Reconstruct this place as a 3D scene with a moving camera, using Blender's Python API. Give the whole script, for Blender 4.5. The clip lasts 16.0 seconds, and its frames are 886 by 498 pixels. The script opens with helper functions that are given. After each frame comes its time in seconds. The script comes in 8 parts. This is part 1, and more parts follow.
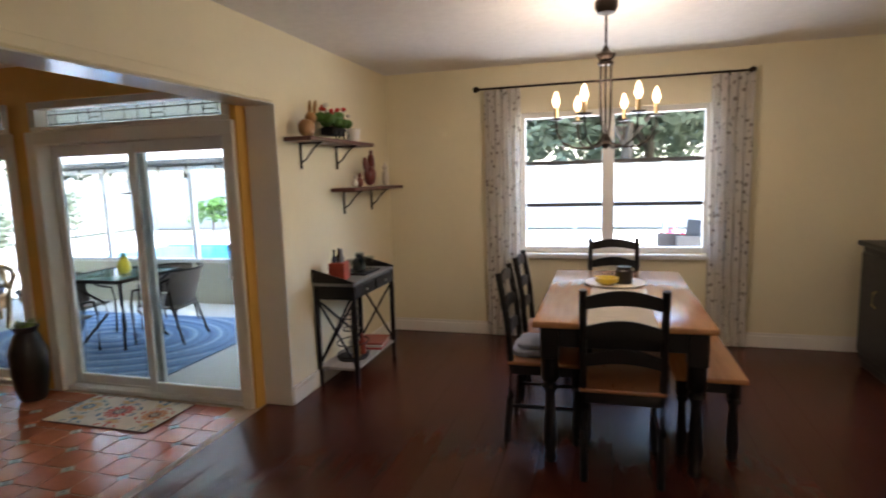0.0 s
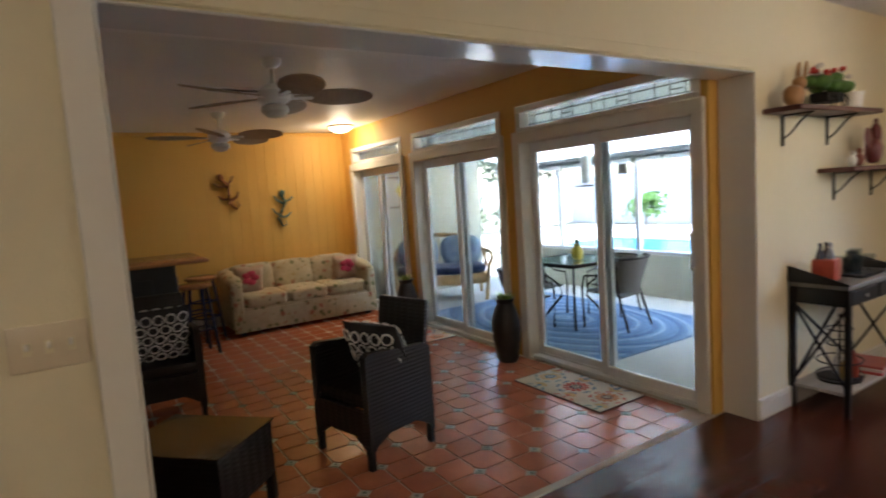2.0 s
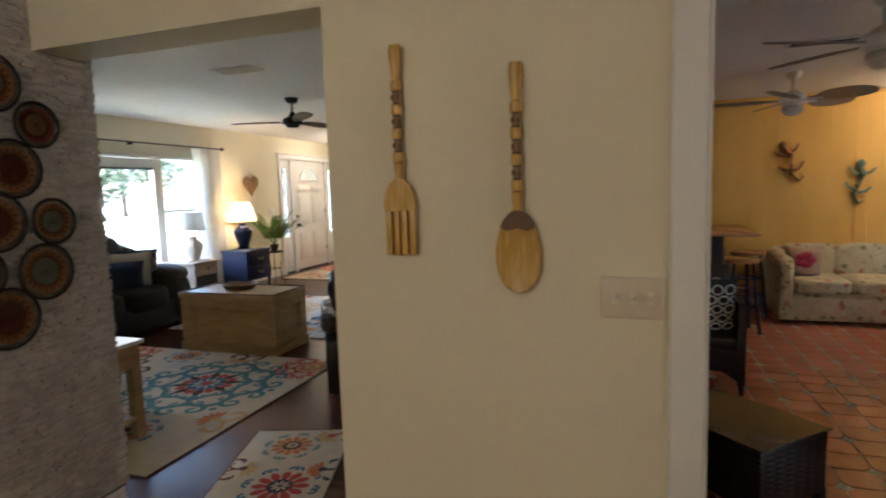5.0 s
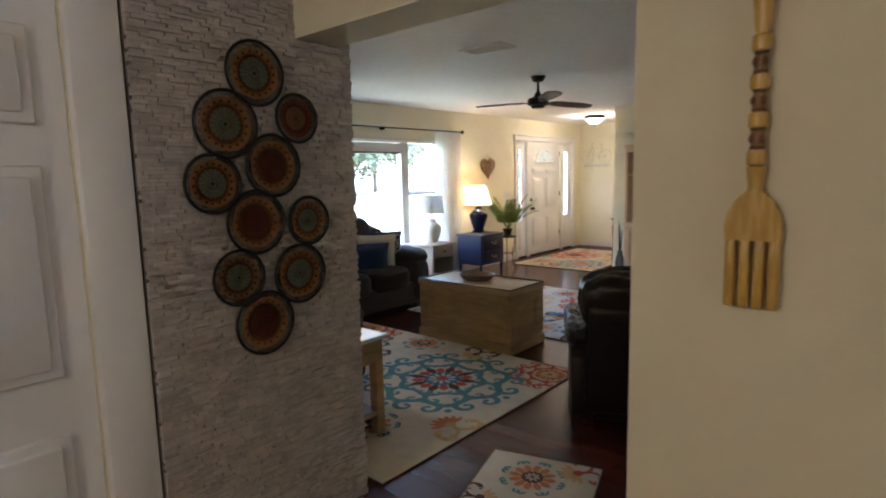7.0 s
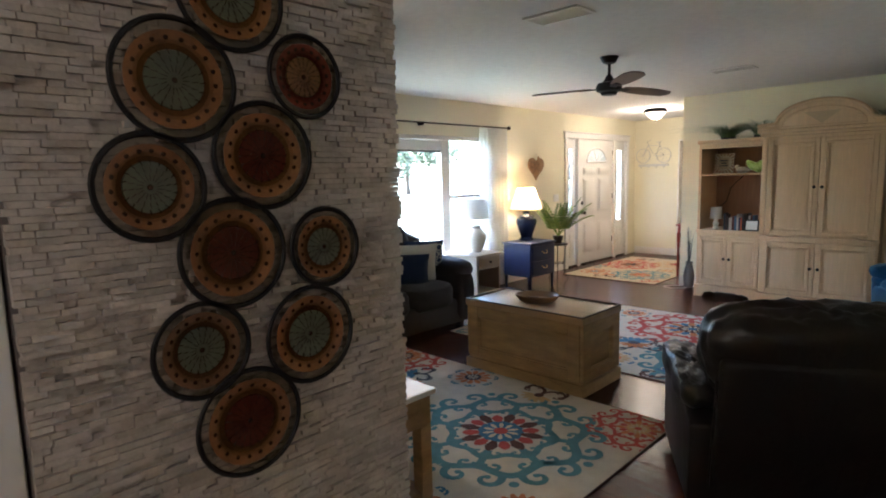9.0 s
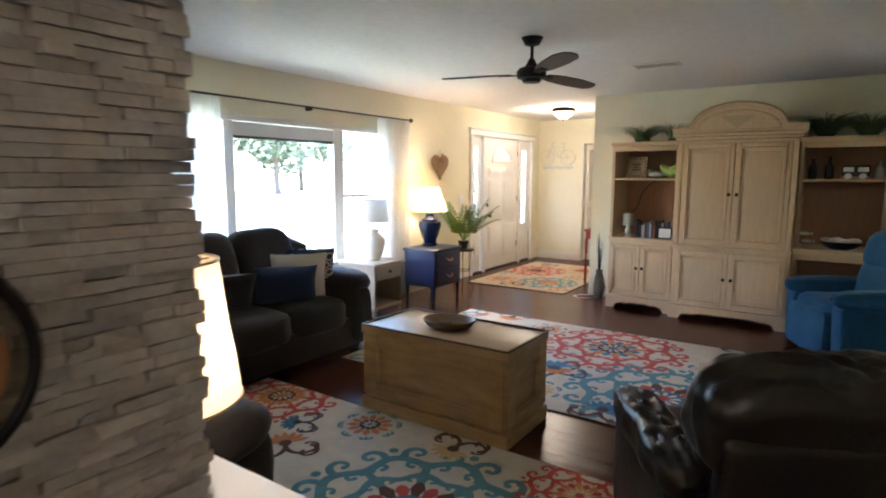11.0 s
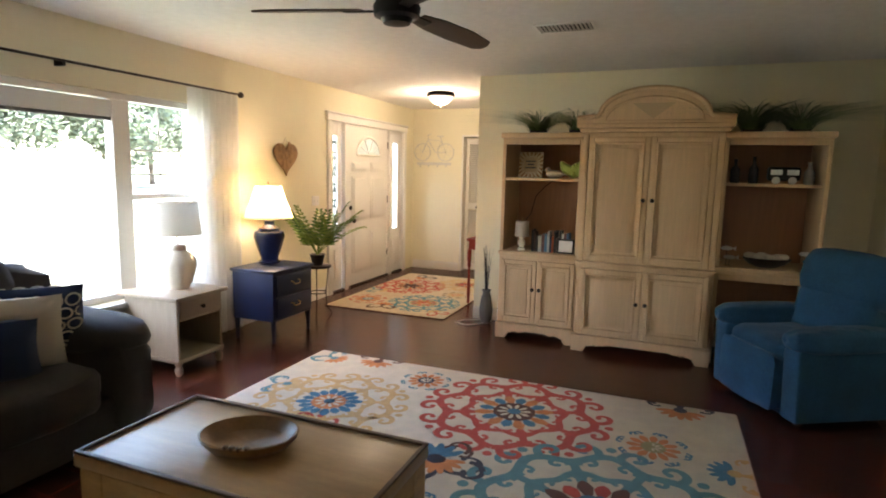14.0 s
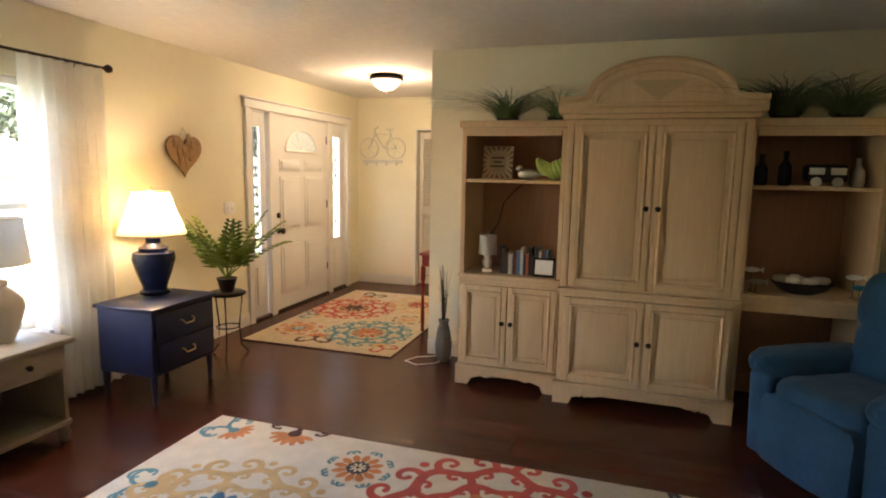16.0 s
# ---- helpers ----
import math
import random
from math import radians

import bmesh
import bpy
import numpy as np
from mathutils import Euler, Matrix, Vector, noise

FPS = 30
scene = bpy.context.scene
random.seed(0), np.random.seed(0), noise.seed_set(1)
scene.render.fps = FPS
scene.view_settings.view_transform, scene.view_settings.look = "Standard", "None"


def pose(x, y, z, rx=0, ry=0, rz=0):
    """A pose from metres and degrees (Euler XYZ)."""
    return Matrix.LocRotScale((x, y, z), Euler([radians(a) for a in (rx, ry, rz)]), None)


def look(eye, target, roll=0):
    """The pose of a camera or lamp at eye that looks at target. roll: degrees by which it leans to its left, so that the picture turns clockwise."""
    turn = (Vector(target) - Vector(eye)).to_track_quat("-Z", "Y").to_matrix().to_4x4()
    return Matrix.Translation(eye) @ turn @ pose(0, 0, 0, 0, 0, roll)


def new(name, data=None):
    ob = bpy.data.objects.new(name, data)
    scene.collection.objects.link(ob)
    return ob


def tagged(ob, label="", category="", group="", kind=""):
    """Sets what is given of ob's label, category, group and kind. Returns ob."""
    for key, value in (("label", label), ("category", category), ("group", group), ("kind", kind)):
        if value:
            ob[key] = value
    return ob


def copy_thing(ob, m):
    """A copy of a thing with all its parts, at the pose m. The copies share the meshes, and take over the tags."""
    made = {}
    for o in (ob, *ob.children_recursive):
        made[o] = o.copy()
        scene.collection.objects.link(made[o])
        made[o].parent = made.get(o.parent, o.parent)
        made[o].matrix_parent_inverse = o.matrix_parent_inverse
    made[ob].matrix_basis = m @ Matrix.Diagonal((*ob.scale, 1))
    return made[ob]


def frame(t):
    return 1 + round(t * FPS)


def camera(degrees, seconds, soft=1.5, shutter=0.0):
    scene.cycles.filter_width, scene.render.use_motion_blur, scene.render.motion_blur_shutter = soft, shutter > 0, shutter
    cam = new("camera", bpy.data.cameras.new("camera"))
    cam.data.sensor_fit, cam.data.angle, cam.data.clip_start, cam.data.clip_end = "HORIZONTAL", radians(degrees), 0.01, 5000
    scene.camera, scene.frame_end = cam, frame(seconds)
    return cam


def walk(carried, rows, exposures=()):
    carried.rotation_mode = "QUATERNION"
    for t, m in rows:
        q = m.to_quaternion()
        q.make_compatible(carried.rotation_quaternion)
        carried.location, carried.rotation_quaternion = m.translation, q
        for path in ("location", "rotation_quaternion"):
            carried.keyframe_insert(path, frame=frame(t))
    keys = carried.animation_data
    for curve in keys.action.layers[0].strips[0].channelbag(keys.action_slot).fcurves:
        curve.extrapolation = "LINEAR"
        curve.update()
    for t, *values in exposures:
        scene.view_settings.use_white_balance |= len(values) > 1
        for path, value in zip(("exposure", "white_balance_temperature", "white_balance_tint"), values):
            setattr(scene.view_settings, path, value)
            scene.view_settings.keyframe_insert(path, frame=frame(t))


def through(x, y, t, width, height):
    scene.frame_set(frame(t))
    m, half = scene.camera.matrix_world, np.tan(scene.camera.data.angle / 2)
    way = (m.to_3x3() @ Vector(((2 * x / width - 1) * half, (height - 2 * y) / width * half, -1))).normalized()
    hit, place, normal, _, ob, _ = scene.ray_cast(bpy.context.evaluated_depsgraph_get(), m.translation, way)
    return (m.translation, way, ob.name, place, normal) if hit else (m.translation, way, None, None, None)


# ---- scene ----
# ---- camera and walk ----
cam = camera(76.4, 16.0, soft=1.9, shutter=0.4)
PATH = [
    (0, (-0.123, 0.247, 1.481), (-0.677, 2.152, 1.227), -1.7),
    (0.5, (-0.25, 0.228, 1.48), (-1.052, 2.043, 1.228), -1.9),
    (1, (-0.311, 0.208, 1.461), (-1.418, 1.858, 1.231), -2.7),
    (1.5, (-0.353, 0.251, 1.405), (-1.814, 1.604, 1.214), -3.6),
    (2, (-0.409, 0.274, 1.419), (-2.092, 1.336, 1.224), -3.8),
    (2.5, (-0.418, 0.302, 1.435), (-2.259, 1.059, 1.239), -3.8),
    (3, (-0.437, 0.28, 1.436), (-2.376, 0.73, 1.245), -3.6),
    (3.5, (-0.445, 0.251, 1.434), (-2.432, 0.399, 1.252), -3.0),
    (4, (-0.465, 0.235, 1.427), (-2.454, 0.139, 1.243), -2.6),
    (4.5, (-0.481, 0.212, 1.424), (-2.439, -0.146, 1.227), -2.2),
    (5, (-0.504, 0.17, 1.416), (-2.387, -0.472, 1.209), -1.8),
    (5.2, (-0.522, 0.141, 1.414), (-2.37, -0.594, 1.199), -1.6),
    (7.3, (-0.968, -0.332, 1.504), (-2.401, -1.688, 1.25), -1.6),
    (7.5, (-1.034, -0.401, 1.492), (-2.443, -1.783, 1.243), -1.8),
    (8, (-1.182, -0.579, 1.5), (-2.566, -1.985, 1.253), -1.8),
    (8.2, (-1.24, -0.648, 1.497), (-2.622, -2.056, 1.25), -1.9),
    (10.3, (-1.746, -1.295, 1.484), (-3.292, -2.538, 1.227), -0.3),
    (10.5, (-1.838, -1.343, 1.48), (-3.415, -2.546, 1.222), -0.2),
    (11, (-2.028, -1.485, 1.483), (-3.671, -2.595, 1.222), 0.2),
    (11.5, (-2.26, -1.609, 1.489), (-3.96, -2.627, 1.219), 0.5),
    (12, (-2.472, -1.707, 1.485), (-4.244, -2.594, 1.213), 0.8),
    (12.5, (-2.698, -1.774, 1.493), (-4.501, -2.596, 1.221), 0.9),
    (13, (-2.935, -1.868, 1.476), (-4.747, -2.67, 1.204), 1.0),
    (13.5, (-3.179, -1.99, 1.491), (-5.008, -2.751, 1.218), 1.3),
    (14, (-3.425, -2.101, 1.481), (-5.27, -2.824, 1.214), 1.3),
    (14.5, (-3.696, -2.203, 1.492), (-5.548, -2.907, 1.219), 1.2),
    (15, (-3.993, -2.314, 1.501), (-5.859, -2.981, 1.228), 1.2),
    (15.5, (-4.291, -2.377, 1.502), (-6.176, -2.99, 1.23), 1.1),
    (16, (-4.561, -2.416, 1.497), (-6.452, -3.008, 1.227), 1.1),
]
EXPOSURES = [(0.0, 4.12, 6140, 16), (1.5, 4.14, 6100, 15), (2.5, 4.23, 6040, 15), (3.5, 4.28, 6390, 16), (4.5, 4.43, 5750, 15), (5.0, 4.38, 5600, 14), (7.5, 4.27, 5540, 15), (8.2, 4.30, 5490, 15), (10.4, 4.80, 5440, 15), (11.5, 4.60, 5840, 16), (12.5, 4.55, 6240, 17), (14.5, 4.36, 6700, 17), (16.0, 4.25, 7200, 19)]
walk(cam, [(t, look(eye, target, roll)) for t, eye, target, roll in PATH], EXPOSURES)

# ---- world and sun ----
world = bpy.data.worlds.new("sky_world")
scene.world = world
world.use_nodes = True
wn = world.node_tree
sky = wn.nodes.new("ShaderNodeTexSky")
sky.sky_type = "NISHITA"
sky.sun_disc = False
sky.sun_elevation, sky.sun_rotation = radians(58), radians(100)
sky.air_density, sky.dust_density = 1.2, 2.5
wn.nodes["Background"].inputs[1].default_value = 0.15
wn.links.new(sky.outputs[0], wn.nodes["Background"].inputs[0])
sun = bpy.data.lights.new("sun", "SUN")
sun.energy, sun.angle, sun.color = 2.3, radians(0.5), (1.0, 0.96, 0.9)
sun_ob = new("sun", sun)
sun_ob.matrix_world = look((0, 0, 30), (-14, -3, 6.5))

# ---- materials ----
def mat(name, col, rough=0.6, metal=0.0, var=0.12, scale=6.0, bump=0.0, bscale=60.0, stretch=(1, 1, 1), spec=0.5, pieces=0.0, emit=None, sheen=0.0, col2=None):
    """A surface with two scales of colour variation and a fine relief."""
    m = bpy.data.materials.new(name)
    m.use_nodes = True
    nt = m.node_tree
    n, l = nt.nodes, nt.links
    b = n["Principled BSDF"]
    b.inputs["Roughness"].default_value, b.inputs["Metallic"].default_value = rough, metal
    b.inputs["Specular IOR Level"].default_value = spec
    b.inputs["Sheen Weight"].default_value = sheen
    tc, mp = n.new("ShaderNodeTexCoord"), n.new("ShaderNodeMapping")
    mp.inputs["Scale"].default_value = stretch
    l.new(tc.outputs["Object"], mp.inputs[0])
    if pieces:
        ri, mu = n.new("ShaderNodeObjectInfo"), n.new("ShaderNodeMath")
        mu.operation = "MULTIPLY"; mu.inputs[1].default_value = 37.0
        l.new(ri.outputs["Random"], mu.inputs[0]); l.new(mu.outputs[0], mp.inputs["Location"])
    big, fine = n.new("ShaderNodeTexNoise"), n.new("ShaderNodeTexNoise")
    big.inputs["Scale"].default_value, fine.inputs["Scale"].default_value = scale, scale * 9
    big.inputs["Detail"].default_value, fine.inputs["Detail"].default_value = 4, 3
    l.new(mp.outputs[0], big.inputs[0]); l.new(mp.outputs[0], fine.inputs[0])
    add = n.new("ShaderNodeMath"); add.operation = "MULTIPLY_ADD"; add.inputs[1].default_value = 0.5
    l.new(fine.outputs[0], add.inputs[0]); l.new(big.outputs[0], add.inputs[2])
    ramp = n.new("ShaderNodeMapRange")
    ramp.inputs[1].default_value, ramp.inputs[2].default_value = 0.35, 1.15
    l.new(add.outputs[0], ramp.inputs[0])
    mix = n.new("ShaderNodeMix"); mix.data_type = "RGBA"
    lo = [c * (1 - var) for c in col] if col2 is None else col2
    hi = [min(1, c * (1 + var)) for c in col] if col2 is None else col
    mix.inputs[6].default_value, mix.inputs[7].default_value = (*lo, 1), (*hi, 1)
    l.new(ramp.outputs[0], mix.inputs[0])
    out = mix.outputs[2]
    if pieces:
        oi, hs, mr = n.new("ShaderNodeObjectInfo"), n.new("ShaderNodeHueSaturation"), n.new("ShaderNodeMapRange")
        mr.inputs[3].default_value, mr.inputs[4].default_value = 1 - pieces, 1 + pieces
        l.new(oi.outputs["Random"], mr.inputs[0]); l.new(mr.outputs[0], hs.inputs["Value"]); l.new(out, hs.inputs["Color"])
        out = hs.outputs[0]
    l.new(out, b.inputs["Base Color"])
    rr = n.new("ShaderNodeMapRange")
    rr.inputs[3].default_value, rr.inputs[4].default_value = max(0.02, rough - 0.08), min(1, rough + 0.08)
    l.new(big.outputs[0], rr.inputs[0]); l.new(rr.outputs[0], b.inputs["Roughness"])
    if bump:
        bt, bn = n.new("ShaderNodeTexNoise"), n.new("ShaderNodeBump")
        bt.inputs["Scale"].default_value, bt.inputs["Detail"].default_value = bscale, 4
        bn.inputs["Strength"].default_value, bn.inputs["Distance"].default_value = min(1, bump), 0.004
        l.new(mp.outputs[0], bt.inputs[0]); l.new(bt.outputs[0], bn.inputs["Height"]); l.new(bn.outputs[0], b.inputs["Normal"])
    if emit:
        b.inputs["Emission Color"].default_value, b.inputs["Emission Strength"].default_value = (*emit[0], 1), emit[1]
    return m

def glass(name, tint=(1, 1, 1), gloss=0.06):
    m = bpy.data.materials.new(name)
    m.use_nodes = True
    n, l = m.node_tree.nodes, m.node_tree.links
    t, g, x, f, p = n.new("ShaderNodeBsdfTransparent"), n.new("ShaderNodeBsdfGlossy"), n.new("ShaderNodeMixShader"), n.new("ShaderNodeLayerWeight"), n.new("ShaderNodeMath")
    t.inputs[0].default_value = (*tint, 1)
    g.inputs["Roughness"].default_value = 0.02
    p.operation, p.inputs[1].default_value = "POWER", 4.0
    f.inputs[0].default_value = 0.5
    l.new(f.outputs["Facing"], p.inputs[0]); l.new(p.outputs[0], x.inputs[0]); l.new(t.outputs[0], x.inputs[1]); l.new(g.outputs[0], x.inputs[2])
    l.new(x.outputs[0], n["Material Output"].inputs[0])
    return m

def cloth(name, col, through=0.5, var=0.05):
    """Thin cloth that lets light through."""
    m = mat(name, col, 0.9, var=var, scale=9, bump=0.3, bscale=250)
    n, l = m.node_tree.nodes, m.node_tree.links
    t, x = n.new("ShaderNodeBsdfTranslucent"), n.new("ShaderNodeMixShader")
    x.inputs[0].default_value = through
    src = n["Principled BSDF"].inputs["Base Color"].links[0].from_socket
    l.new(src, t.inputs[0]); l.new(n["Principled BSDF"].outputs[0], x.inputs[1]); l.new(t.outputs[0], x.inputs[2])
    l.new(x.outputs[0], n["Material Output"].inputs[0])
    return m

CREAM = mat("cream_wall_paint", (0.79, 0.715, 0.51), 0.75, var=0.04, scale=2.0, bump=0.25, bscale=120)
PALE = mat("pale_cream_paint", (0.81, 0.755, 0.57), 0.75, var=0.04, scale=2.0, bump=0.3, bscale=110)
ORANGE = mat("orange_wall_paint", (0.72, 0.42, 0.085), 0.6, var=0.05, scale=2.0, bump=0.1)
CEIL = mat("textured_ceiling_paint", (0.78, 0.75, 0.72), 0.9, var=0.07, scale=14.0, bump=1.0, bscale=28)
GLOSSW = mat("glossy_white_lining", (0.78, 0.77, 0.73), 0.18, var=0.04, scale=3, bump=0.08)
WHITE = mat("white_trim_paint", (0.80, 0.77, 0.70), 0.45, var=0.03, scale=3, bump=0.05)
BRIGHT = mat("white_door_paint", (0.82, 0.80, 0.76), 0.4, var=0.03, scale=3, bump=0.05)
PLANK = mat("dark_walnut_plank", (0.070, 0.017, 0.010), 0.27, spec=0.36, var=0.15, scale=3.0, bump=0.08, bscale=30, stretch=(6, 0.7, 1), pieces=0.09)
PLANK.node_tree.links.remove(PLANK.node_tree.nodes["Principled BSDF"].inputs["Roughness"].links[0])
SUBFLOOR = mat("dark_joint", (0.02, 0.009, 0.007), 0.6)
TILE = mat("terracotta_tile", (0.43, 0.14, 0.066), 0.20, var=0.25, scale=7, bump=0.25, bscale=25, pieces=0.14)
GROUT = mat("pale_grout", (0.52, 0.42, 0.32), 0.85, var=0.15, scale=12, bump=0.4)
DOTM = mat("patterned_inlay_tile", (0.45, 0.40, 0.32), 0.4, var=0.35, scale=60)
STONE = mat("ledger_stone", (0.47, 0.42, 0.37), 0.85, var=0.3, scale=14, bump=0.8, bscale=70, pieces=0.13)
ISLE = mat("ledger_stone_course", (0.47, 0.42, 0.37), 0.85, var=0.3, scale=14, bump=0.8, bscale=70)
_n, _l = ISLE.node_tree.nodes, ISLE.node_tree.links
_g, _h, _m = _n.new("ShaderNodeNewGeometry"), _n.new("ShaderNodeHueSaturation"), _n.new("ShaderNodeMapRange")
_m.inputs[3].default_value, _m.inputs[4].default_value = 0.86, 1.14
_s = _n["Principled BSDF"].inputs["Base Color"].links[0].from_socket
_l.new(_g.outputs["Random Per Island"], _m.inputs[0]); _l.new(_m.outputs[0], _h.inputs["Value"]); _l.new(_s, _h.inputs["Color"]); _l.new(_h.outputs[0], _n["Principled BSDF"].inputs["Base Color"])
STONEBACK = mat("stone_mortar", (0.16, 0.14, 0.13), 0.95, var=0.2)
BLACKW = mat("black_painted_wood", (0.008, 0.0078, 0.009), 0.38, spec=0.4, var=0.3, scale=10, bump=0.1)
WARMTOP = mat("warm_oak_tabletop", (0.45, 0.22, 0.10), 0.15, var=0.2, scale=4, stretch=(8, 0.8, 1), bump=0.08)
WHITEWOOD = mat("whitewashed_oak", (0.66, 0.455, 0.26), 0.5, var=0.11, scale=5, stretch=(9, 9, 0.8), bump=0.25, bscale=40)
# same oak for the hutch backs; shelf shade is put into this darker colour
WHITEWOOD_SHADED = mat("shadowed_oak_back", (0.38, 0.20, 0.11), 0.5, var=0.15, scale=5, stretch=(9, 9, 0.8), bump=0.2, bscale=40)
TRUNK = mat("washed_mango_wood", (0.43, 0.28, 0.135), 0.5, var=0.38, scale=3.5, stretch=(1.5, 1.5, 7), bump=0.25, bscale=30)
TRUNKTOP = mat("worn_trunk_lid", (0.46, 0.31, 0.17), 0.33, var=0.25, scale=3, stretch=(8, 1, 1), bump=0.1)
DARKBAND = mat("dark_edge_band", (0.10, 0.06, 0.035), 0.5, var=0.25)
GREYSUEDE = mat("charcoal_suede", (0.031, 0.026, 0.026), 0.85, var=0.35, scale=5, bump=0.4, bscale=120, spec=0.25, sheen=0.15)
BLACKL = mat("black_brown_leather", (0.011, 0.0085, 0.008), 0.34, spec=0.45, var=0.35, scale=9, bump=1.0, bscale=22)
BLUEF = mat("teal_blue_velour", (0.022, 0.085, 0.165), 0.9, var=0.3, scale=6, bump=0.4, bscale=90, spec=0.2, sheen=0.1)
NAVYF = mat("navy_cushion_cloth", (0.009, 0.025, 0.080), 0.85, var=0.15, bump=0.4, bscale=220, sheen=0.2)
CREAMF = mat("cream_knit_cloth", (0.66, 0.60, 0.50), 0.95, var=0.08, bump=0.7, bscale=160)
NAVYPAINT = mat("navy_lacquer", (0.010, 0.019, 0.066), 0.42, var=0.2, scale=8, bump=0.05)
NAVYGLAZE = mat("navy_ceramic_glaze", (0.010, 0.018, 0.065), 0.16, var=0.35, scale=20, bump=0.1)
BRASS = mat("aged_brass", (0.55, 0.42, 0.22), 0.35, 1.0, var=0.15)
BRONZE = mat("dark_bronze_metal", (0.035, 0.025, 0.02), 0.4, 0.8, var=0.3)
IRON = mat("black_iron", (0.018, 0.016, 0.016), 0.5, 0.6, var=0.3)
STEEL = mat("brushed_nickel", (0.5, 0.48, 0.45), 0.3, 1.0)
CREAMCER = mat("cream_ceramic", (0.72, 0.66, 0.55), 0.35, var=0.08, bump=0.15, bscale=40)
LINEN = cloth("linen_shade", (0.62, 0.57, 0.50), 0.35)
SHEER = cloth("white_sheer_curtain", (0.86, 0.86, 0.85), 0.55)
PRINT = cloth("printed_curtain", (0.70, 0.67, 0.62), 0.4, 0.1)
PRINTDARK = mat("grey_taupe_print", (0.24, 0.20, 0.17), 0.9, var=0.4, scale=30)
PANE = glass("window_glass", (0.93, 0.95, 0.95))
# tint is added to dim the bright view through sliders and transoms
TINTED = glass("view_dimming_glass", (0.67, 0.70, 0.71))
RUGBASE = mat("ivory_rug_pile", (0.66, 0.60, 0.50), 0.95, var=0.14, scale=10, bump=0.8, bscale=260)
RUGC = {k: mat("rug_pile_" + k, c, 0.95, var=0.25, scale=14, bump=0.7, bscale=260) for k, c in dict(
    coral=(0.50, 0.085, 0.065), teal=(0.11, 0.26, 0.31), orange=(0.58, 0.22, 0.085), gold=(0.60, 0.41, 0.20), slate=(0.055, 0.06, 0.085), brown=(0.11, 0.05, 0.04), blue=(0.06, 0.19, 0.32), moss=(0.33, 0.31, 0.17), ivory=(0.66, 0.60, 0.46)).items()}
LEAF = mat("green_leaf", (0.075, 0.17, 0.03), 0.5, var=0.4, scale=20)
LEAFY = mat("yellow_green_leaf", (0.20, 0.30, 0.04), 0.5, var=0.35, scale=20)
GRASSY = mat("faux_grass_blade", (0.085, 0.14, 0.04), 0.6, var=0.5, scale=20)
WICKER = mat("black_brown_wicker", (0.012, 0.010, 0.010), 0.45, spec=0.45, var=0.5, scale=40, bump=1.0, bscale=120, stretch=(1, 1, 4))
_n, _l = WICKER.node_tree.nodes, WICKER.node_tree.links
_w1, _w2, _mx, _bp, _tc = _n.new("ShaderNodeTexWave"), _n.new("ShaderNodeTexWave"), _n.new("ShaderNodeMath"), _n.new("ShaderNodeBump"), _n.new("ShaderNodeTexCoord")
_w1.bands_direction, _w2.bands_direction = "Z", "X"
_w1.inputs["Scale"].default_value, _w2.inputs["Scale"].default_value = 14.0, 5.0
_w1.inputs["Distortion"].default_value = 0.6
_mx.operation = "MULTIPLY"
_l.new(_tc.outputs["Object"], _w1.inputs[0]); _l.new(_tc.outputs["Object"], _w2.inputs[0])
_l.new(_w1.outputs["Fac"], _mx.inputs[0]); _l.new(_w2.outputs["Fac"], _mx.inputs[1])
_bp.inputs["Strength"].default_value, _bp.inputs["Distance"].default_value = 0.6, 0.004
_l.new(_mx.outputs[0], _bp.inputs["Height"]); _l.new(_bp.outputs[0], _n["Principled BSDF"].inputs["Normal"])
DARKPOT = mat("dark_stoneware", (0.018, 0.014, 0.013), 0.35, var=0.4, scale=12, bump=0.3)
FLORAL = mat("cream_floral_upholstery", (0.64, 0.56, 0.40), 0.9, var=0.25, scale=11, bump=0.2, bscale=200, col2=(0.42, 0.34, 0.19))
_n, _l = FLORAL.node_tree.nodes, FLORAL.node_tree.links
_src = _n["Principled BSDF"].inputs["Base Color"].links[0].from_socket
_tc = _n.new("ShaderNodeTexCoord")
for _scale, _cut, _col in ((9.0, 0.20, (0.10, 0.13, 0.035)), (6.5, 0.17, (0.40, 0.10, 0.06)), (13.0, 0.15, (0.38, 0.25, 0.07))):
    _v, _w, _a, _c, _x = _n.new("ShaderNodeTexVoronoi"), _n.new("ShaderNodeTexNoise"), _n.new("ShaderNodeMath"), _n.new("ShaderNodeMapRange"), _n.new("ShaderNodeMix")
    _v.inputs["Scale"].default_value, _w.inputs["Scale"].default_value = _scale, 28.0
    _a.operation, _a.inputs[1].default_value = "MULTIPLY_ADD", 0.30
    _l.new(_tc.outputs["Object"], _v.inputs[0]); _l.new(_tc.outputs["Object"], _w.inputs[0])
    _l.new(_w.outputs[0], _a.inputs[0]); _l.new(_v.outputs["Distance"], _a.inputs[2])
    _c.inputs[1].default_value, _c.inputs[2].default_value, _c.inputs[3].default_value, _c.inputs[4].default_value = _cut + 0.13, _cut + 0.20, 0.75, 0.0
    _l.new(_a.outputs[0], _c.inputs[0])
    _x.data_type = "RGBA"
    _x.inputs[7].default_value = (*_col, 1)
    _l.new(_c.outputs[0], _x.inputs[0]); _l.new(_src, _x.inputs[6])
    _src = _x.outputs[2]
_l.new(_src, _n["Principled BSDF"].inputs["Base Color"])
HEARTW = mat("bark_wood", (0.30, 0.17, 0.075), 0.75, var=0.6, scale=22, bump=1.0, bscale=40)
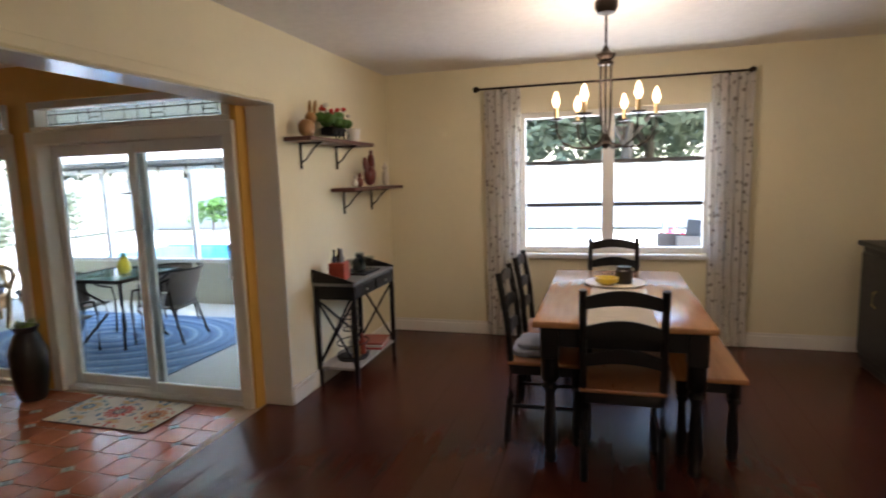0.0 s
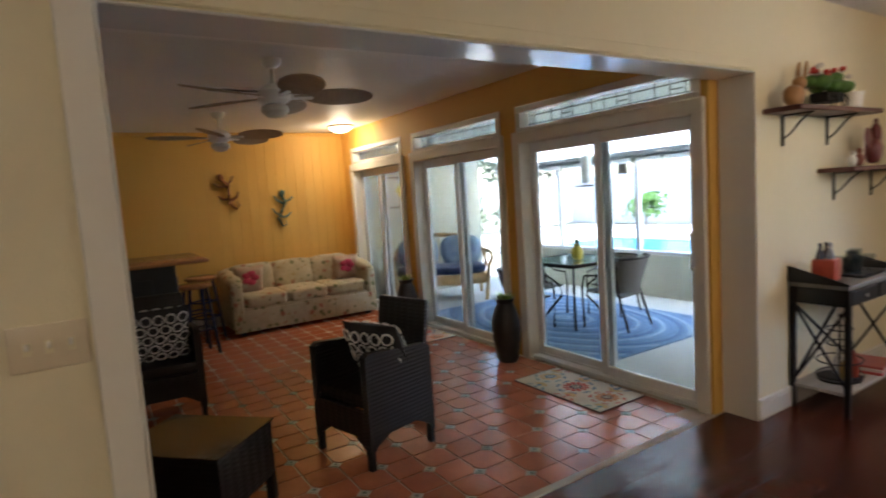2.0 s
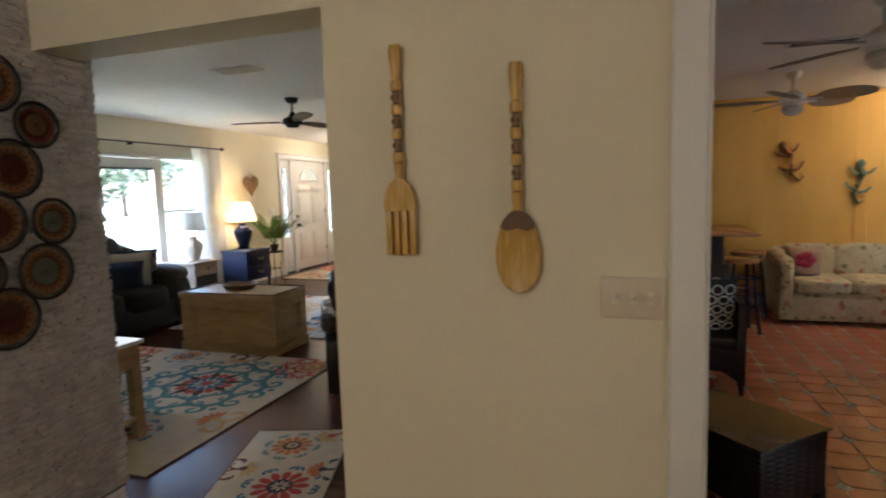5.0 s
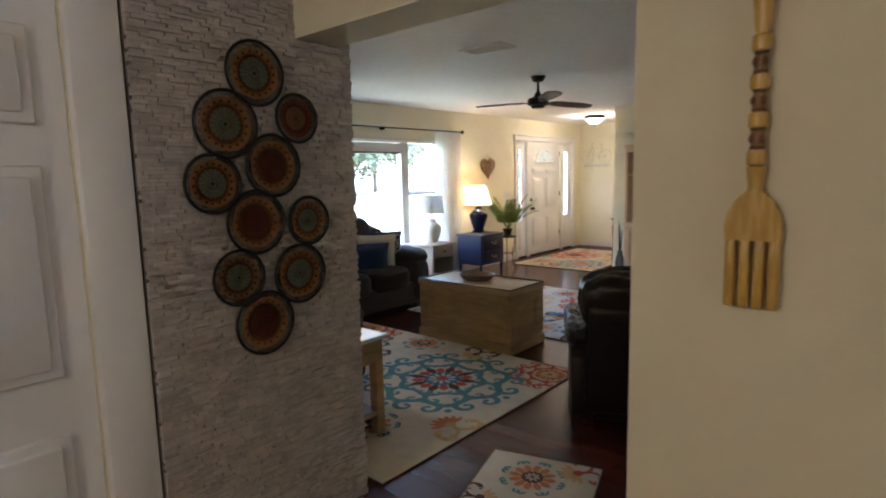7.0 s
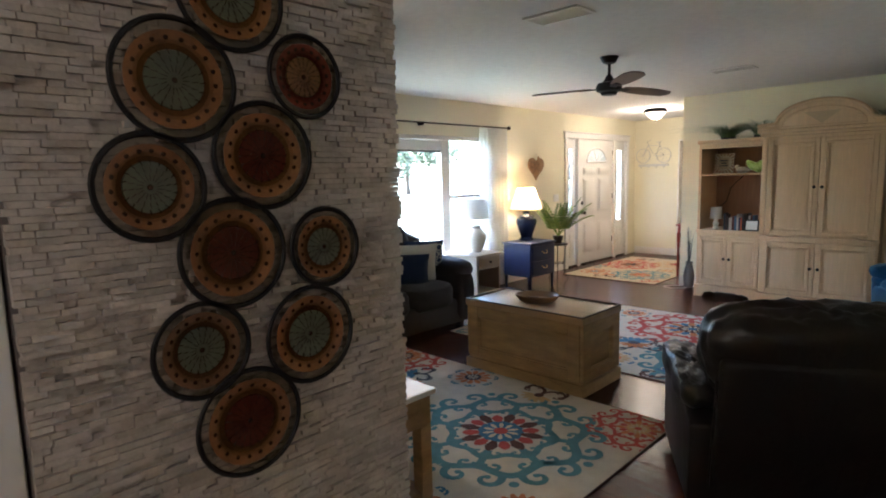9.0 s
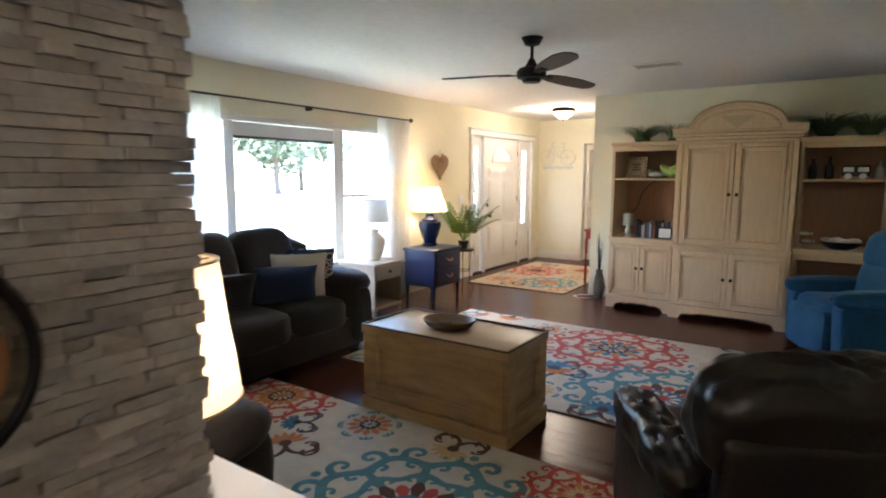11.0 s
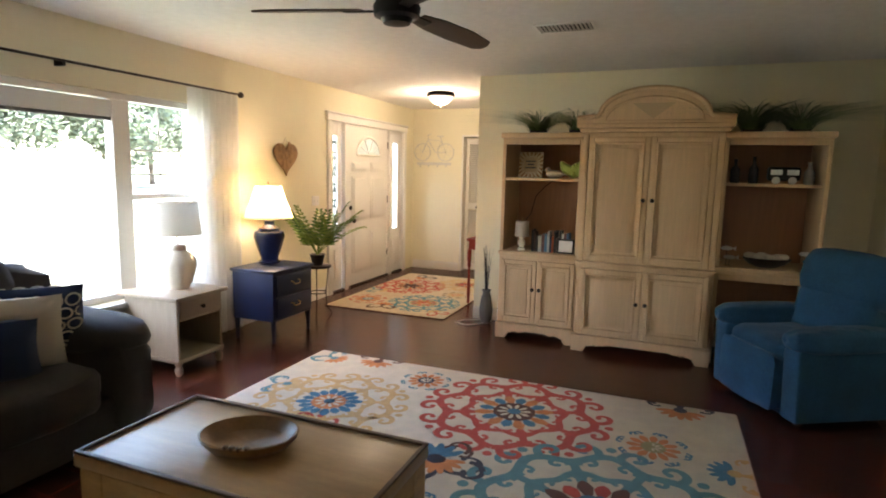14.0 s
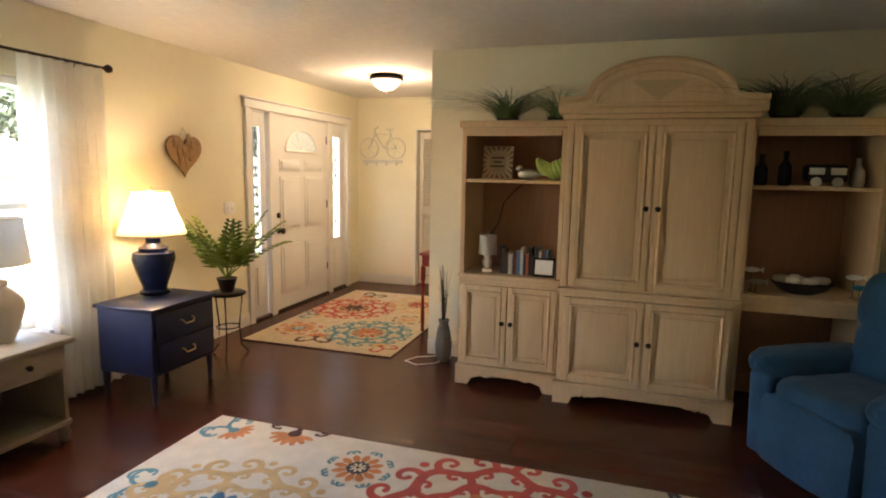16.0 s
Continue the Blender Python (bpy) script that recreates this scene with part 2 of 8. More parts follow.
FORKW = mat("carved_golden_wood", (0.58, 0.36, 0.075), 0.27, var=0.3, scale=12, stretch=(6, 6, 1), bump=0.15)
FORKD = mat("dark_carved_wood", (0.13, 0.065, 0.022), 0.5, var=0.5, scale=30, bump=0.4)
FANWOOD = mat("fan_blade_walnut", (0.055, 0.030, 0.022), 0.45, var=0.3, scale=5, stretch=(1, 8, 1))
PALMB = mat("palm_leaf_blade", (0.34, 0.27, 0.18), 0.6, var=0.3, scale=10, stretch=(6, 1, 1), bump=0.4)
REDP = mat("red_lacquer", (0.30, 0.03, 0.02), 0.4, var=0.2)
CONC = mat("pale_patio_concrete", (0.52, 0.51, 0.48), 0.8, var=0.1, scale=3, bump=0.2)
STUCCO = mat("pale_green_stucco", (0.62, 0.60, 0.48), 0.85, var=0.05, scale=3, bump=0.5, bscale=80)
PATRUG = mat("blue_braided_rug", (0.13, 0.22, 0.36), 0.95, var=0.35, scale=20, bump=0.6, bscale=120)
PATRUG3 = mat("deep_blue_braid", (0.085, 0.15, 0.27), 0.95, var=0.3, scale=20, bump=0.6, bscale=120)
PATRUG2 = mat("pale_blue_braid", (0.26, 0.35, 0.46), 0.95, var=0.3, scale=20, bump=0.6, bscale=120)
ALU = mat("white_aluminium", (0.80, 0.80, 0.80), 0.45, var=0.03)
RATTAN = mat("honey_rattan", (0.50, 0.30, 0.12), 0.55, var=0.3, scale=18, bump=0.4, bscale=90)
POOLW = mat("pool_water", (0.03, 0.20, 0.42), 0.08, var=0.2, scale=2, bump=0.4, bscale=6)
LAWN = mat("sunlit_lawn", (0.21, 0.22, 0.15), 0.95, var=0.3, scale=1.5, bump=0.5, bscale=30)
VINYL = mat("white_vinyl_fence", (0.45, 0.46, 0.46), 0.5, var=0.03)
FOLI = mat("tree_foliage", (0.16, 0.19, 0.13), 0.75, var=0.5, scale=3)
BARK = mat("tree_bark", (0.13, 0.10, 0.08), 0.9, var=0.4, scale=8, bump=0.8, bscale=20)
PINK = mat("pink_blossom", (0.55, 0.05, 0.10), 0.7, var=0.3)
YELL = mat("yellow_glaze", (0.75, 0.55, 0.04), 0.3, var=0.2)
def glow(name, col, strength):
    return mat(name, col, 0.6, var=0.03, emit=(col, strength))
SHADE_ON = cloth("lit_cream_shade", (0.85, 0.68, 0.42), 0.75)
SHADE_ON2 = cloth("lit_ivory_shade", (0.85, 0.74, 0.54), 0.75)
BULB = glow("lit_flame_bulb", (1.0, 0.62, 0.30), 0.5)
GLASSON = glow("lit_alabaster_glass", (1.0, 0.80, 0.52), 0.16)

def lamp_light(name, x, y, z, watts, colour=(1.0, 0.78, 0.52), size=0.04):
    li = bpy.data.lights.new(name, "POINT")
    li.energy, li.color, li.shadow_soft_size = watts, colour, size
    ob = new(name, li)
    ob.location = (x, y, z)
    return ob

# ---- mesh helpers ----
def box(bm, x0, x1, y0, y1, z0, z1, m=None):
    vs = [bm.verts.new((x, y, z)) for x in (x0, x1) for y in (y0, y1) for z in (z0, z1)]
    for f in ((0, 1, 3, 2), (4, 6, 7, 5), (0, 4, 5, 1), (2, 3, 7, 6), (0, 2, 6, 4), (1, 5, 7, 3)):
        bm.faces.new([vs[i] for i in f])
    if m is not None:
        for v in vs:
            v.co = m @ v.co
    return vs

def rbox(x0, x1, y0, y1, z0, z1, r=0.01, seg=2):
    """A box with rounded edges, in a mesh of its own."""
    bm = bmesh.new()
    box(bm, x0, x1, y0, y1, z0, z1)
    bmesh.ops.bevel(bm, geom=bm.edges[:], offset=r, segments=seg, profile=0.5, affect="EDGES")
    return bm

def join(*bms):
    """One mesh out of several."""
    out = bmesh.new()
    for b in bms:
        me = bpy.data.meshes.new("tmp")
        b.to_mesh(me); b.free()
        out.from_mesh(me)
        bpy.data.meshes.remove(me)
    return out

def moved(bm, m):
    for v in bm.verts:
        v.co = m @ v.co
    return bm

def lathe(profile, seg=24, bm=None, at=(0, 0, 0), sx=1.0, sy=1.0):
    """A turned shape from (radius, height) pairs."""
    bm = bm or bmesh.new()
    rings = []
    for r, z in profile:
        rings.append([bm.verts.new((at[0] + sx * max(r, 1e-4) * math.cos(2 * math.pi * i / seg), at[1] + sy * max(r, 1e-4) * math.sin(2 * math.pi * i / seg), at[2] + z)) for i in range(seg)])
    for a, b in zip(rings, rings[1:]):
        for i in range(seg):
            bm.faces.new((a[i], a[(i + 1) % seg], b[(i + 1) % seg], b[i]))
    bm.faces.new(rings[0][::-1]); bm.faces.new(rings[-1])
    return bm

def tube(pts, r, seg=8, bm=None, r2=None, flat=1.0):
    """A bar along a line of points; r2: the radius at its end."""
    bm = bm or bmesh.new()
    pts = [Vector(p) for p in pts]
    rings = []
    for i, p in enumerate(pts):
        d = (pts[min(i + 1, len(pts) - 1)] - pts[max(i - 1, 0)]).normalized()
        u = d.cross(Vector((0, 0, 1)))
        u = u.normalized() if u.length > 0.05 else Vector((1, 0, 0))
        w = d.cross(u).normalized()
        k = r if r2 is None else r + (r2 - r) * i / max(1, len(pts) - 1)
        rings.append([bm.verts.new(p + (u * math.cos(2 * math.pi * j / seg) + w * flat * math.sin(2 * math.pi * j / seg)) * k) for j in range(seg)])
    for a, b in zip(rings, rings[1:]):
        for j in range(seg):
            bm.faces.new((a[j], a[(j + 1) % seg], b[(j + 1) % seg], b[j]))
    bm.faces.new(rings[0][::-1]); bm.faces.new(rings[-1])
    return bm

def bar(p, q, w, d=None, bm=None):
    """A square bar between two points."""
    bm = bm or bmesh.new()
    p, q = Vector(p), Vector(q)
    m = Matrix.Translation(p) @ (q - p).to_track_quat("Z", "Y").to_matrix().to_4x4()
    box(bm, -w / 2, w / 2, -(d or w) / 2, (d or w) / 2, 0, (q - p).length, m)
    return bm

def puff(sx, sy, sz, at=(0, 0, 0), power=3.0, seg=20, rings=12, rot=None, sag=0.0, seed=0):
    """A soft cushion: a rounded block with a slight unevenness."""
    bm = bmesh.new()
    bmesh.ops.create_uvsphere(bm, u_segments=seg, v_segments=rings, radius=1.0)
    for v in bm.verts:
        c = v.co.copy()
        k = (abs(c.x) ** power + abs(c.y) ** power + abs(c.z) ** power) ** (-1 / power)
        c = c * k
        w = 1 + 0.035 * noise.noise(c * 2.3 + Vector((seed, 0, 0)))
        c = Vector((c.x * sx / 2, c.y * sy / 2, c.z * sz / 2)) * w
        c.z -= sag * (1 - (2 * c.x / sx) ** 2) * (c.z > 0)
        v.co = c
    if rot is not None:
        moved(bm, rot)
    return moved(bm, Matrix.Translation(at))

def extrude_poly(pts, depth, plane="xz", at=0.0):
    """A flat outline given thickness; plane says which two axes the points are in."""
    bm = bmesh.new()
    def place(a, b, c):
        return {"xz": (a, c, b), "yz": (c, a, b), "xy": (a, b, c)}[plane]
    lo = [bm.verts.new(place(a, b, at)) for a, b in pts]
    hi = [bm.verts.new(place(a, b, at + depth)) for a, b in pts]
    bm.faces.new(lo); bm.faces.new(hi[::-1])
    for i in range(len(pts)):
        j = (i + 1) % len(pts)
        bm.faces.new((lo[j], lo[i], hi[i], hi[j]))
    bmesh.ops.recalc_face_normals(bm, faces=bm.faces[:])
    return bm

SMOOTH = 40
def part(name, bm, material, parent=None, label="", smooth=True, m=None):
    """Links a bmesh as one mesh object, under a thing or part if one is given."""
    bmesh.ops.recalc_face_normals(bm, faces=bm.faces[:])
    me = bpy.data.meshes.new(name)
    bm.to_mesh(me); bm.free()
    if smooth:
        for p in me.polygons:
            p.use_smooth = True
        me.set_sharp_from_angle(angle=radians(SMOOTH))
    me.materials.append(material)
    ob = new(name, me)
    if parent:
        ob.parent = parent
    if m is not None:
        ob.matrix_local = m
    if label:
        tagged(ob, label)
    return ob

def thing(name, x, y, z=0.0, rz=0.0, label="", category="", group="", kind=""):
    e = new(name)
    e.empty_display_size = 0.1
    e.matrix_world = pose(x, y, z, 0, 0, rz)
    return tagged(e, label, category, group, kind)

def single(name, bm, material, label, category, m=None, group="", kind="", smooth=True):
    ob = part(name, bm, material, None, "", smooth)
    if m is not None:
        ob.matrix_world = m
    return tagged(ob, label, category, group, kind)

def slab(name, x0, x1, y0, y1, z0, z1, material, label, category="wall"):
    bm = bmesh.new()
    box(bm, x0, x1, y0, y1, z0, z1)
    return tagged(part(name, bm, material, smooth=False), label, category, kind="structure")

def wall_with_holes(name, axis, a0, a1, z0, z1, t0, t1, holes, material, label):
    """A wall along x or y from a0 to a1, of thickness t0..t1, with openings (a, b, low, high) through it."""
    cuts = sorted({a0, a1, *[h[0] for h in holes], *[h[1] for h in holes]})
    bm = bmesh.new()
    for a, b in zip(cuts, cuts[1:]):
        spans, low = [], z0
        for h in sorted([h for h in holes if h[0] <= a and b <= h[1]], key=lambda h: h[2]):
            spans.append((low, h[2])); low = h[3]
        spans.append((low, z1))
        for lo, hi in spans:
            if hi - lo > 1e-4:
                if axis == "x":
                    box(bm, a, b, t0, t1, lo, hi)
                else:
                    box(bm, t0, t1, a, b, lo, hi)
    bmesh.ops.remove_doubles(bm, verts=bm.verts[:], dist=1e-5)
    seen = {}
    for f in bm.faces:
        key = tuple(round(c, 4) for c in f.calc_center_median())
        seen.setdefault(key, []).append(f)
    bmesh.ops.delete(bm, geom=[f for fs in seen.values() if len(fs) > 1 for f in fs], context="FACES")
    return tagged(part(name, bm, material, smooth=False), label, "wall", kind="structure")

# ---- the rooms ----
H, HF = 2.435, 2.33          # ceilings of the house and of the sunroom
slab("ceiling", -2.2, 2.5, -2.3, 5.5, H, H + 0.15, CEIL, "white textured ceiling of the dining room", "ceiling")
slab("ceiling", -12.6, -2.2, -6.0, -0.5, H, H + 0.15, CEIL, "white textured ceiling of the living room", "ceiling")
# dining room
wall_with_holes("wall_north", "x", -2.12, 2.5, 0, H, 5.33, 5.50, [(-0.87, 0.715, 0.775, 2.02)], CREAM, "cream painted wall with a wide window")
wall_with_holes("wall_west", "y", -2.03, 5.5, 0, H, -2.32, -2.12, [(0.35, 3.41, 0, 1.97), (-2.03, -0.76, 0, 2.0)], CREAM, "cream painted partition wall with two wide openings")
slab("wall_east", 2.3, 2.5, -2.3, 5.5, 0, H, CREAM, "cream painted dining room wall")
wall_with_holes("wall_south", "x", -2.12, 2.5, 0, H, -2.25, -2.09, [(-1.40, -0.50, 0, 2.04)], CREAM, "cream painted wall with a white door")
# sunroom
SLIDERS = ((-3.97, -2.385), (-5.69, -4.21), (-7.29, -5.97))
wall_with_holes("wall_sunroom_north", "x", -7.9, -2.316, 0, HF, 3.31, 3.48, [h for a, b in SLIDERS for h in ((a - 0.015, b + 0.015, 0.0, 1.83), (a + 0.02, b - 0.02, 1.89, 2.05))], ORANGE, "orange painted wall with three sliding doors and transoms")
slab("wall_sunroom_west", -7.9, -7.60, -0.5, 3.31, 0, HF, ORANGE, "orange panelled end wall of the sunroom")
slab("wall_sunroom_south", -7.9, -2.32, -0.56, -0.44, 0, H, PALE, "cream wall between sunroom and living room")
slab("ceiling_sunroom", -7.9, -2.32, -0.44, 3.48, HF, HF + 0.15, mat("white_ceiling_board", (0.74, 0.72, 0.68), 0.6, var=0.03), "white painted board ceiling of the sunroom", "ceiling")
# living room
wall_with_holes("wall_window", "x", -12.4, -2.36, 0, H, -5.93, -5.78, [(-7.13, -4.42, 0.50, 2.0), (-11.12, -9.10, 0, 2.08)], PALE, "pale cream wall with the picture window and front door")
slab("wall_living_east", -2.36, -2.24, -5.93, -2.25, 0, H, PALE, "pale cream wall behind the side table")
slab("wall_cabinet", -8.99, -8.87, -3.88, -0.44, 0, H, PALE, "pale cream wall behind the wall unit")
slab("wall_living_north", -8.87, -7.9, -0.56, -0.44, 0, H, PALE, "pale cream wall beside the blue recliner")
wall_with_holes("wall_hall", "y", -5.78, -2.5, 0, H, -11.6, -11.45, [(-4.97, -4.1, 0, 2.05)], PALE, "cream hallway wall with a cased opening")
slab("wall_hall_end", -11.6, -8.99, -2.5, -2.35, 0, H, PALE, "cream wall closing the hallway")
slab("wall_closet", -12.4, -12.3, -5.78, -3.5, 0, H, PALE, "cream wall behind the closet opening")
slab("wall_closet_side", -12.3, -11.6, -3.6, -3.5, 0, H, PALE, "cream side wall of the closet")
# floors
slab("floor", -12.4, 2.5, -5.9, -0.5, -0.12, -0.012, SUBFLOOR, "dark floor under the planks", "floor")
slab("floor", -2.32, 2.5, -0.5, 5.4, -0.12, -0.012, SUBFLOOR, "dark floor under the planks", "floor")
slab("floor_sunroom", -7.9, -2.33, -0.5, 3.5, -0.12, -0.004, GROUT, "pale grout bed of the tiled floor", "floor")

# ---- trims, windows and doors ----
def trim(name, x0, x1, y0, y1, z0, z1, material=WHITE, label="white painted trim", r=0.006):
    return tagged(part(name, rbox(x0, x1, y0, y1, z0, z1, r, 1), material), label, "trim", kind="structure")

def baseboard(x0, x1, y0, y1):
    """A skirting board with a stepped top, along x or y."""
    b = rbox(x0, x1, y0, y1, 0, 0.10, 0.004, 1)
    i = 0.006
    dx, dy = (0, i) if x1 - x0 > y1 - y0 else (i, 0)
    c = rbox(x0, x1, y0 + dy, y1 - dy, 0.1, 0.125, 0.004, 1)
    return tagged(part("baseboard", join(b, c), WHITE), "white painted baseboard along the wall", "baseboard", kind="structure")

baseboard(-2.1, 2.3, 5.31, 5.328)
baseboard(-2.118, -2.10, 3.42, 5.31)
baseboard(-2.118, -2.10, -0.74, 0.26)
baseboard(-8.868, -8.85, -3.88, -0.56)
baseboard(-8.85, -7.5, -0.58, -0.562)
baseboard(-9.06, -2.38, -5.778, -5.76)
baseboard(-11.448, -11.43, -5.75, -4.99)
baseboard(-2.34, -1.56, -2.03, -2.012)
baseboard(-7.57, -2.5, -0.438, -0.42)
baseboard(-7.588, -7.57, -0.4, 3.29)
# jambs and header linings of the sunroom opening
trim("opening_jamb", -2.322, -2.105, 3.402, 3.409, 0, 1.965, label="white painted jamb of the wide opening")
trim("opening_casing", -2.116, -2.104, 0.262, 0.352, 0, 2.06, label="white casing of the wide opening")
trim("opening_jamb", -2.335, -2.105, 0.353, 0.36, 0, 1.965, label="white painted jamb of the wide opening")
trim("opening_header", -2.335, -2.105, 0.36, 3.402, 1.958, 1.967, GLOSSW, "white underside of the wide opening's header")
trim("opening_casing_top", -2.116, -2.106, 0.352, 3.40, 1.975, 2.03, CREAM, "cream band over the wide opening")
trim("threshold", -2.35, -2.30, 0.36, 3.31, -0.01, 0.006, mat("pale_threshold", (0.45, 0.36, 0.27), 0.5), "pale strip between tile and plank floor")
trim("wall_end_casing", -7.6, -7.48, -0.60, -0.562, 0, 2.1, label="white casing at the end of the wall")

def double_hung(x0, x1, z0, z1, y, face, bars, rails, name, label, deep=0.09, fw=0.05):
    """A window in a wall along x: frame, mullions at bars, rails as (a, b, z), a pane to each light, a sill."""
    w = thing(name, (x0 + x1) / 2, y, 0, 0, label, "window", kind="structure")
    ox = (x0 + x1) / 2
    fr = join(rbox(x0 - ox, x0 - ox + fw, -deep / 2, deep / 2, z0, z1, 0.006, 1), rbox(x1 - ox - fw, x1 - ox, -deep / 2, deep / 2, z0, z1, 0.006, 1),
              rbox(x0 - ox + fw, x1 - ox - fw, -deep / 2, deep / 2, z1 - fw, z1, 0.006, 1), rbox(x0 - ox + fw, x1 - ox - fw, -deep / 2, deep / 2, z0, z0 + fw, 0.006, 1))
    part("window_frame", fr, BRIGHT, w)
    for a, b in bars:
        part("mullion", rbox(a - ox, b - ox, -deep / 2, deep / 2, z0 + fw, z1 - fw, 0.006, 1), BRIGHT, w)
    for a, b, z, t in rails:
        part("rail", rbox(a - ox, b - ox, -0.025, 0.025, z - t, z + t, 0.004, 1), BRIGHT, w)
    edges = [x0 + fw, *[e for ab in bars for e in ab], x1 - fw]
    for a, b in zip(edges[::2], edges[1::2]):
        bm = bmesh.new(); box(bm, a - ox, b - ox, -0.003, 0.003, z0 + fw, z1 - fw)
        p = part("pane", bm, PANE, w, smooth=False)
        p.visible_shadow = False
    part("window_sill", rbox(x0 - ox - 0.04, x1 - ox + 0.04, min(0, face), max(0, face), z0 - 0.045, z0 - 0.002, 0.008, 2), BRIGHT, w)
    return w

GREYBAR = mat("grey_window_rail", (0.10, 0.10, 0.10), 0.5)
dw = double_hung(-0.87, 0.715, 0.775, 2.02, 5.42, -0.13, [(-0.155, -0.055)], [], "window_1", "wide white window over the dining table with dark rails")
for a, b in ((-0.82, -0.155), (-0.055, 0.665)):
    for z in (1.575, 1.20):
        part("rail", rbox(a + 0.0775, b + 0.0775, -0.02, 0.02, z - 0.017, z + 0.017, 0.004, 1), GREYBAR, dw, "dark grey sash rail")
lw = double_hung(-7.13, -4.42, 0.50, 2.0, -5.855, 0.16, [(-6.51, -6.37), (-5.15, -5.05)], [(-7.08, -6.51, 1.25, 0.02), (-5.05, -4.47, 1.25, 0.02)], "window_2", "large white picture window with sash lights either side")
# two strips in the window stand in for the porch eave and soffit outside
part("valance_rail", rbox(-0.6, 0.62, 0.0, 0.03, 1.80, 1.825, 0.004, 1), GREYBAR, lw, "dark strip standing in for the eave line outside")
part("raised_blind", rbox(-0.6, 0.62, 0.005, 0.035, 1.826, 1.945, 0.004, 1), ALU, lw, "pale strip standing in for the porch soffit outside")
for z in (1.6, 1.42):
    for a, b in ((-7.08, -6.51), (-5.05, -4.47)):
        part("muntin", rbox(a + 5.775, b + 5.775, 0.006, 0.012, z - 0.007, z + 0.007, 0.002, 1), BRIGHT, lw)
part("muntin", rbox(-1.026, -1.014, 0.006, 0.012, 1.26, 1.95, 0.002, 1), BRIGHT, lw)

def slider(x0, x1, name, label):
    """A sliding patio door: casing, two framed panes, handle; transom light above."""
    c = (x0 + x1) / 2
    w = thing(name, c, 3.40, 0, 0, label, "door", kind="structure")
    h = (x1 - x0) / 2
    cas = join(rbox(-h - 0.06, -h + 0.03, -0.115, 0.085, 0.0, 1.80, 0.008, 1), rbox(h - 0.03, h + 0.05, -0.115, 0.085, 0.0, 1.80, 0.008, 1), rbox(-h - 0.06, h + 0.05, -0.117, 0.085, 1.78, 1.872, 0.008, 1))
    part("casing", cas, WHITE, w)
    part("track", join(rbox(-h + 0.03, h - 0.03, -0.08, 0.08, 0, 0.03, 0.004, 1), rbox(-h + 0.03, h - 0.03, -0.01, 0.0, 0.03, 0.045, 0.002, 1)), ALU, w)
    for s, y in ((-1, 0.02), (1, -0.03)):
        a, b = (-h + 0.03, 0.04) if s < 0 else (-0.04, h - 0.03)
        fr = join(rbox(a, a + 0.055, y - 0.018, y + 0.018, 0.03, 1.78, 0.004, 1), rbox(b - 0.055, b, y - 0.018, y + 0.018, 0.03, 1.78, 0.004, 1),
                  rbox(a + 0.055, b - 0.055, y - 0.018, y + 0.018, 1.70, 1.78, 0.004, 1), rbox(a + 0.055, b - 0.055, y - 0.018, y + 0.018, 0.03, 0.10, 0.004, 1))
        d = part("sliding_panel", fr, ALU, w)
        bm = bmesh.new(); box(bm, a + 0.05, b - 0.05, y - 0.003, y + 0.003, 0.09, 1.71)
        p = part("pane", bm, TINTED, d, smooth=False); p.visible_shadow = False
        if s > 0:
            part("door_handle", tube([(b - 0.03, y - 0.02, 0.85), (b - 0.03, y - 0.06, 0.88), (b - 0.03, y - 0.06, 1.08), (b - 0.03, y - 0.02, 1.11)], 0.009), ALU, d)
    t = thing("window_3", c, 3.40, 0, 0, "narrow white transom window with leaded pattern above the sliding door", "window", kind="structure")
    part("window_frame", join(rbox(-h - 0.02, h + 0.02, -0.10, 0.07, 1.874, 1.905, 0.005, 1), rbox(-h - 0.02, h + 0.02, -0.10, 0.07, 2.025, 2.075, 0.005, 1), rbox(-h - 0.02, -h + 0.035, -0.10, 0.07, 1.905, 2.025, 0.005, 1), rbox(h - 0.035, h + 0.02, -0.10, 0.07, 1.905, 2.025, 0.005, 1)), WHITE, t)
    bm = bmesh.new(); box(bm, -h + 0.035, h - 0.035, -0.003, 0.003, 1.905, 2.025)
    p = part("pane", bm, TINTED, t, smooth=False); p.visible_shadow = False
    lead = bmesh.new()
    for z in (1.93, 1.995):
        box(lead, -h + 0.035, h - 0.035, -0.008, -0.004, z - 0.003, z + 0.003)
    k = -h + 0.12
    while k < h - 0.1:
        box(lead, k - 0.003, k + 0.003, -0.008, -0.004, 1.905, 2.025)
        if int(k * 10) % 2:
            box(lead, k, k + 0.09, -0.008, -0.004, 1.958, 1.964)
        k += 0.11 if int(k * 37) % 3 else 0.19
    part("leading", lead, GREYBAR, t, smooth=False)
for a, b in SLIDERS:
    slider(a, b, "door_1", "white sliding glass door to the patio, closed")

def panelled(bm_list, a0, a1, z0, z1, y, out, d=0.014, inset=0.03):
    """A raised door panel: a bevelled field inside a moulding."""
    s = 1 if out > 0 else -1
    bm_list.append(rbox(a0, a1, min(y, y + s * d), max(y, y + s * d), z0, z1, 0.004, 1))
    bm_list.append(rbox(a0 + inset, a1 - inset, min(y, y + s * d * 2), max(y, y + s * d * 2), z0 + inset, z1 - inset, 0.007, 2))

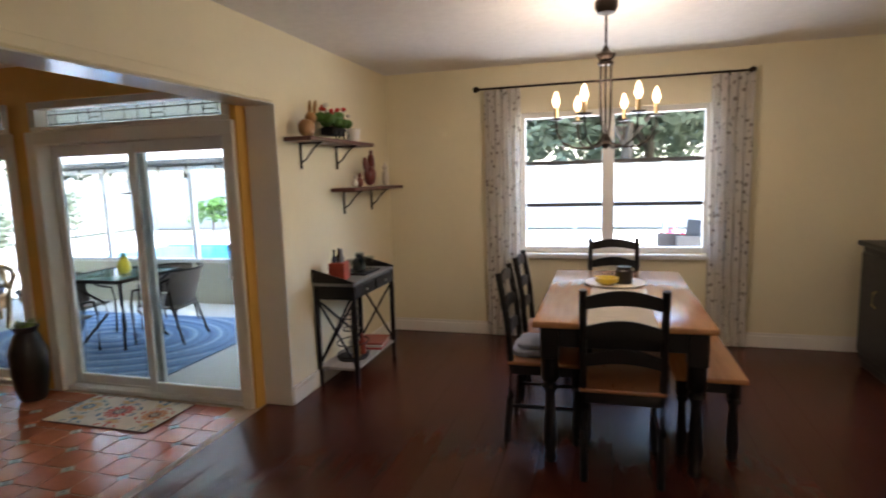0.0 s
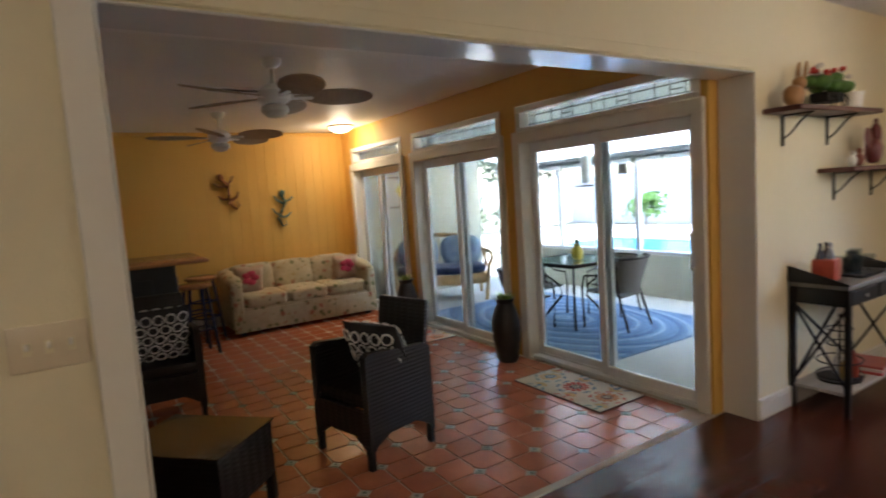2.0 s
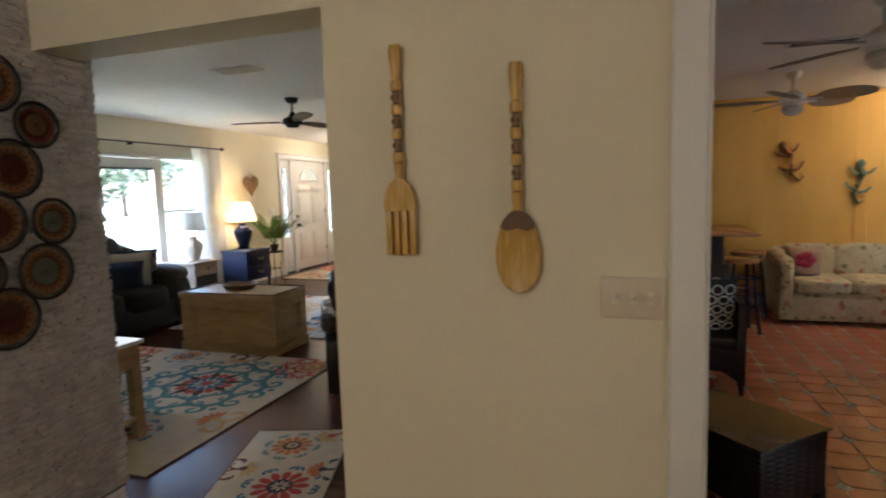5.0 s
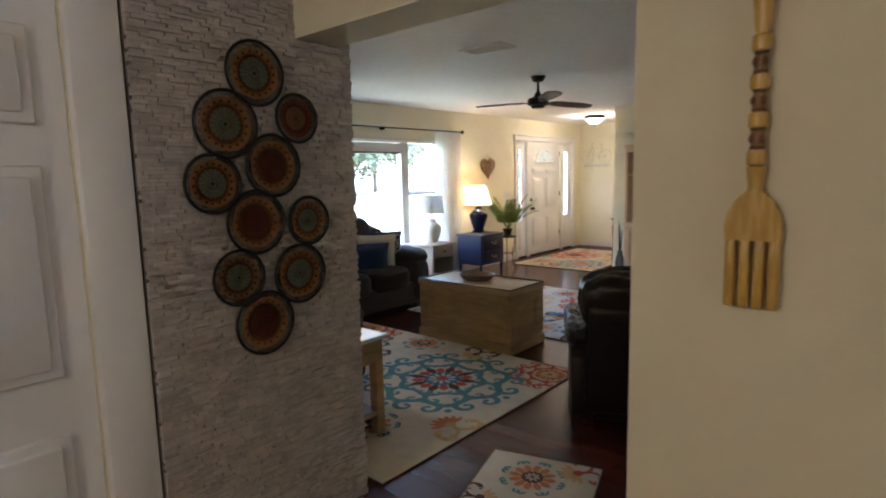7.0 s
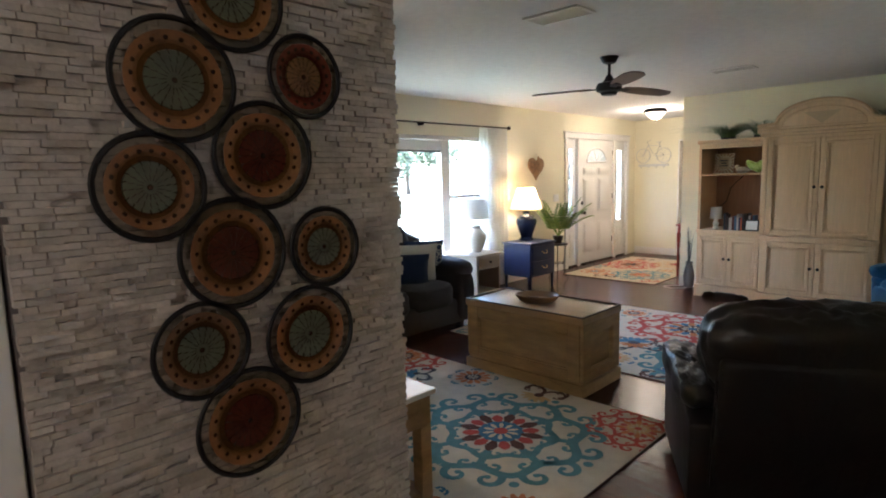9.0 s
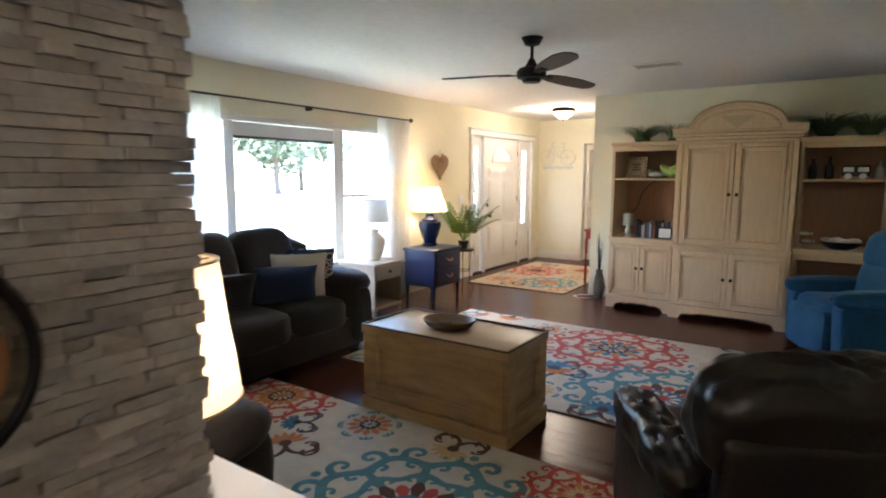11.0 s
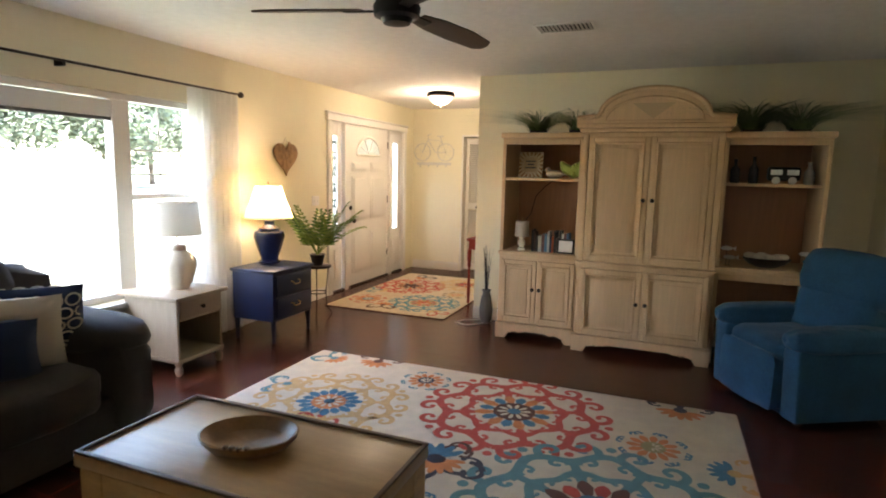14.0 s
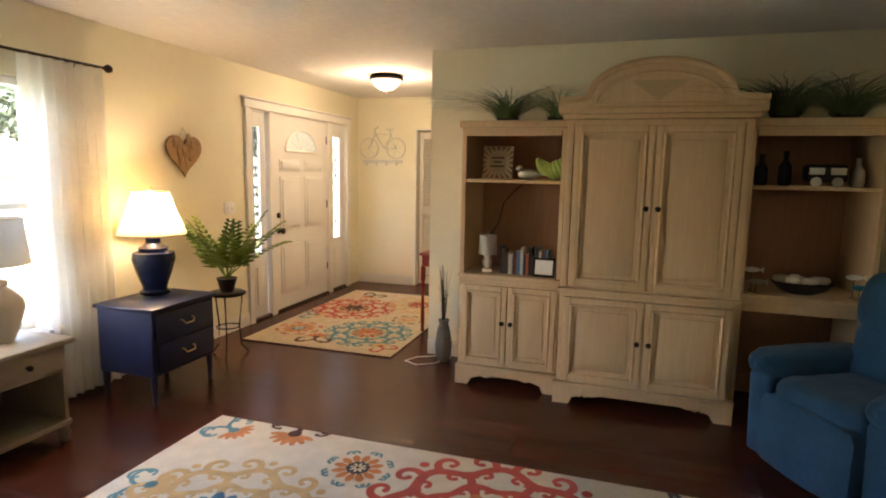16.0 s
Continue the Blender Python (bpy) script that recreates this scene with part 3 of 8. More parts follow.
# front door with sidelights, in the window wall
fd = thing("door_2", -10.1, -5.80, 0, 0, "white panelled front door with a fan light and leaded sidelights, closed", "door", kind="structure")
fx = 10.1
part("frame", join(rbox(-9.14 + fx, -9.06 + fx, 0.0, 0.05, 0, 2.06, 0.006, 1), rbox(-11.16 + fx, -11.08 + fx, 0.0, 0.05, 0, 2.06, 0.006, 1), rbox(-11.18 + fx, -9.04 + fx, 0.0, 0.055, 2.055, 2.14, 0.008, 1),
     rbox(-11.20 + fx, -9.02 + fx, 0.0, 0.07, 2.14, 2.16, 0.006, 1), rbox(-9.53 + fx, -9.44 + fx, -0.06, 0.04, 0, 2.055, 0.006, 1), rbox(-10.72 + fx, -10.63 + fx, -0.06, 0.04, 0, 2.055, 0.006, 1)), BRIGHT, fd)
leaf = [rbox(-10.63 + fx, -9.53 + fx, -0.05, 0.0, 0.012, 2.04, 0.004, 1)]
for a0, a1 in ((-0.43, -0.05), (0.05, 0.43)):
    o = 0.02
    panelled(leaf, a0 + o, a1 + o, 0.18, 0.70, 0.0, 1)
    panelled(leaf, a0 + o, a1 + o, 0.86, 1.42, 0.0, 1)
    panelled(leaf, a0 + o, a1 + o, 1.48, 1.60, 0.0, 1, inset=0.02)
door_leaf = part("leaf", join(*leaf), BRIGHT, fd)
part("jamb", join(rbox(-11.118 + fx, -11.072 + fx, -0.13, -0.002, 0, 2.035, 0.003, 1), rbox(-9.148 + fx, -9.102 + fx, -0.13, -0.002, 0, 2.035, 0.003, 1), rbox(-11.118 + fx, -9.102 + fx, -0.13, -0.002, 2.036, 2.078, 0.003, 1)), BRIGHT, fd)
part("threshold", rbox(-11.10 + fx, -9.12 + fx, -0.12, 0.03, 0, 0.022, 0.004, 1), BRONZE, fd, "dark metal threshold")
part("door_stop", join(rbox(-10.66 + fx, -10.60 + fx, -0.10, -0.052, 0.02, 2.055, 0.003, 1), rbox(-9.56 + fx, -9.50 + fx, -0.10, -0.052, 0.02, 2.055, 0.003, 1), rbox(-10.60 + fx, -9.56 + fx, -0.10, -0.052, 2.02, 2.055, 0.003, 1)), BRIGHT, fd)
fan = [(0.02 + 0.31 * math.cos(a), 1.69 + 0.23 * math.sin(a)) for a in [math.pi * i / 20 for i in range(21)]]
# leaf is solid behind; a weak glow in the glass stands in for daylight
part("fan_light", extrude_poly(fan, 0.004, "xz", 0.002), glow("glowing_fan_glass", (0.50, 0.55, 0.50), 0.03), door_leaf, "half-round glass light, its glow standing in for daylight")
part("fan_trim", join(tube([(a, 0.008, b) for a, b in fan] + [(fan[0][0], 0.008, fan[0][1])], 0.018, 6), *[tube([(0.02, 0.008, 1.69), (0.02 + 0.3 * math.cos(t), 0.008, 1.69 + 0.22 * math.sin(t))], 0.006, 6) for t in (0.6, 1.2, 1.95, 2.55)]), BRIGHT, door_leaf)
part("door_handle", moved(lathe([(0.0, 0), (0.03, 0.002), (0.03, 0.008), (0.012, 0.012), (0.012, 0.04), (0.03, 0.05), (0.032, 0.065), (0.02, 0.075)], 16), pose(-9.62 + fx, 0.0, 0.86, -90)), BRONZE, door_leaf, "dark bronze knob")
part("deadbolt", moved(lathe([(0.0, 0), (0.03, 0.002), (0.03, 0.012), (0.012, 0.016), (0.0, 0.018)], 16), pose(-9.62 + fx, 0.0, 1.02, -90)), BRONZE, door_leaf)
for z in (0.3, 1.05, 1.8):
    part("hinge", rbox(-10.64 + fx, -10.625 + fx, -0.01, 0.012, z, z + 0.09, 0.003, 1), BRONZE, door_leaf)
for a0, a1 in ((-9.43, -9.15), (-11.07, -10.73)):
    body = [rbox(a0 + fx, a1 + fx, -0.05, -0.01, 0, 0.66, 0.004, 1), rbox(a0 + fx, a0 + fx + 0.085, -0.05, -0.01, 0.66, 2.05, 0.004, 1), rbox(a1 + fx - 0.085, a1 + fx, -0.05, -0.01, 0.66, 2.05, 0.004, 1), rbox(a0 + fx + 0.085, a1 + fx - 0.085, -0.05, -0.01, 1.9, 2.05, 0.004, 1)]
    panelled(body, a0 + fx + 0.05, a1 + fx - 0.05, 0.12, 0.56, -0.01, 1)
    sl = part("sidelight", join(*body), BRIGHT, fd)
    bm = bmesh.new(); box(bm, a0 + fx + 0.085, a1 + fx - 0.085, -0.034, -0.028, 0.66, 1.9)
    p = part("pane", bm, PANE, sl, "leaded glass", smooth=False); p.visible_shadow = False
    lead = bmesh.new()
    m0, m1 = a0 + fx + 0.085, a1 + fx - 0.085
    mm = (m0 + m1) / 2
    for z in [0.72 + 0.19 * i for i in range(6)]:
        for s in (-1, 1):
            tube([(mm, -0.024, z), (mm + s * 0.05, -0.024, z + 0.085), (mm + s * 0.02, -0.024, z + 0.13), (mm, -0.024, z + 0.19)], 0.005, 5, lead)
    box(lead, mm - 0.004, mm + 0.004, -0.027, -0.021, 0.66, 1.9)
    box(lead, m0 + 0.02, m0 + 0.026, -0.027, -0.021, 0.66, 1.9); box(lead, m1 - 0.026, m1 - 0.02, -0.027, -0.021, 0.66, 1.9)
    part("leading", lead, IRON, sl)

# six-panel door beside the stone wall
sd = thing("door_3", -0.95, -2.11, 0, 0, "white six-panel interior door, closed", "door", kind="structure")
part("frame", join(rbox(-0.59, -0.45, 0.02, 0.065, 0, 2.09, 0.008, 2), rbox(0.45, 0.59, 0.02, 0.065, 0, 2.09, 0.008, 2), rbox(-0.59, 0.59, 0.02, 0.067, 2.04, 2.15, 0.008, 2)), BRIGHT, sd)
leaf = [rbox(-0.45, 0.45, -0.03, 0.01, 0.01, 2.035, 0.004, 1)]
for a0, a1 in ((-0.37, -0.05), (0.05, 0.37)):
    for z0, z1 in ((0.2, 0.78), (0.95, 1.55), (1.66, 1.92)):
        panelled(leaf, a0, a1, z0, z1, 0.01, 1)
lf = part("leaf", join(*leaf), BRIGHT, sd)
part("door_handle", moved(lathe([(0.0, 0), (0.03, 0.002), (0.012, 0.012), (0.012, 0.04), (0.03, 0.05), (0.02, 0.075)], 16), pose(0.39, 0.01, 0.95, -90)), BRONZE, lf)

# louvred closet door in the hall
ld = thing("door_4", -11.56, -4.54, 0, 0, "cream louvred bifold closet door, closed", "door", kind="structure")
part("frame", join(rbox(-0.02, 0.115, -0.44, -0.41, 0, 2.05, 0.004, 1), rbox(-0.02, 0.115, 0.41, 0.44, 0, 2.05, 0.004, 1), rbox(-0.02, 0.115, -0.41, 0.41, 2.02, 2.05, 0.004, 1)), WHITE, ld)
for y0, y1 in ((-0.40, -0.01), (0.01, 0.40)):
    lp = part("leaf", join(rbox(-0.015, 0.015, y0, y0 + 0.05, 0.02, 2.0, 0.003, 1), rbox(-0.015, 0.015, y1 - 0.05, y1, 0.02, 2.0, 0.003, 1), *[rbox(-0.015, 0.015, y0 + 0.05, y1 - 0.05, a, b, 0.003, 1) for a, b in ((0.02, 0.12), (0.95, 1.05), (1.92, 2.0))]), WHITE, ld)
    sl = bmesh.new()
    for i in range(58):
        z = 0.14 + 0.031 * i
        if not 0.93 < z < 1.06 and z < 1.91:
            box(sl, -0.012, 0.012, y0 + 0.05, y1 - 0.05, -0.002, 0.002, pose(0, 0, z, 0, 40, 0))
    part("louvres", sl, WHITE, lp, smooth=False)
    part("knob", moved(lathe([(0.0, 0), (0.015, 0.004), (0.02, 0.02), (0.012, 0.03)], 12), pose(0.016, (y0 + y1) / 2, 0.98, 0, 90)), BRONZE, lp)

# ---- large things: living room ----
def turned(r, h, seg=14):
    """A turned leg of radius r and height h."""
    return lathe([(r * 0.55, 0), (r * 0.75, h * 0.04), (r * 0.6, h * 0.1), (r * 0.85, h * 0.2), (r * 0.62, h * 0.5), (r * 0.5, h * 0.66), (r * 0.95, h * 0.72), (r * 0.6, h * 0.76), (r, h * 0.8), (r, h)], seg)

# chest used as a coffee table
tr = thing("storage_trunk", -4.865, -3.325, 0, 0, "washed wooden storage trunk used as coffee table", "trunk")
part("body", join(rbox(-0.235, 0.235, -0.49, 0.49, 0.09, 0.50, 0.006, 1)), TRUNK, tr)
part("plinth", join(rbox(-0.268, 0.268, -0.523, 0.523, 0.0, 0.085, 0.008, 2), rbox(-0.25, 0.25, -0.505, 0.505, 0.085, 0.105, 0.008, 2)), TRUNK, tr)
for s in (-1, 1):
    x = s * 0.235
    fr = [rbox(min(x, x + s * 0.026), max(x, x + s * 0.026), a, b, z0, z1, 0.004, 1) for a, b, z0, z1 in ((-0.49, -0.40, 0.105, 0.50), (0.40, 0.49, 0.105, 0.50), (-0.40, 0.40, 0.42, 0.50), (-0.40, 0.40, 0.105, 0.17))]
    part("panel_frame", join(*fr), TRUNK, tr)
    y = s * 0.49
    fr = [rbox(a, b, min(y, y + s * 0.026), max(y, y + s * 0.026), z0, z1, 0.004, 1) for a, b, z0, z1 in ((-0.249, -0.15, 0.105, 0.50), (0.15, 0.249, 0.105, 0.50), (-0.15, 0.15, 0.42, 0.50), (-0.15, 0.15, 0.105, 0.17))]
    part("panel_frame", join(*fr), TRUNK, tr)
for s in (-1, 1):
    x = s * 0.236
    part("moulding", join(*[rbox(min(x, x + s * 0.018), max(x, x + s * 0.018), a, b, z0, z1, 0.004, 1) for a, b, z0, z1 in ((-0.40, -0.385, 0.17, 0.42), (0.385, 0.40, 0.17, 0.42), (-0.385, 0.385, 0.405, 0.42), (-0.385, 0.385, 0.17, 0.185))]), TRUNK, tr)
    y = s * 0.491
    part("moulding", join(*[rbox(a, b, min(y, y + s * 0.018), max(y, y + s * 0.018), z0, z1, 0.004, 1) for a, b, z0, z1 in ((-0.15, -0.137, 0.17, 0.42), (0.137, 0.15, 0.17, 0.42), (-0.137, 0.137, 0.407, 0.42), (-0.137, 0.137, 0.17, 0.183))]), TRUNK, tr)
lid = part("lid", rbox(-0.265, 0.265, -0.52, 0.52, 0.50, 0.545, 0.006, 2), TRUNKTOP, tr)
part("edge_strip", join(*[rbox(a, b, c, d, 0.545, 0.556, 0.003, 1) for a, b, c, d in ((-0.265, -0.247, -0.52, 0.52), (0.247, 0.265, -0.52, 0.52), (-0.247, 0.247, -0.52, -0.503), (-0.247, 0.247, 0.503, 0.52))]), DARKBAND, lid, "dark raised rim")
bowl = thing("wooden_bowl", -4.87, -3.356, 0.5465, 20, "shallow carved wooden bowl with a dark banded handle", "bowl")
part("bowl_body", lathe([(0.10, 0.0), (0.125, 0.01), (0.15, 0.04), (0.155, 0.052), (0.148, 0.055), (0.14, 0.045), (0.11, 0.018), (0.0, 0.014)], 40, sx=0.85, sy=1.08), mat("carved_bowl_wood", (0.22, 0.13, 0.065), 0.42, var=0.4, scale=12, bump=0.2), bowl)
for a in range(4):
    part("dark_band", moved(lathe([(0.004, -0.022), (0.011, -0.012), (0.011, 0.012), (0.004, 0.022)], 8), pose(0.115 - abs(a - 1.5) * 0.004, (a - 1.5) * 0.022, 0.046, 0, 55, 0)), DARKBAND, bowl)

def sofa(name, x, y, rz, width, label, material, seats=3, depth=0.98, arm=0.26, seat_h=0.46, back_h=0.93, arm_h=0.64, category="sofa"):
    """An upholstered seat facing -y in its own space, with padded arms."""
    s = thing(name, x, y, 0, rz, label, category)
    w = width / 2
    part("base", join(rbox(-w + 0.05, w - 0.05, -depth / 2 + 0.06, depth / 2 - 0.06, 0.05, 0.30, 0.03, 2), *[rbox(a - 0.03, a + 0.03, b - 0.03, b + 0.03, 0, 0.06, 0.005, 1) for a in (-w + 0.15, w - 0.15) for b in (-depth / 2 + 0.14, depth / 2 - 0.14)]), material, s)
    n = (width - 2 * arm) / seats
    for i in range(seats):
        cx = -w + arm + n * (i + 0.5)
        part("seat_cushion", puff(n * 1.02, depth * 0.72, 0.26, (cx, -depth * 0.14, seat_h - 0.12), 5, seed=i, seg=28, rings=16), material, s)
        bc = part("back_cushion", puff(n * 1.03, 0.30, back_h - seat_h + 0.14, (cx, depth * 0.27, (back_h + seat_h) / 2 - 0.04), 4.2, rot=pose(0, 0, 0, -12), seed=i + 5, seg=28, rings=18), material, s)
        for j in (-1, 1):
            part("tuft", puff(0.03, 0.02, 0.03, (cx + j * n * 0.22, depth * 0.27 - 0.13, (back_h + seat_h) / 2 + 0.04), 2, seg=8, rings=6), material, bc)
    part("back_frame", join(puff(width - 0.1, 0.26, back_h - 0.12, (0, depth / 2 - 0.13, (back_h - 0.12) / 2 + 0.05), 8, seg=32, rings=16)), material, s)
    for k in (-1, 1):
        part("armrest", join(puff(arm * 0.92, depth * 0.96, arm_h - 0.12, (k * (w - arm / 2), -0.01, (arm_h - 0.12) / 2 + 0.05), 6, seg=24, rings=14), puff(arm * 1.2, depth * 0.88, 0.22, (k * (w - arm / 2 + 0.02), -0.04, arm_h - 0.09), 2.8, seg=24, rings=12, seed=k)), material, s)
    return s

sofa("sofa", -4.50, -5.13, 180, 2.32, "charcoal suede three-seat sofa under the window", GREYSUEDE, depth=1.02, arm=0.30, seat_h=0.48, back_h=1.0, arm_h=0.66)
sofa("armchair", -2.93, -3.72, -90, 1.16, "charcoal suede armchair beside the side table", GREYSUEDE, 1, depth=0.94, arm=0.27)
def pillow_mesh(w, t, h, n=14):
    """A square pillow with drawn-in edges and pointed corners, in the xz plane."""
    bm = bmesh.new()
    faces = []
    for s in (-1, 1):
        g = []
        for j in range(n + 1):
            row = []
            for i in range(n + 1):
                u, v = 2 * i / n - 1, 2 * j / n - 1
                k = 1 - 0.06 * (1 - u * u) * (abs(v) ** 3) - 0.06 * (1 - v * v) * (abs(u) ** 3)
                d = (max(0, 1 - u ** 4) * max(0, 1 - v ** 4)) ** 0.55
                row.append(bm.verts.new((u * k * w / 2, s * t / 2 * d * (1 + 0.08 * noise.noise(Vector((u * 2, v * 2, w)))), v * k * h / 2)))
            g.append(row)
        for a, b in zip(g, g[1:]):
            for i in range(n):
                bm.faces.new((a[i], a[i + 1], b[i + 1], b[i]))
    bmesh.ops.remove_doubles(bm, verts=bm.verts[:], dist=1e-5)
    return bm

def cushion(x, y, z, w, h, rx, rz, material, label, thick=0.15, group=""):
    c = single("throw_pillow", pillow_mesh(w, thick, h), material, label, "pillow", pose(x, y, z, rx, 0, rz), group)
    return c
PATT = mat("navy_lattice_cloth", (0.05, 0.10, 0.24), 0.9, var=0.1, bump=0.3, bscale=200)
cushion(-5.10, -4.97, 0.665, 0.44, 0.42, 20, 143, CREAMF, "cream knitted striped throw pillow on the sofa")
cushion(-4.93, -4.93, 0.625, 0.48, 0.33, 20, 143, NAVYF, "navy lumbar throw pillow on the sofa", 0.16)
cushion(-4.45, -5.02, 0.62, 0.44, 0.32, 24, 165, GREYSUEDE, "charcoal lumbar throw pillow on the sofa", 0.15)

def crease(bm, amount, seed=0):
    """Gathers in soft leather: fine folds that run down and across."""
    for v in bm.verts:
        c = v.co
        v.co = c + c.normalized() * amount * (noise.noise(Vector((c.x * 26, c.y * 26, c.z * 5 + seed))) + 0.6 * noise.noise(Vector((c.x * 7, c.y * 9, c.z * 12 + seed))))
    return bm

def recliner(name, x, y, rz, label, material, wide=0.80, deep=0.88, high=1.0, arm_h=0.58, soft=0.004):
    """An overstuffed recliner facing -y in its own space: boxed sides, pillow arms, two back cushions."""
    s = thing(name, x, y, 0, rz, label, "recliner")
    w, d, t = wide / 2, deep / 2, 0.16
    part("base", rbox(-w + 0.05, w - 0.05, -d + 0.10, d - 0.16, 0.03, 0.30, 0.02, 2), material, s)
    for a in (-w + 0.12, w - 0.12):
        for b in (-d + 0.16, d - 0.2):
            part("foot", lathe([(0.025, 0), (0.03, 0.035)], 10, at=(a, b, 0)), IRON, s)
    part("footrest", crease(puff(wide - 2 * t + 0.02, 0.12, 0.36, (0, -d + 0.04, 0.25), 9, seg=28, rings=18), soft * 0.5), material, s)
    part("seat_cushion", crease(puff(wide - 2 * t + 0.03, deep * 0.72, 0.20, (0, -d + 0.02 + deep * 0.36, 0.41), 6, seg=48, rings=28), soft), material, s)
    tilt = pose(0, 0, 0, -15)
    k0 = d - 0.27
    part("back_cushion", crease(puff(wide - 2 * t + 0.10, 0.22, 0.36, (0, k0, 0.60), 5, rot=tilt, seg=64, rings=44), soft), material, s)
    part("headrest", crease(puff(wide - 2 * t + 0.20, 0.30, 0.36, (0, k0 + 0.10, high - 0.165), 4.2, rot=tilt, seg=64, rings=44, seed=3), soft, 5), material, s)
    shell = part("back_shell", moved(rbox(-w + t - 0.05, w - t + 0.05, -0.05, 0.05, 0, high - 0.24, 0.03, 3), pose(0, d - 0.20, 0.08, -12)), material, s)
    for k in (-1, 1):
        part("seam", tube([(k * (w - t + 0.06), d - 0.155, 0.10), (k * (w - t + 0.06), d - 0.155 + (high - 0.38) * 0.2126, high - 0.28)], 0.006, 6), material, shell)
        side = [(-d + 0.05, 0.05), (-d + 0.03, arm_h - 0.10), (-d + 0.08, arm_h - 0.05), (d - 0.30, arm_h - 0.07), (d - 0.12, arm_h - 0.12), (d - 0.15, 0.05)]
        b = extrude_poly(side, t - 0.03, "yz", k * (w - t / 2) - (t - 0.03) / 2)
        bmesh.ops.bevel(b, geom=b.edges[:], offset=0.018, segments=2, profile=0.5, affect="EDGES")
        arm = part("armrest", b, material, s)
        part("arm_pad", crease(puff(t + 0.03, deep * 0.80, 0.15, (k * (w - t / 2), -d + 0.0 + deep * 0.40, arm_h - 0.035), 3.6, seg=64, rings=40, seed=k), soft * 1.5, k), material, arm)
    return s
recliner("recliner", -7.68, -1.15, 30, "teal blue velour recliner before the wall unit", BLUEF, 0.82, 0.90, 1.01, 0.58, 0.004)
recliner("recliner", -4.28, -1.54, -60, "black brown leather recliner with its back to the opening", BLACKL, 1.0, 0.94, 0.93, 0.55, 0.016)

# wall unit: three cabinets side by side
def cab_door(name, y0, y1, z0, z1, x, knob_y, knob_z, parent, inset=0.055):
    d = part(name, join(rbox(x, x + 0.012, y0, y1, z0, z1, 0.004, 1), rbox(x + 0.012, x + 0.018, y0 + inset + 0.03, y1 - inset - 0.03, z0 + inset + 0.03, z1 - inset - 0.03, 0.005, 2)), WHITEWOOD, parent)
    j = inset * 0.9
    part("panel_bead", join(*[tube([(x + 0.028, a, c), (x + 0.028, b, e)], 0.011, 8) for a, c, b, e in ((y0 + j, z0 + j, y1 - j, z0 + j), (y0 + j, z1 - j, y1 - j, z1 - j), (y0 + j, z0 + j, y0 + j, z1 - j), (y1 - j, z0 + j, y1 - j, z1 - j))]), WHITEWOOD, d)
    fr = [rbox(x + 0.010, x + 0.030, a, b, c, e, 0.006, 2) for a, b, c, e in ((y0, y0 + inset * 0.75, z0, z1), (y1 - inset * 0.75, y1, z0, z1), (y0 + inset * 0.75, y1 - inset * 0.75, z1 - inset * 0.75, z1), (y0 + inset * 0.75, y1 - inset * 0.75, z0, z0 + inset * 0.75))]
    part("stile_frame", join(*fr), WHITEWOOD, d)
    part("handle", moved(lathe([(0.008, 0), (0.006, 0.01), (0.017, 0.018), (0.014, 0.03), (0.0, 0.034)], 14), pose(x + 0.03, knob_y, knob_z, 0, 90)), BRONZE, d, "dark bronze knob")
    return d

def scallop(w, h, foot, seg=8):
    """The outline of a shaped skirt, from -w to w."""
    pts = [(-w, h), (-w, 0), (-w + foot, 0), (-w + foot + 0.02, 0.03)]
    for i in range(seg + 1):
        t = i / seg
        a = -w + foot + 0.02 + t * (2 * w - 2 * foot - 0.04)
        edge = min(t, 1 - t) * 2 * w
        pts.append((a, 0.045 + 0.03 * min(1, edge / 0.12) - 0.018 * math.exp(-((edge - 0.16) / 0.035) ** 2)))
    return pts + [(w - foot - 0.02, 0.03), (w - foot, 0), (w, 0), (w, h)]

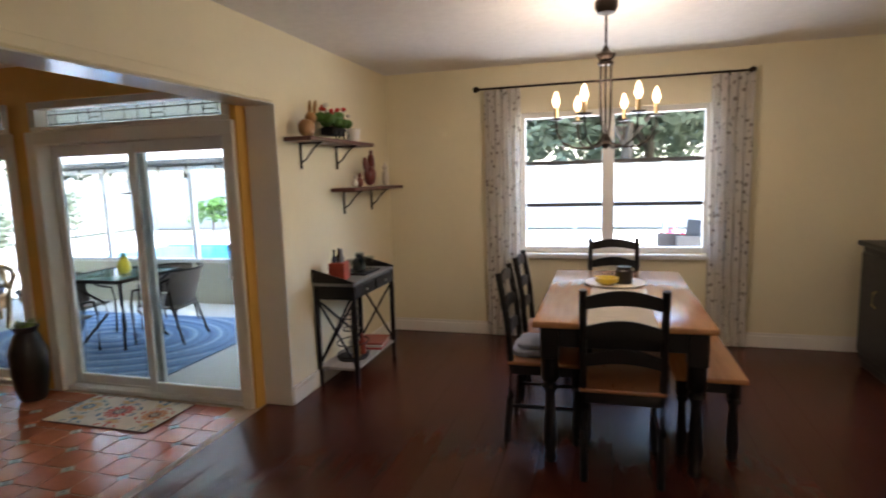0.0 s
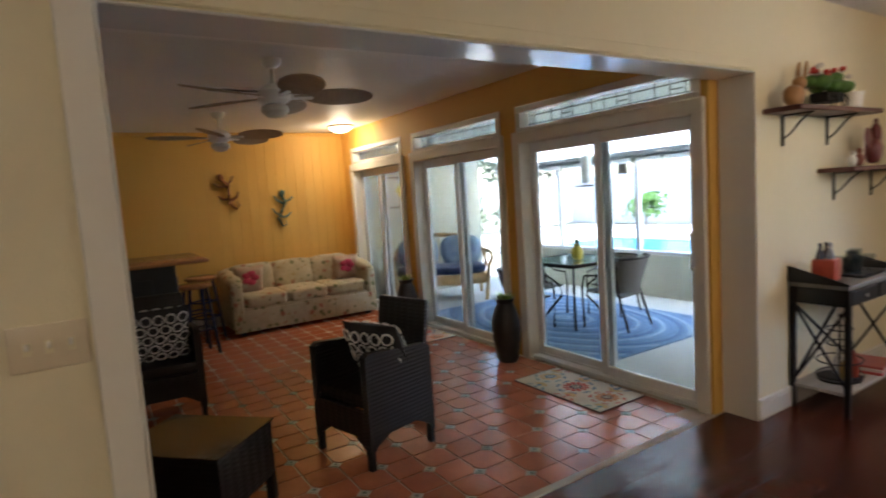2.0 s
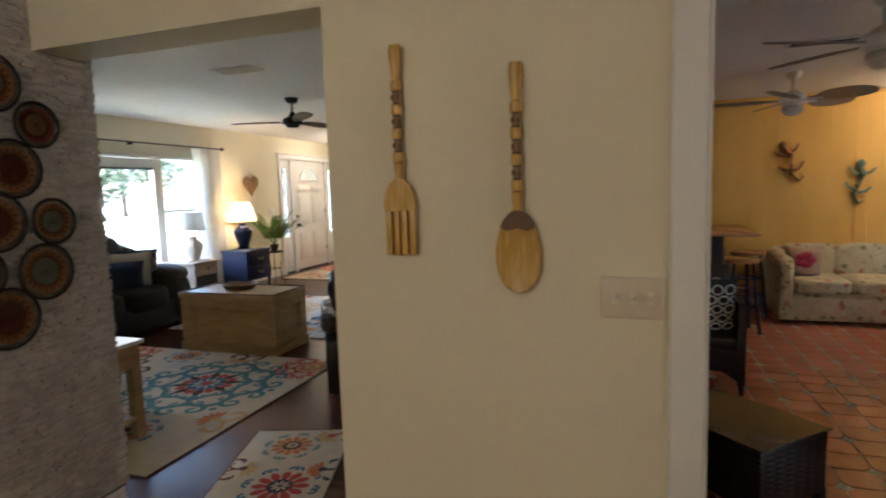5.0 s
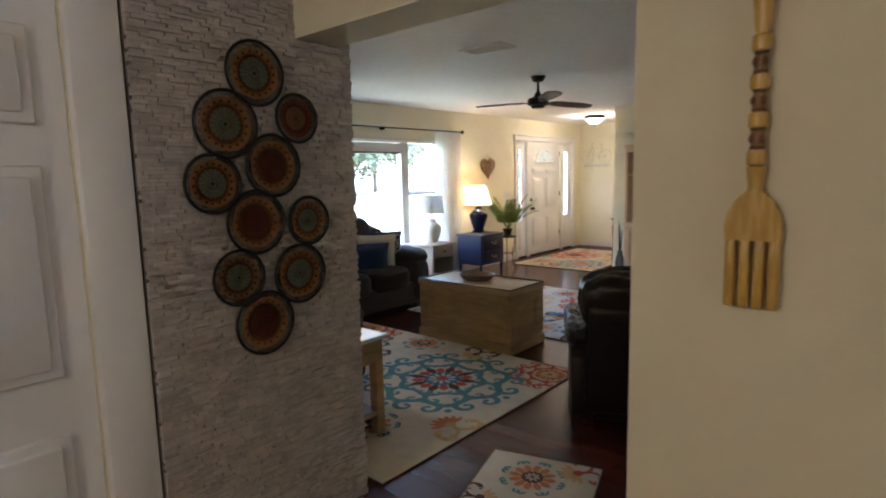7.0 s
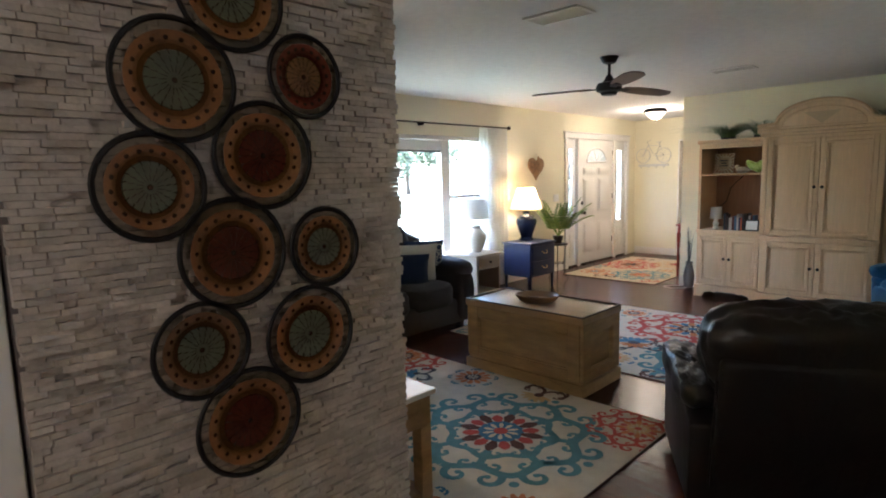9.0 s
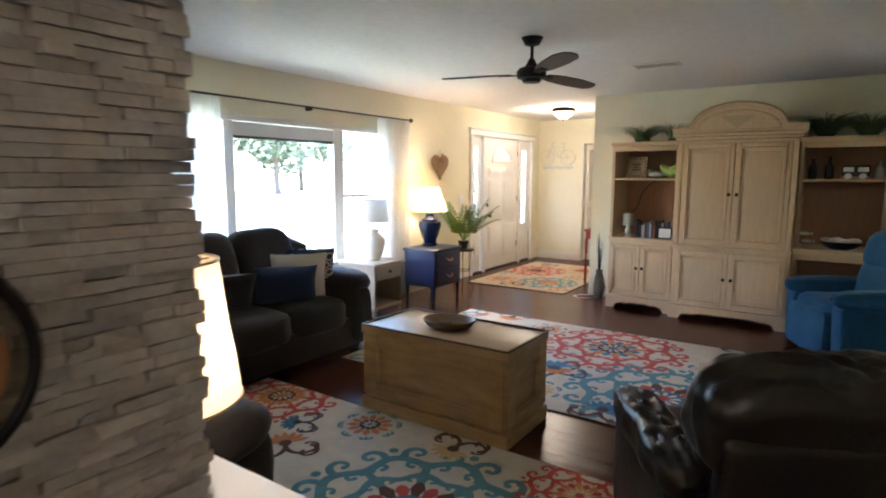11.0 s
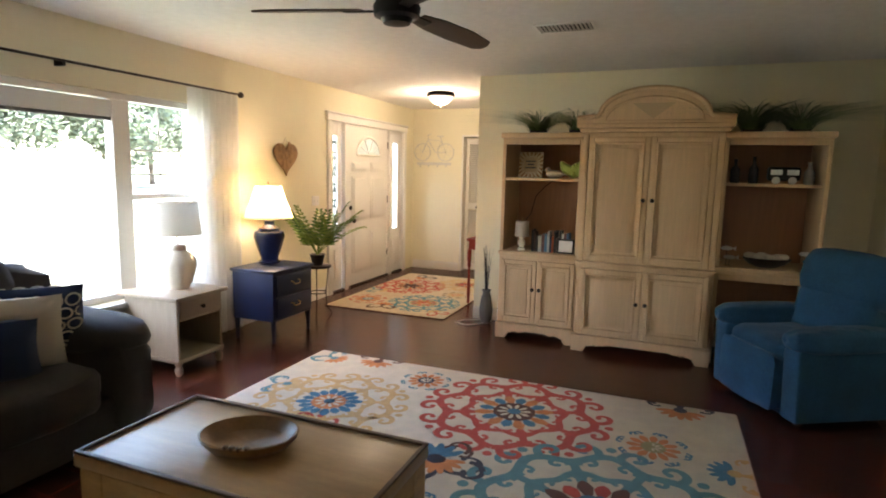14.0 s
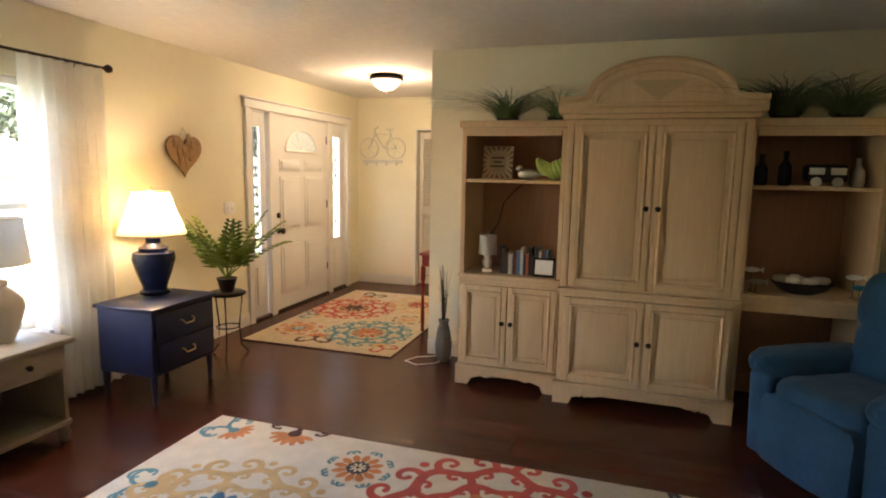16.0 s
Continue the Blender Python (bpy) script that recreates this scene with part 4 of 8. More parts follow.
def wall_unit():
    m = thing("armoire", -8.5, -2.235, 0, 0, "whitewashed oak armoire with arched top and panelled doors", "armoire")
    W = 0.525
    part("body", join(rbox(-0.36, 0.27, -W, W, 0.12, 1.84, 0.006, 1)), WHITEWOOD, m)
    part("skirt", join(extrude_poly(scallop(W + 0.015, 0.13, 0.10, 24), 0.03, "yz", 0.272), rbox(0.26, 0.312, -W - 0.02, W + 0.02, 0.125, 0.145, 0.006, 2), rbox(-0.36, 0.27, -W, -W + 0.03, 0, 0.125, 0.004, 1), rbox(-0.36, 0.27, W - 0.03, W, 0, 0.125, 0.004, 1)), WHITEWOOD, m)
    for s in (-1, 1):
        part("carved_scroll", join(*[tube([(0.304, s * (0.33 + 0.04 * k + 0.018 * math.cos(t * 1.1)), 0.075 + 0.018 * math.sin(t * 1.1)) for t in range(7)], 0.006, 6, r2=0.003) for k in range(3)]), WHITEWOOD, m)
    part("waist_moulding", join(rbox(0.27, 0.315, -W - 0.012, W + 0.012, 0.755, 0.775, 0.006, 2), rbox(0.27, 0.30, -W, W, 0.725, 0.755, 0.006, 2)), WHITEWOOD, m)
    cab_door("door", -W + 0.03, -0.003, 0.15, 0.715, 0.27, -0.035, 0.45, m); cab_door("door", 0.003, W - 0.03, 0.15, 0.715, 0.27, 0.035, 0.45, m)
    cab_door("door", -W + 0.05, -0.003, 0.79, 1.80, 0.27, -0.035, 1.30, m); cab_door("door", 0.003, W - 0.05, 0.79, 1.80, 0.27, 0.035, 1.30, m)
    part("pilaster", rbox(0.27, 0.30, -W, -W + 0.045, 0.78, 1.82, 0.006, 2), WHITEWOOD, m); part("pilaster", rbox(0.27, 0.30, W - 0.045, W, 0.78, 1.82, 0.006, 2), WHITEWOOD, m)
    # arched pediment
    arch = [(-W - 0.06, 1.90)] + [(-W - 0.06, 1.95), (-0.42, 1.965)] + [(0.40 * math.cos(a) * -1, 1.975 + 0.20 * math.sin(a)) for a in [math.pi * i / 28 for i in range(1, 28)]] + [(0.42, 1.965), (W + 0.06, 1.95), (W + 0.06, 1.90)]
    part("pediment", extrude_poly(arch, 0.60, "yz", -0.30), WHITEWOOD, m)
    part("cornice", join(rbox(-0.36, 0.31, -W - 0.03, W + 0.03, 1.84, 1.87, 0.008, 2), rbox(-0.36, 0.335, -W - 0.055, W + 0.055, 1.87, 1.905, 0.01, 2)), WHITEWOOD, m)
    rib = [(0.305, p[0], p[1]) for p in arch[1:-1]]
    part("arch_moulding", join(tube(rib, 0.020, 8), tube([(0.30, 0.36 * math.cos(a), 1.93 + 0.175 * math.sin(a)) for a in [math.pi * i / 24 for i in range(25)]], 0.011, 8), rbox(0.29, 0.312, -0.37, 0.37, 1.918, 1.932, 0.004, 1)), WHITEWOOD, m)
    part("inlay", extrude_poly([(-0.16, 2.06), (0.16, 2.06), (0.0, 1.94)], 0.004, "yz", 0.3005), mat("inlay_veneer", (0.52, 0.38, 0.22), 0.5, var=0.1, scale=8), m, "triangular veneer inlay")

    def hutch(y, w, closed, label):
        c = thing("hutch", -8.53, y, 0, 0, label, "hutch", "hutches beside the armoire")
        w2 = w / 2
        d0, d1 = -0.33, 0.20
        # the back's darker tone carries the shade inside the open shelves
        part("back_panel", rbox(d0, d0 + 0.012, -w2 + 0.02, w2 - 0.02, 0.12, 1.80, 0.002, 1), WHITEWOOD_SHADED, c)
        for s in (-1, 1):
            a = s * w2
            part("side", rbox(d0, d1, min(a, a - s * 0.03), max(a, a - s * 0.03), 0.12 if closed else 0.0, 1.80, 0.004, 1), WHITEWOOD, c)
        part("top_board", join(rbox(d0, d1 + 0.005, -w2, w2, 1.78, 1.80, 0.004, 1), rbox(d0, d1 + 0.03, -w2 - 0.015, w2 + 0.015, 1.80, 1.845, 0.008, 2)), WHITEWOOD, c)
        part("head_rail", rbox(d1 - 0.02, d1 + 0.012, -w2 + 0.03, w2 - 0.03, 1.745, 1.785, 0.004, 1), WHITEWOOD, c)
        part("shelf", rbox(d0 + 0.012, d1 - 0.01, -w2 + 0.03, w2 - 0.03, 1.432, 1.455, 0.004, 1), WHITEWOOD, c)
        part("counter", join(rbox(d0, d1 + 0.03, -w2 - 0.008, w2 + 0.008, 0.775, 0.80, 0.006, 2), rbox(d0, d1 + 0.015, -w2, w2, 0.745, 0.775, 0.006, 2)), WHITEWOOD, c)
        if closed:
            part("lower_body", rbox(d0, d1, -w2 + 0.03, w2 - 0.03, 0.12, 0.745, 0.003, 1), WHITEWOOD, c)
            cab_door("door", -w2 + 0.02, -0.003, 0.16, 0.725, d1, -0.03, 0.47, c, 0.05); cab_door("door", 0.003, w2 - 0.02, 0.16, 0.725, d1, 0.03, 0.47, c, 0.05)
            part("skirt", join(extrude_poly(scallop(w2 + 0.01, 0.12, 0.09, 20), 0.025, "yz", d1), rbox(d1 - 0.01, d1 + 0.035, -w2 - 0.01, w2 + 0.01, 0.12, 0.145, 0.006, 2), rbox(d0, d1, -w2, -w2 + 0.03, 0, 0.12, 0.003, 1), rbox(d0, d1, w2 - 0.03, w2, 0, 0.12, 0.003, 1)), WHITEWOOD, c)
        else:
            part("apron", rbox(d1 - 0.02, d1, -w2 + 0.03, w2 - 0.03, 0.69, 0.745, 0.003, 1), WHITEWOOD, c)
            part("back_lower", rbox(d0, d0 + 0.012, -w2 + 0.03, w2 - 0.03, 0, 0.12, 0.002, 1), WHITEWOOD_SHADED, c)
        return c
    hutch(-3.12, 0.70, True, "whitewashed oak hutch with open shelves over two doors")
    hutch(-1.345, 0.71, False, "whitewashed oak hutch with open shelves and knee space")
wall_unit()

# ---- stone wall and what hangs on the walls ----
stone = tagged(part("wall_stone", rbox(-2.36, -1.545, -2.25, -2.05, 0, H, 0.002, 1), STONEBACK, smooth=False), "grey split-face ledger stone wall", "wall", kind="structure")
rs = random.Random(4)
shapes = []
for k in range(14):
    L = 0.020 + 0.0038 * k
    b = bmesh.new()
    vs = box(b, 0, L - 0.0012, 0, 0.022, 0, 0.0114)
    for v in vs:
        if v.co.y > 0.01:
            v.co.y += rs.uniform(-0.006, 0.006)
    me = bpy.data.meshes.new("stone"); b.to_mesh(me); b.free(); me.materials.append(STONE)
    shapes.append((L, me))
rest, count, row = bmesh.new(), 0, 0
z = 0.13
while z < H - 0.024:
    x = -2.372 + rs.uniform(-0.004, 0.004)
    while x < -1.548:
        L, me = rs.choice(shapes)
        if x + L > -1.545:
            L = -1.547 - x
        d = rs.uniform(-0.006, 0.007)
        if 1.1 < z < 2.0 and count < 300 and x > -2.34 and L in [s[0] for s in shapes] and x < -1.6:
            st = new("stone", me); st.parent = stone; st.location = (x, -2.052 + d, z); count += 1
        elif L > 0.01:
            box(rest, x, x + L - 0.0012, -2.052, -2.030 + d, z, z + 0.0114)
        x += L
    box(rest, -2.376 + rs.uniform(-0.003, 0.003), -2.356, -2.24, -2.052, z, z + 0.0114)
    z += 0.0122
part("stones", rest, ISLE, stone, smooth=False)["kind"] = "stuff"

PL = [(-1.95, 1.88, 0.105, 0, 1), (-1.83, 1.70, 0.108, 0, 1), (-2.11, 1.735, 0.084, 2, 0), (-2.00, 1.56, 0.105, 0, 2), (-1.77, 1.50, 0.094, 0, 1), (-1.92, 1.36, 0.107, 0, 2), (-2.14, 1.35, 0.086, 0, 1), (-1.84, 1.17, 0.092, 3, 1), (-2.09, 1.15, 0.106, 0, 1), (-1.93, 0.99, 0.110, 0, 2)]
PLG = [mat("amber_glaze", (0.30, 0.125, 0.030), 0.3, var=0.8, scale=15, col2=(0.075, 0.028, 0.012)), mat("sea_green_glaze", (0.14, 0.16, 0.12), 0.3, var=0.4, scale=30), mat("oxblood_glaze", (0.11, 0.022, 0.014), 0.2, var=0.5, scale=26), mat("umber_glaze", (0.14, 0.065, 0.025), 0.3, var=0.6, scale=24)]
UMBER = mat("burnt_umber_glaze", (0.035, 0.016, 0.010), 0.25, var=0.5, scale=30)
SMOKE = glass("smoky_glass", (0.80, 0.78, 0.74))
_sb = lathe([(0.0052, 0), (0.0042, 0.0016), (0, 0.0020)], 7)
spot_mesh = bpy.data.meshes.new("spot"); _sb.to_mesh(spot_mesh); _sb.free(); spot_mesh.materials.append(UMBER)
for i, (px, pz, r, rim, mid) in enumerate(PL):
    p = thing("decorative_plate", px, -2.025, pz, 0, "round amber glazed plate in a black wire rim" if rim == 0 else "round dark brown glazed plate in a black wire rim", "plate", "plates on the stone wall")
    p.matrix_world = pose(-1.936 + (px + 1.95) * 0.97, -2.018, 1.42 + (pz - 1.43) * 0.965, -90) @ pose(0, 0, 0, 0, 0, rs.uniform(0, 90))
    part("glass_rim", lathe([(r * 0.78, 0.010), (r * 0.99, 0.020), (r * 0.99, 0.022), (r * 0.78, 0.012)], 40), SMOKE, p, "clear smoky glass rim")
    part("dish", lathe([(r * 0.4, 0.0), (r * 0.6, 0.003), (r * 0.80, 0.013), (r * 0.82, 0.016), (r * 0.80, 0.0165), (r * 0.60, 0.010), (0.0, 0.009)], 40), PLG[rim], p)
    centre = part("centre", lathe([(r * 0.50, 0.0098), (r * 0.49, 0.0118), (r * 0.2, 0.0112), (0.0, 0.0112)], 32), PLG[mid], p, "glazed centre medallion")
    rosette = bmesh.new()
    for j in range(18):
        a = j * math.pi / 9
        for r0, r1, w in ((0.13, 0.26, 0.0022), (0.29, 0.40, 0.0030), (0.43, 0.52, 0.0042)):
            tube([(r * r0 * math.cos(a), r * r0 * math.sin(a), 0.0113), (r * r1 * math.cos(a + 0.06), r * r1 * math.sin(a + 0.06), 0.0113)], w * 0.36, 5, rosette, w * 0.22)
    lathe([(0.006, 0.0105), (0.004, 0.0138), (0, 0.0142)], 8, rosette)
    part("rosette", rosette, UMBER, centre)
    for j in range(18):
        a = j * math.pi / 9 + rs.uniform(-0.03, 0.03)
        sp = new("spot", spot_mesh); sp.parent = p; sp.location = (r * 0.70 * math.cos(a), r * 0.70 * math.sin(a), 0.0125)
    part("wire_rim", tube([(r * 1.01 * math.cos(t * math.pi / 18), r * 1.01 * math.sin(t * math.pi / 18), 0.018) for t in range(37)], 0.0055, 6), IRON, p)

FORKM = mat("stained_carved_wood", (0.27, 0.15, 0.045), 0.45, var=0.45, scale=30, bump=0.3)
def spoon_or_fork(name, y, z0, z1, fork):
    """A big carved wall ornament on the wall at x = -2.12; its own x points out of the wall."""
    o = thing(name, -2.118, y, z0, 0, "large carved golden wooden %s hung on the wall" % ("fork" if fork else "spoon"), "wall ornament")
    h = z1 - z0
    head = 0.36 * h
    if fork:
        pts = [(-0.056, 0), (-0.062, head * 0.55), (-0.05, head * 0.85), (-0.015, head * 1.02), (0.015, head * 1.02), (0.05, head * 0.85), (0.062, head * 0.55), (0.056, 0)]
        out = []
        for k in range(4):
            a = -0.049 + 0.0260 * k
            part("tine", rbox(0.008, 0.026, a, a + 0.0195, 0, head * 0.62, 0.005, 2), FORKW, o)
        part("fork_head", extrude_poly([(-0.049, head * 0.6), (-0.051, head * 0.72), (-0.046, head * 0.84), (-0.034, head * 0.94), (-0.015, head * 1.03), (0.015, head * 1.03), (0.034, head * 0.94), (0.046, head * 0.84), (0.051, head * 0.72), (0.0485, head * 0.6)], 0.022, "yz", 0.006), FORKW, o)
    else:
        b = bmesh.new()
        bmesh.ops.create_uvsphere(b, u_segments=24, v_segments=16, radius=1)
        for v in b.verts:
            v.co = Vector((0.02 + 0.022 * v.co.x if v.co.x < 0.2 else 0.0244 - 0.014 * (1 - v.co.y ** 2 - v.co.z ** 2) * (v.co.x > 0.3), 0.066 * v.co.y * (1 - 0.12 * v.co.z), head * 0.5 + head * 0.52 * v.co.z))
        part("spoon_bowl", b, FORKW, o)
        # darker piece across the upper end of the bowl
        cap = [(0.062 * math.sin(t), head * 0.5 + head * 0.51 * math.cos(t)) for t in [-0.95 + 0.1 * i for i in range(20)]] + [(0.03, head * 0.76), (0.0, head * 0.79), (-0.03, head * 0.76)]
        part("scorched_rim", extrude_poly(cap, 0.022, "yz", 0.008), FORKD, o, "dark upper end of the bowl")
    top = 0.84 * h
    part("neck", lathe([(0.017, 0), (0.013, 0.02), (0.017, 0.055), (0.019, 0.06)], 12, at=(0.018, 0, head * 0.97), sx=0.7), FORKW, o)
    z = head * 0.97 + 0.06
    step = (top - z) / 7
    for k in range(7):
        big = k % 2 == 0
        w = 0.0170 if big else 0.0125
        knot = part("carved_knot", lathe([(0.010, 0), (w, step * 0.14), (w + 0.001, step * 0.5), (w, step * 0.86), (0.010, step)], 12, at=(0.02, 0, z + k * step), sx=0.75), FORKW if big else FORKM, o)
        part("groove", lathe([(0.010, -0.003), (0.0135, -0.0015), (0.0135, 0.0025), (0.010, 0.004)], 12, at=(0.02, 0, z + k * step), sx=0.8), FORKD, knot)
        if not big:
            for q in (-0.009, 0.009):
                part("notch", puff(0.008, 0.009, step * 0.45, (0.031, q, z + (k + 0.5) * step), 2, seg=8, rings=6), FORKD, knot)
    part("handle_end", lathe([(0.012, 0), (0.016, (h - top) * 0.3), (0.020, (h - top) * 0.85), (0.016, h - top), (0.0, h - top)], 14, at=(0.02, 0, top), sx=0.6), FORKW, o)
spoon_or_fork("wooden_fork", -0.507, 1.222, 1.85, True)
spoon_or_fork("wooden_spoon", -0.145, 1.118, 1.765, False)
sw = thing("light_switch", -2.12, 0.168, 1.105, 0, "cream three-gang light switch plate on the wall", "switch")
part("plate", rbox(0.0, 0.009, -0.085, 0.085, -0.058, 0.058, 0.004, 2), mat("almond_plastic", (0.70, 0.60, 0.44), 0.35, var=0.05), sw)
for k in (-0.046, 0.0, 0.046):
    part("toggle", rbox(0.009, 0.022, k - 0.005, k + 0.005, -0.002, 0.014, 0.002, 1), WHITE, sw); part("toggle_slot", rbox(0.009, 0.011, k - 0.009, k + 0.009, -0.017, 0.017, 0.001, 1), CREAM, sw)
sw2 = thing("light_switch", -8.82, -5.775, 1.14, 0, "white light switch plate beside the front door", "switch")
part("plate", rbox(-0.07, 0.07, 0.0, 0.006, -0.055, 0.055, 0.003, 2), BRIGHT, sw2)
for k in (-0.03, 0.03):
    part("toggle", rbox(k - 0.006, k + 0.006, 0.006, 0.014, -0.012, 0.014, 0.003, 1), BRIGHT, sw2)

# ---- dining room ----
dt = thing("dining_table", -0.045, 3.74, 0, 0, "black farmhouse dining table with a warm oak top", "table")
part("tabletop", rbox(-0.425, 0.425, -0.78, 0.78, 0.73, 0.762, 0.01, 3), WARMTOP, dt)
part("apron", join(rbox(-0.36, 0.36, -0.715, -0.69, 0.62, 0.73, 0.004, 1), rbox(-0.36, 0.36, 0.69, 0.715, 0.62, 0.73, 0.004, 1), rbox(-0.375, -0.35, -0.70, 0.70, 0.62, 0.73, 0.004, 1), rbox(0.35, 0.375, -0.70, 0.70, 0.62, 0.73, 0.004, 1)), BLACKW, dt)
for a in (-0.345, 0.345):
    for b in (-0.685, 0.685):
        part("leg", join(turned(0.045, 0.56), rbox(-0.045, 0.045, -0.045, 0.045, 0.56, 0.73, 0.004, 1)), BLACKW, dt, m=pose(a, b, 0))
runner = single("table_runner", rbox(-0.16, 0.16, -0.80, 0.10, 0, 0.006, 0.002, 1), mat("striped_runner_cloth", (0.60, 0.55, 0.47), 0.95, var=0.3, scale=40, stretch=(0.2, 3, 1), bump=0.5, bscale=150), "ivory striped table runner on the dining table", "runner", pose(-0.045, 3.72, 0.764))
tray = thing("serving_tray", -0.06, 3.95, 0.763, 15, "round white tray with a jar and a bowl", "tray")
part("tray_plate", lathe([(0.14, 0), (0.18, 0.012), (0.19, 0.022), (0.185, 0.024), (0.14, 0.008), (0, 0.008)], 32), CREAMCER, tray)
part("jar", lathe([(0.05, 0.008), (0.055, 0.02), (0.055, 0.09), (0.045, 0.10), (0.048, 0.115), (0.0, 0.115)], 20, at=(0.06, 0.02, 0)), DARKPOT, tray)
part("bowl", lathe([(0.03, 0.008), (0.07, 0.03), (0.075, 0.055), (0.07, 0.055), (0.03, 0.02), (0, 0.018)], 24, at=(-0.06, -0.02, 0)), YELL, tray)

def ladder_chair():
    c = thing("dining_chair", 0, 0, 0, 0, "black ladder-back dining chair with a brown wooden seat", "chair", "chairs round the dining table")
    part("seat", rbox(-0.20, 0.20, -0.20, 0.20, 0.44, 0.465, 0.012, 2), mat("brown_seat_wood", (0.30, 0.13, 0.06), 0.3, var=0.2, scale=5, stretch=(6, 1, 1)), c)
    part("seat_rail", join(rbox(-0.185, 0.185, -0.185, -0.165, 0.385, 0.44, 0.003, 1), rbox(-0.185, 0.185, 0.165, 0.185, 0.385, 0.44, 0.003, 1), rbox(-0.185, -0.165, -0.18, 0.18, 0.385, 0.44, 0.003, 1), rbox(0.165, 0.185, -0.18, 0.18, 0.385, 0.44, 0.003, 1)), BLACKW, c)
    for s in (-1, 1):
        part("front_leg", turned(0.026, 0.44), BLACKW, c, m=pose(s * 0.17, -0.17, 0))
        part("back_leg", tube([(s * 0.175, 0.21, 0), (s * 0.178, 0.185, 0.25), (s * 0.18, 0.18, 0.46), (s * 0.18, 0.20, 0.7), (s * 0.18, 0.245, 0.95)], 0.018, 8), BLACKW, c)
        part("stretcher", bar((s * 0.172, -0.16, 0.2), (s * 0.176, 0.19, 0.2), 0.016), BLACKW, c)
    part("stretcher", bar((-0.17, -0.17, 0.26), (0.17, -0.17, 0.26), 0.016), BLACKW, c)
    for z, yy in ((0.60, 0.19), (0.74, 0.208), (0.885, 0.232)):
        pts = [(-0.17 + 0.034 * i, 0.022 * math.sin(math.pi * i / 10)) for i in range(11)]
        slat = [(a, z + b - 0.028) for a, b in pts] + [(a, z + b * 1.5 + 0.03) for a, b in reversed(pts)]
        part("slat", extrude_poly(slat, 0.016, "xz", yy), BLACKW, c)
    return c
c0 = ladder_chair()
c0.matrix_world = pose(-0.04, 3.10, 0, 0, 0, 180)
for x, y, rz in ((-0.06, 4.72, 0), (-0.44, 3.42, 90), (-0.44, 4.02, 90)):
    copy_thing(c0, pose(x, y, 0, 0, 0, rz))
bn = thing("bench", 0.385, 3.72, 0, 0, "black dining bench with a warm oak seat", "bench")
part("seat", rbox(-0.17, 0.17, -0.55, 0.55, 0.43, 0.46, 0.01, 2), WARMTOP, bn)
part("apron", join(rbox(-0.13, -0.11, -0.48, 0.48, 0.36, 0.43, 0.003, 1), rbox(0.11, 0.13, -0.48, 0.48, 0.36, 0.43, 0.003, 1), rbox(-0.11, 0.11, -0.49, -0.47, 0.36, 0.43, 0.003, 1), rbox(-0.11, 0.11, 0.47, 0.49, 0.36, 0.43, 0.003, 1)), BLACKW, bn)
for a in (-0.12, 0.12):
    for b in (-0.46, 0.46):
        part("leg", turned(0.036, 0.43), BLACKW, bn, m=pose(a, b, 0))
folded = single("folded_cloth", join(puff(0.26, 0.30, 0.05, (0, 0, 0.025), 5), puff(0.22, 0.26, 0.04, (0.01, 0, 0.06), 5)), mat("grey_blue_linen", (0.30, 0.33, 0.42), 0.9, var=0.2, bump=0.5), "folded grey linen on the dining chair", "cloth", pose(-0.50, 3.42, 0.466))

ch = thing("chandelier", -0.127, 3.7, 0, 0, "dark bronze six-arm chandelier with lit flame bulbs", "chandelier")
part("canopy", lathe([(0.02, 2.36), (0.05, 2.37), (0.065, 2.40), (0.065, 2.434), (0.0, 2.434)], 20), BRONZE, ch)
part("chain", tube([(0, 0, 2.36), (0, 0, 2.15)], 0.007, 8), BRONZE, ch)
part("stem_crown", lathe([(0.012, 2.19), (0.03, 2.16), (0.055, 2.145), (0.05, 2.13), (0.03, 2.11), (0.045, 2.10), (0.04, 2.085), (0.0, 2.085)], 20), BRONZE, ch)
for a in range(4):
    part("stem_rod", tube([(0.028 * math.cos(a * 1.571), 0.028 * math.sin(a * 1.571), 2.10), (0.026 * math.cos(a * 1.571), 0.026 * math.sin(a * 1.571), 1.80), (0.012 * math.cos(a * 1.571), 0.012 * math.sin(a * 1.571), 1.66)], 0.007, 6), BRONZE, ch)
part("finial", lathe([(0.0, 1.61), (0.02, 1.625), (0.03, 1.645), (0.015, 1.66), (0.02, 1.68), (0.0, 1.685)], 16), BRONZE, ch)
for k in range(6):
    a = k * math.pi / 3 + 0.12
    c, s = math.cos(a), math.sin(a)
    arm = part("arm", tube([(c * d, s * d, zz) for d, zz in ((0.01, 1.70), (0.04, 1.645), (0.10, 1.622), (0.18, 1.625), (0.245, 1.66), (0.275, 1.72), (0.28, 1.79))], 0.006, 6), BRONZE, ch)
    part("drip_pan", lathe([(0.006, 1.785), (0.04, 1.792), (0.042, 1.80), (0.008, 1.803)], 14, at=(c * 0.28, s * 0.28, 0)), BRONZE, arm)
    part("candle_sleeve", lathe([(0.011, 1.80), (0.011, 1.86), (0.006, 1.862)], 10, at=(c * 0.28, s * 0.28, 0)), BRASS, arm)
    part("bulb", lathe([(0.008, 1.862), (0.02, 1.885), (0.022, 1.90), (0.012, 1.935), (0.003, 1.955)], 12, at=(c * 0.28, s * 0.28, 0)), BULB, arm, "lit flame-shaped bulb")
lamp_light("chandelier_light", -0.127, 3.7, 1.98, 1.5, (1.0, 0.78, 0.55), 0.2)

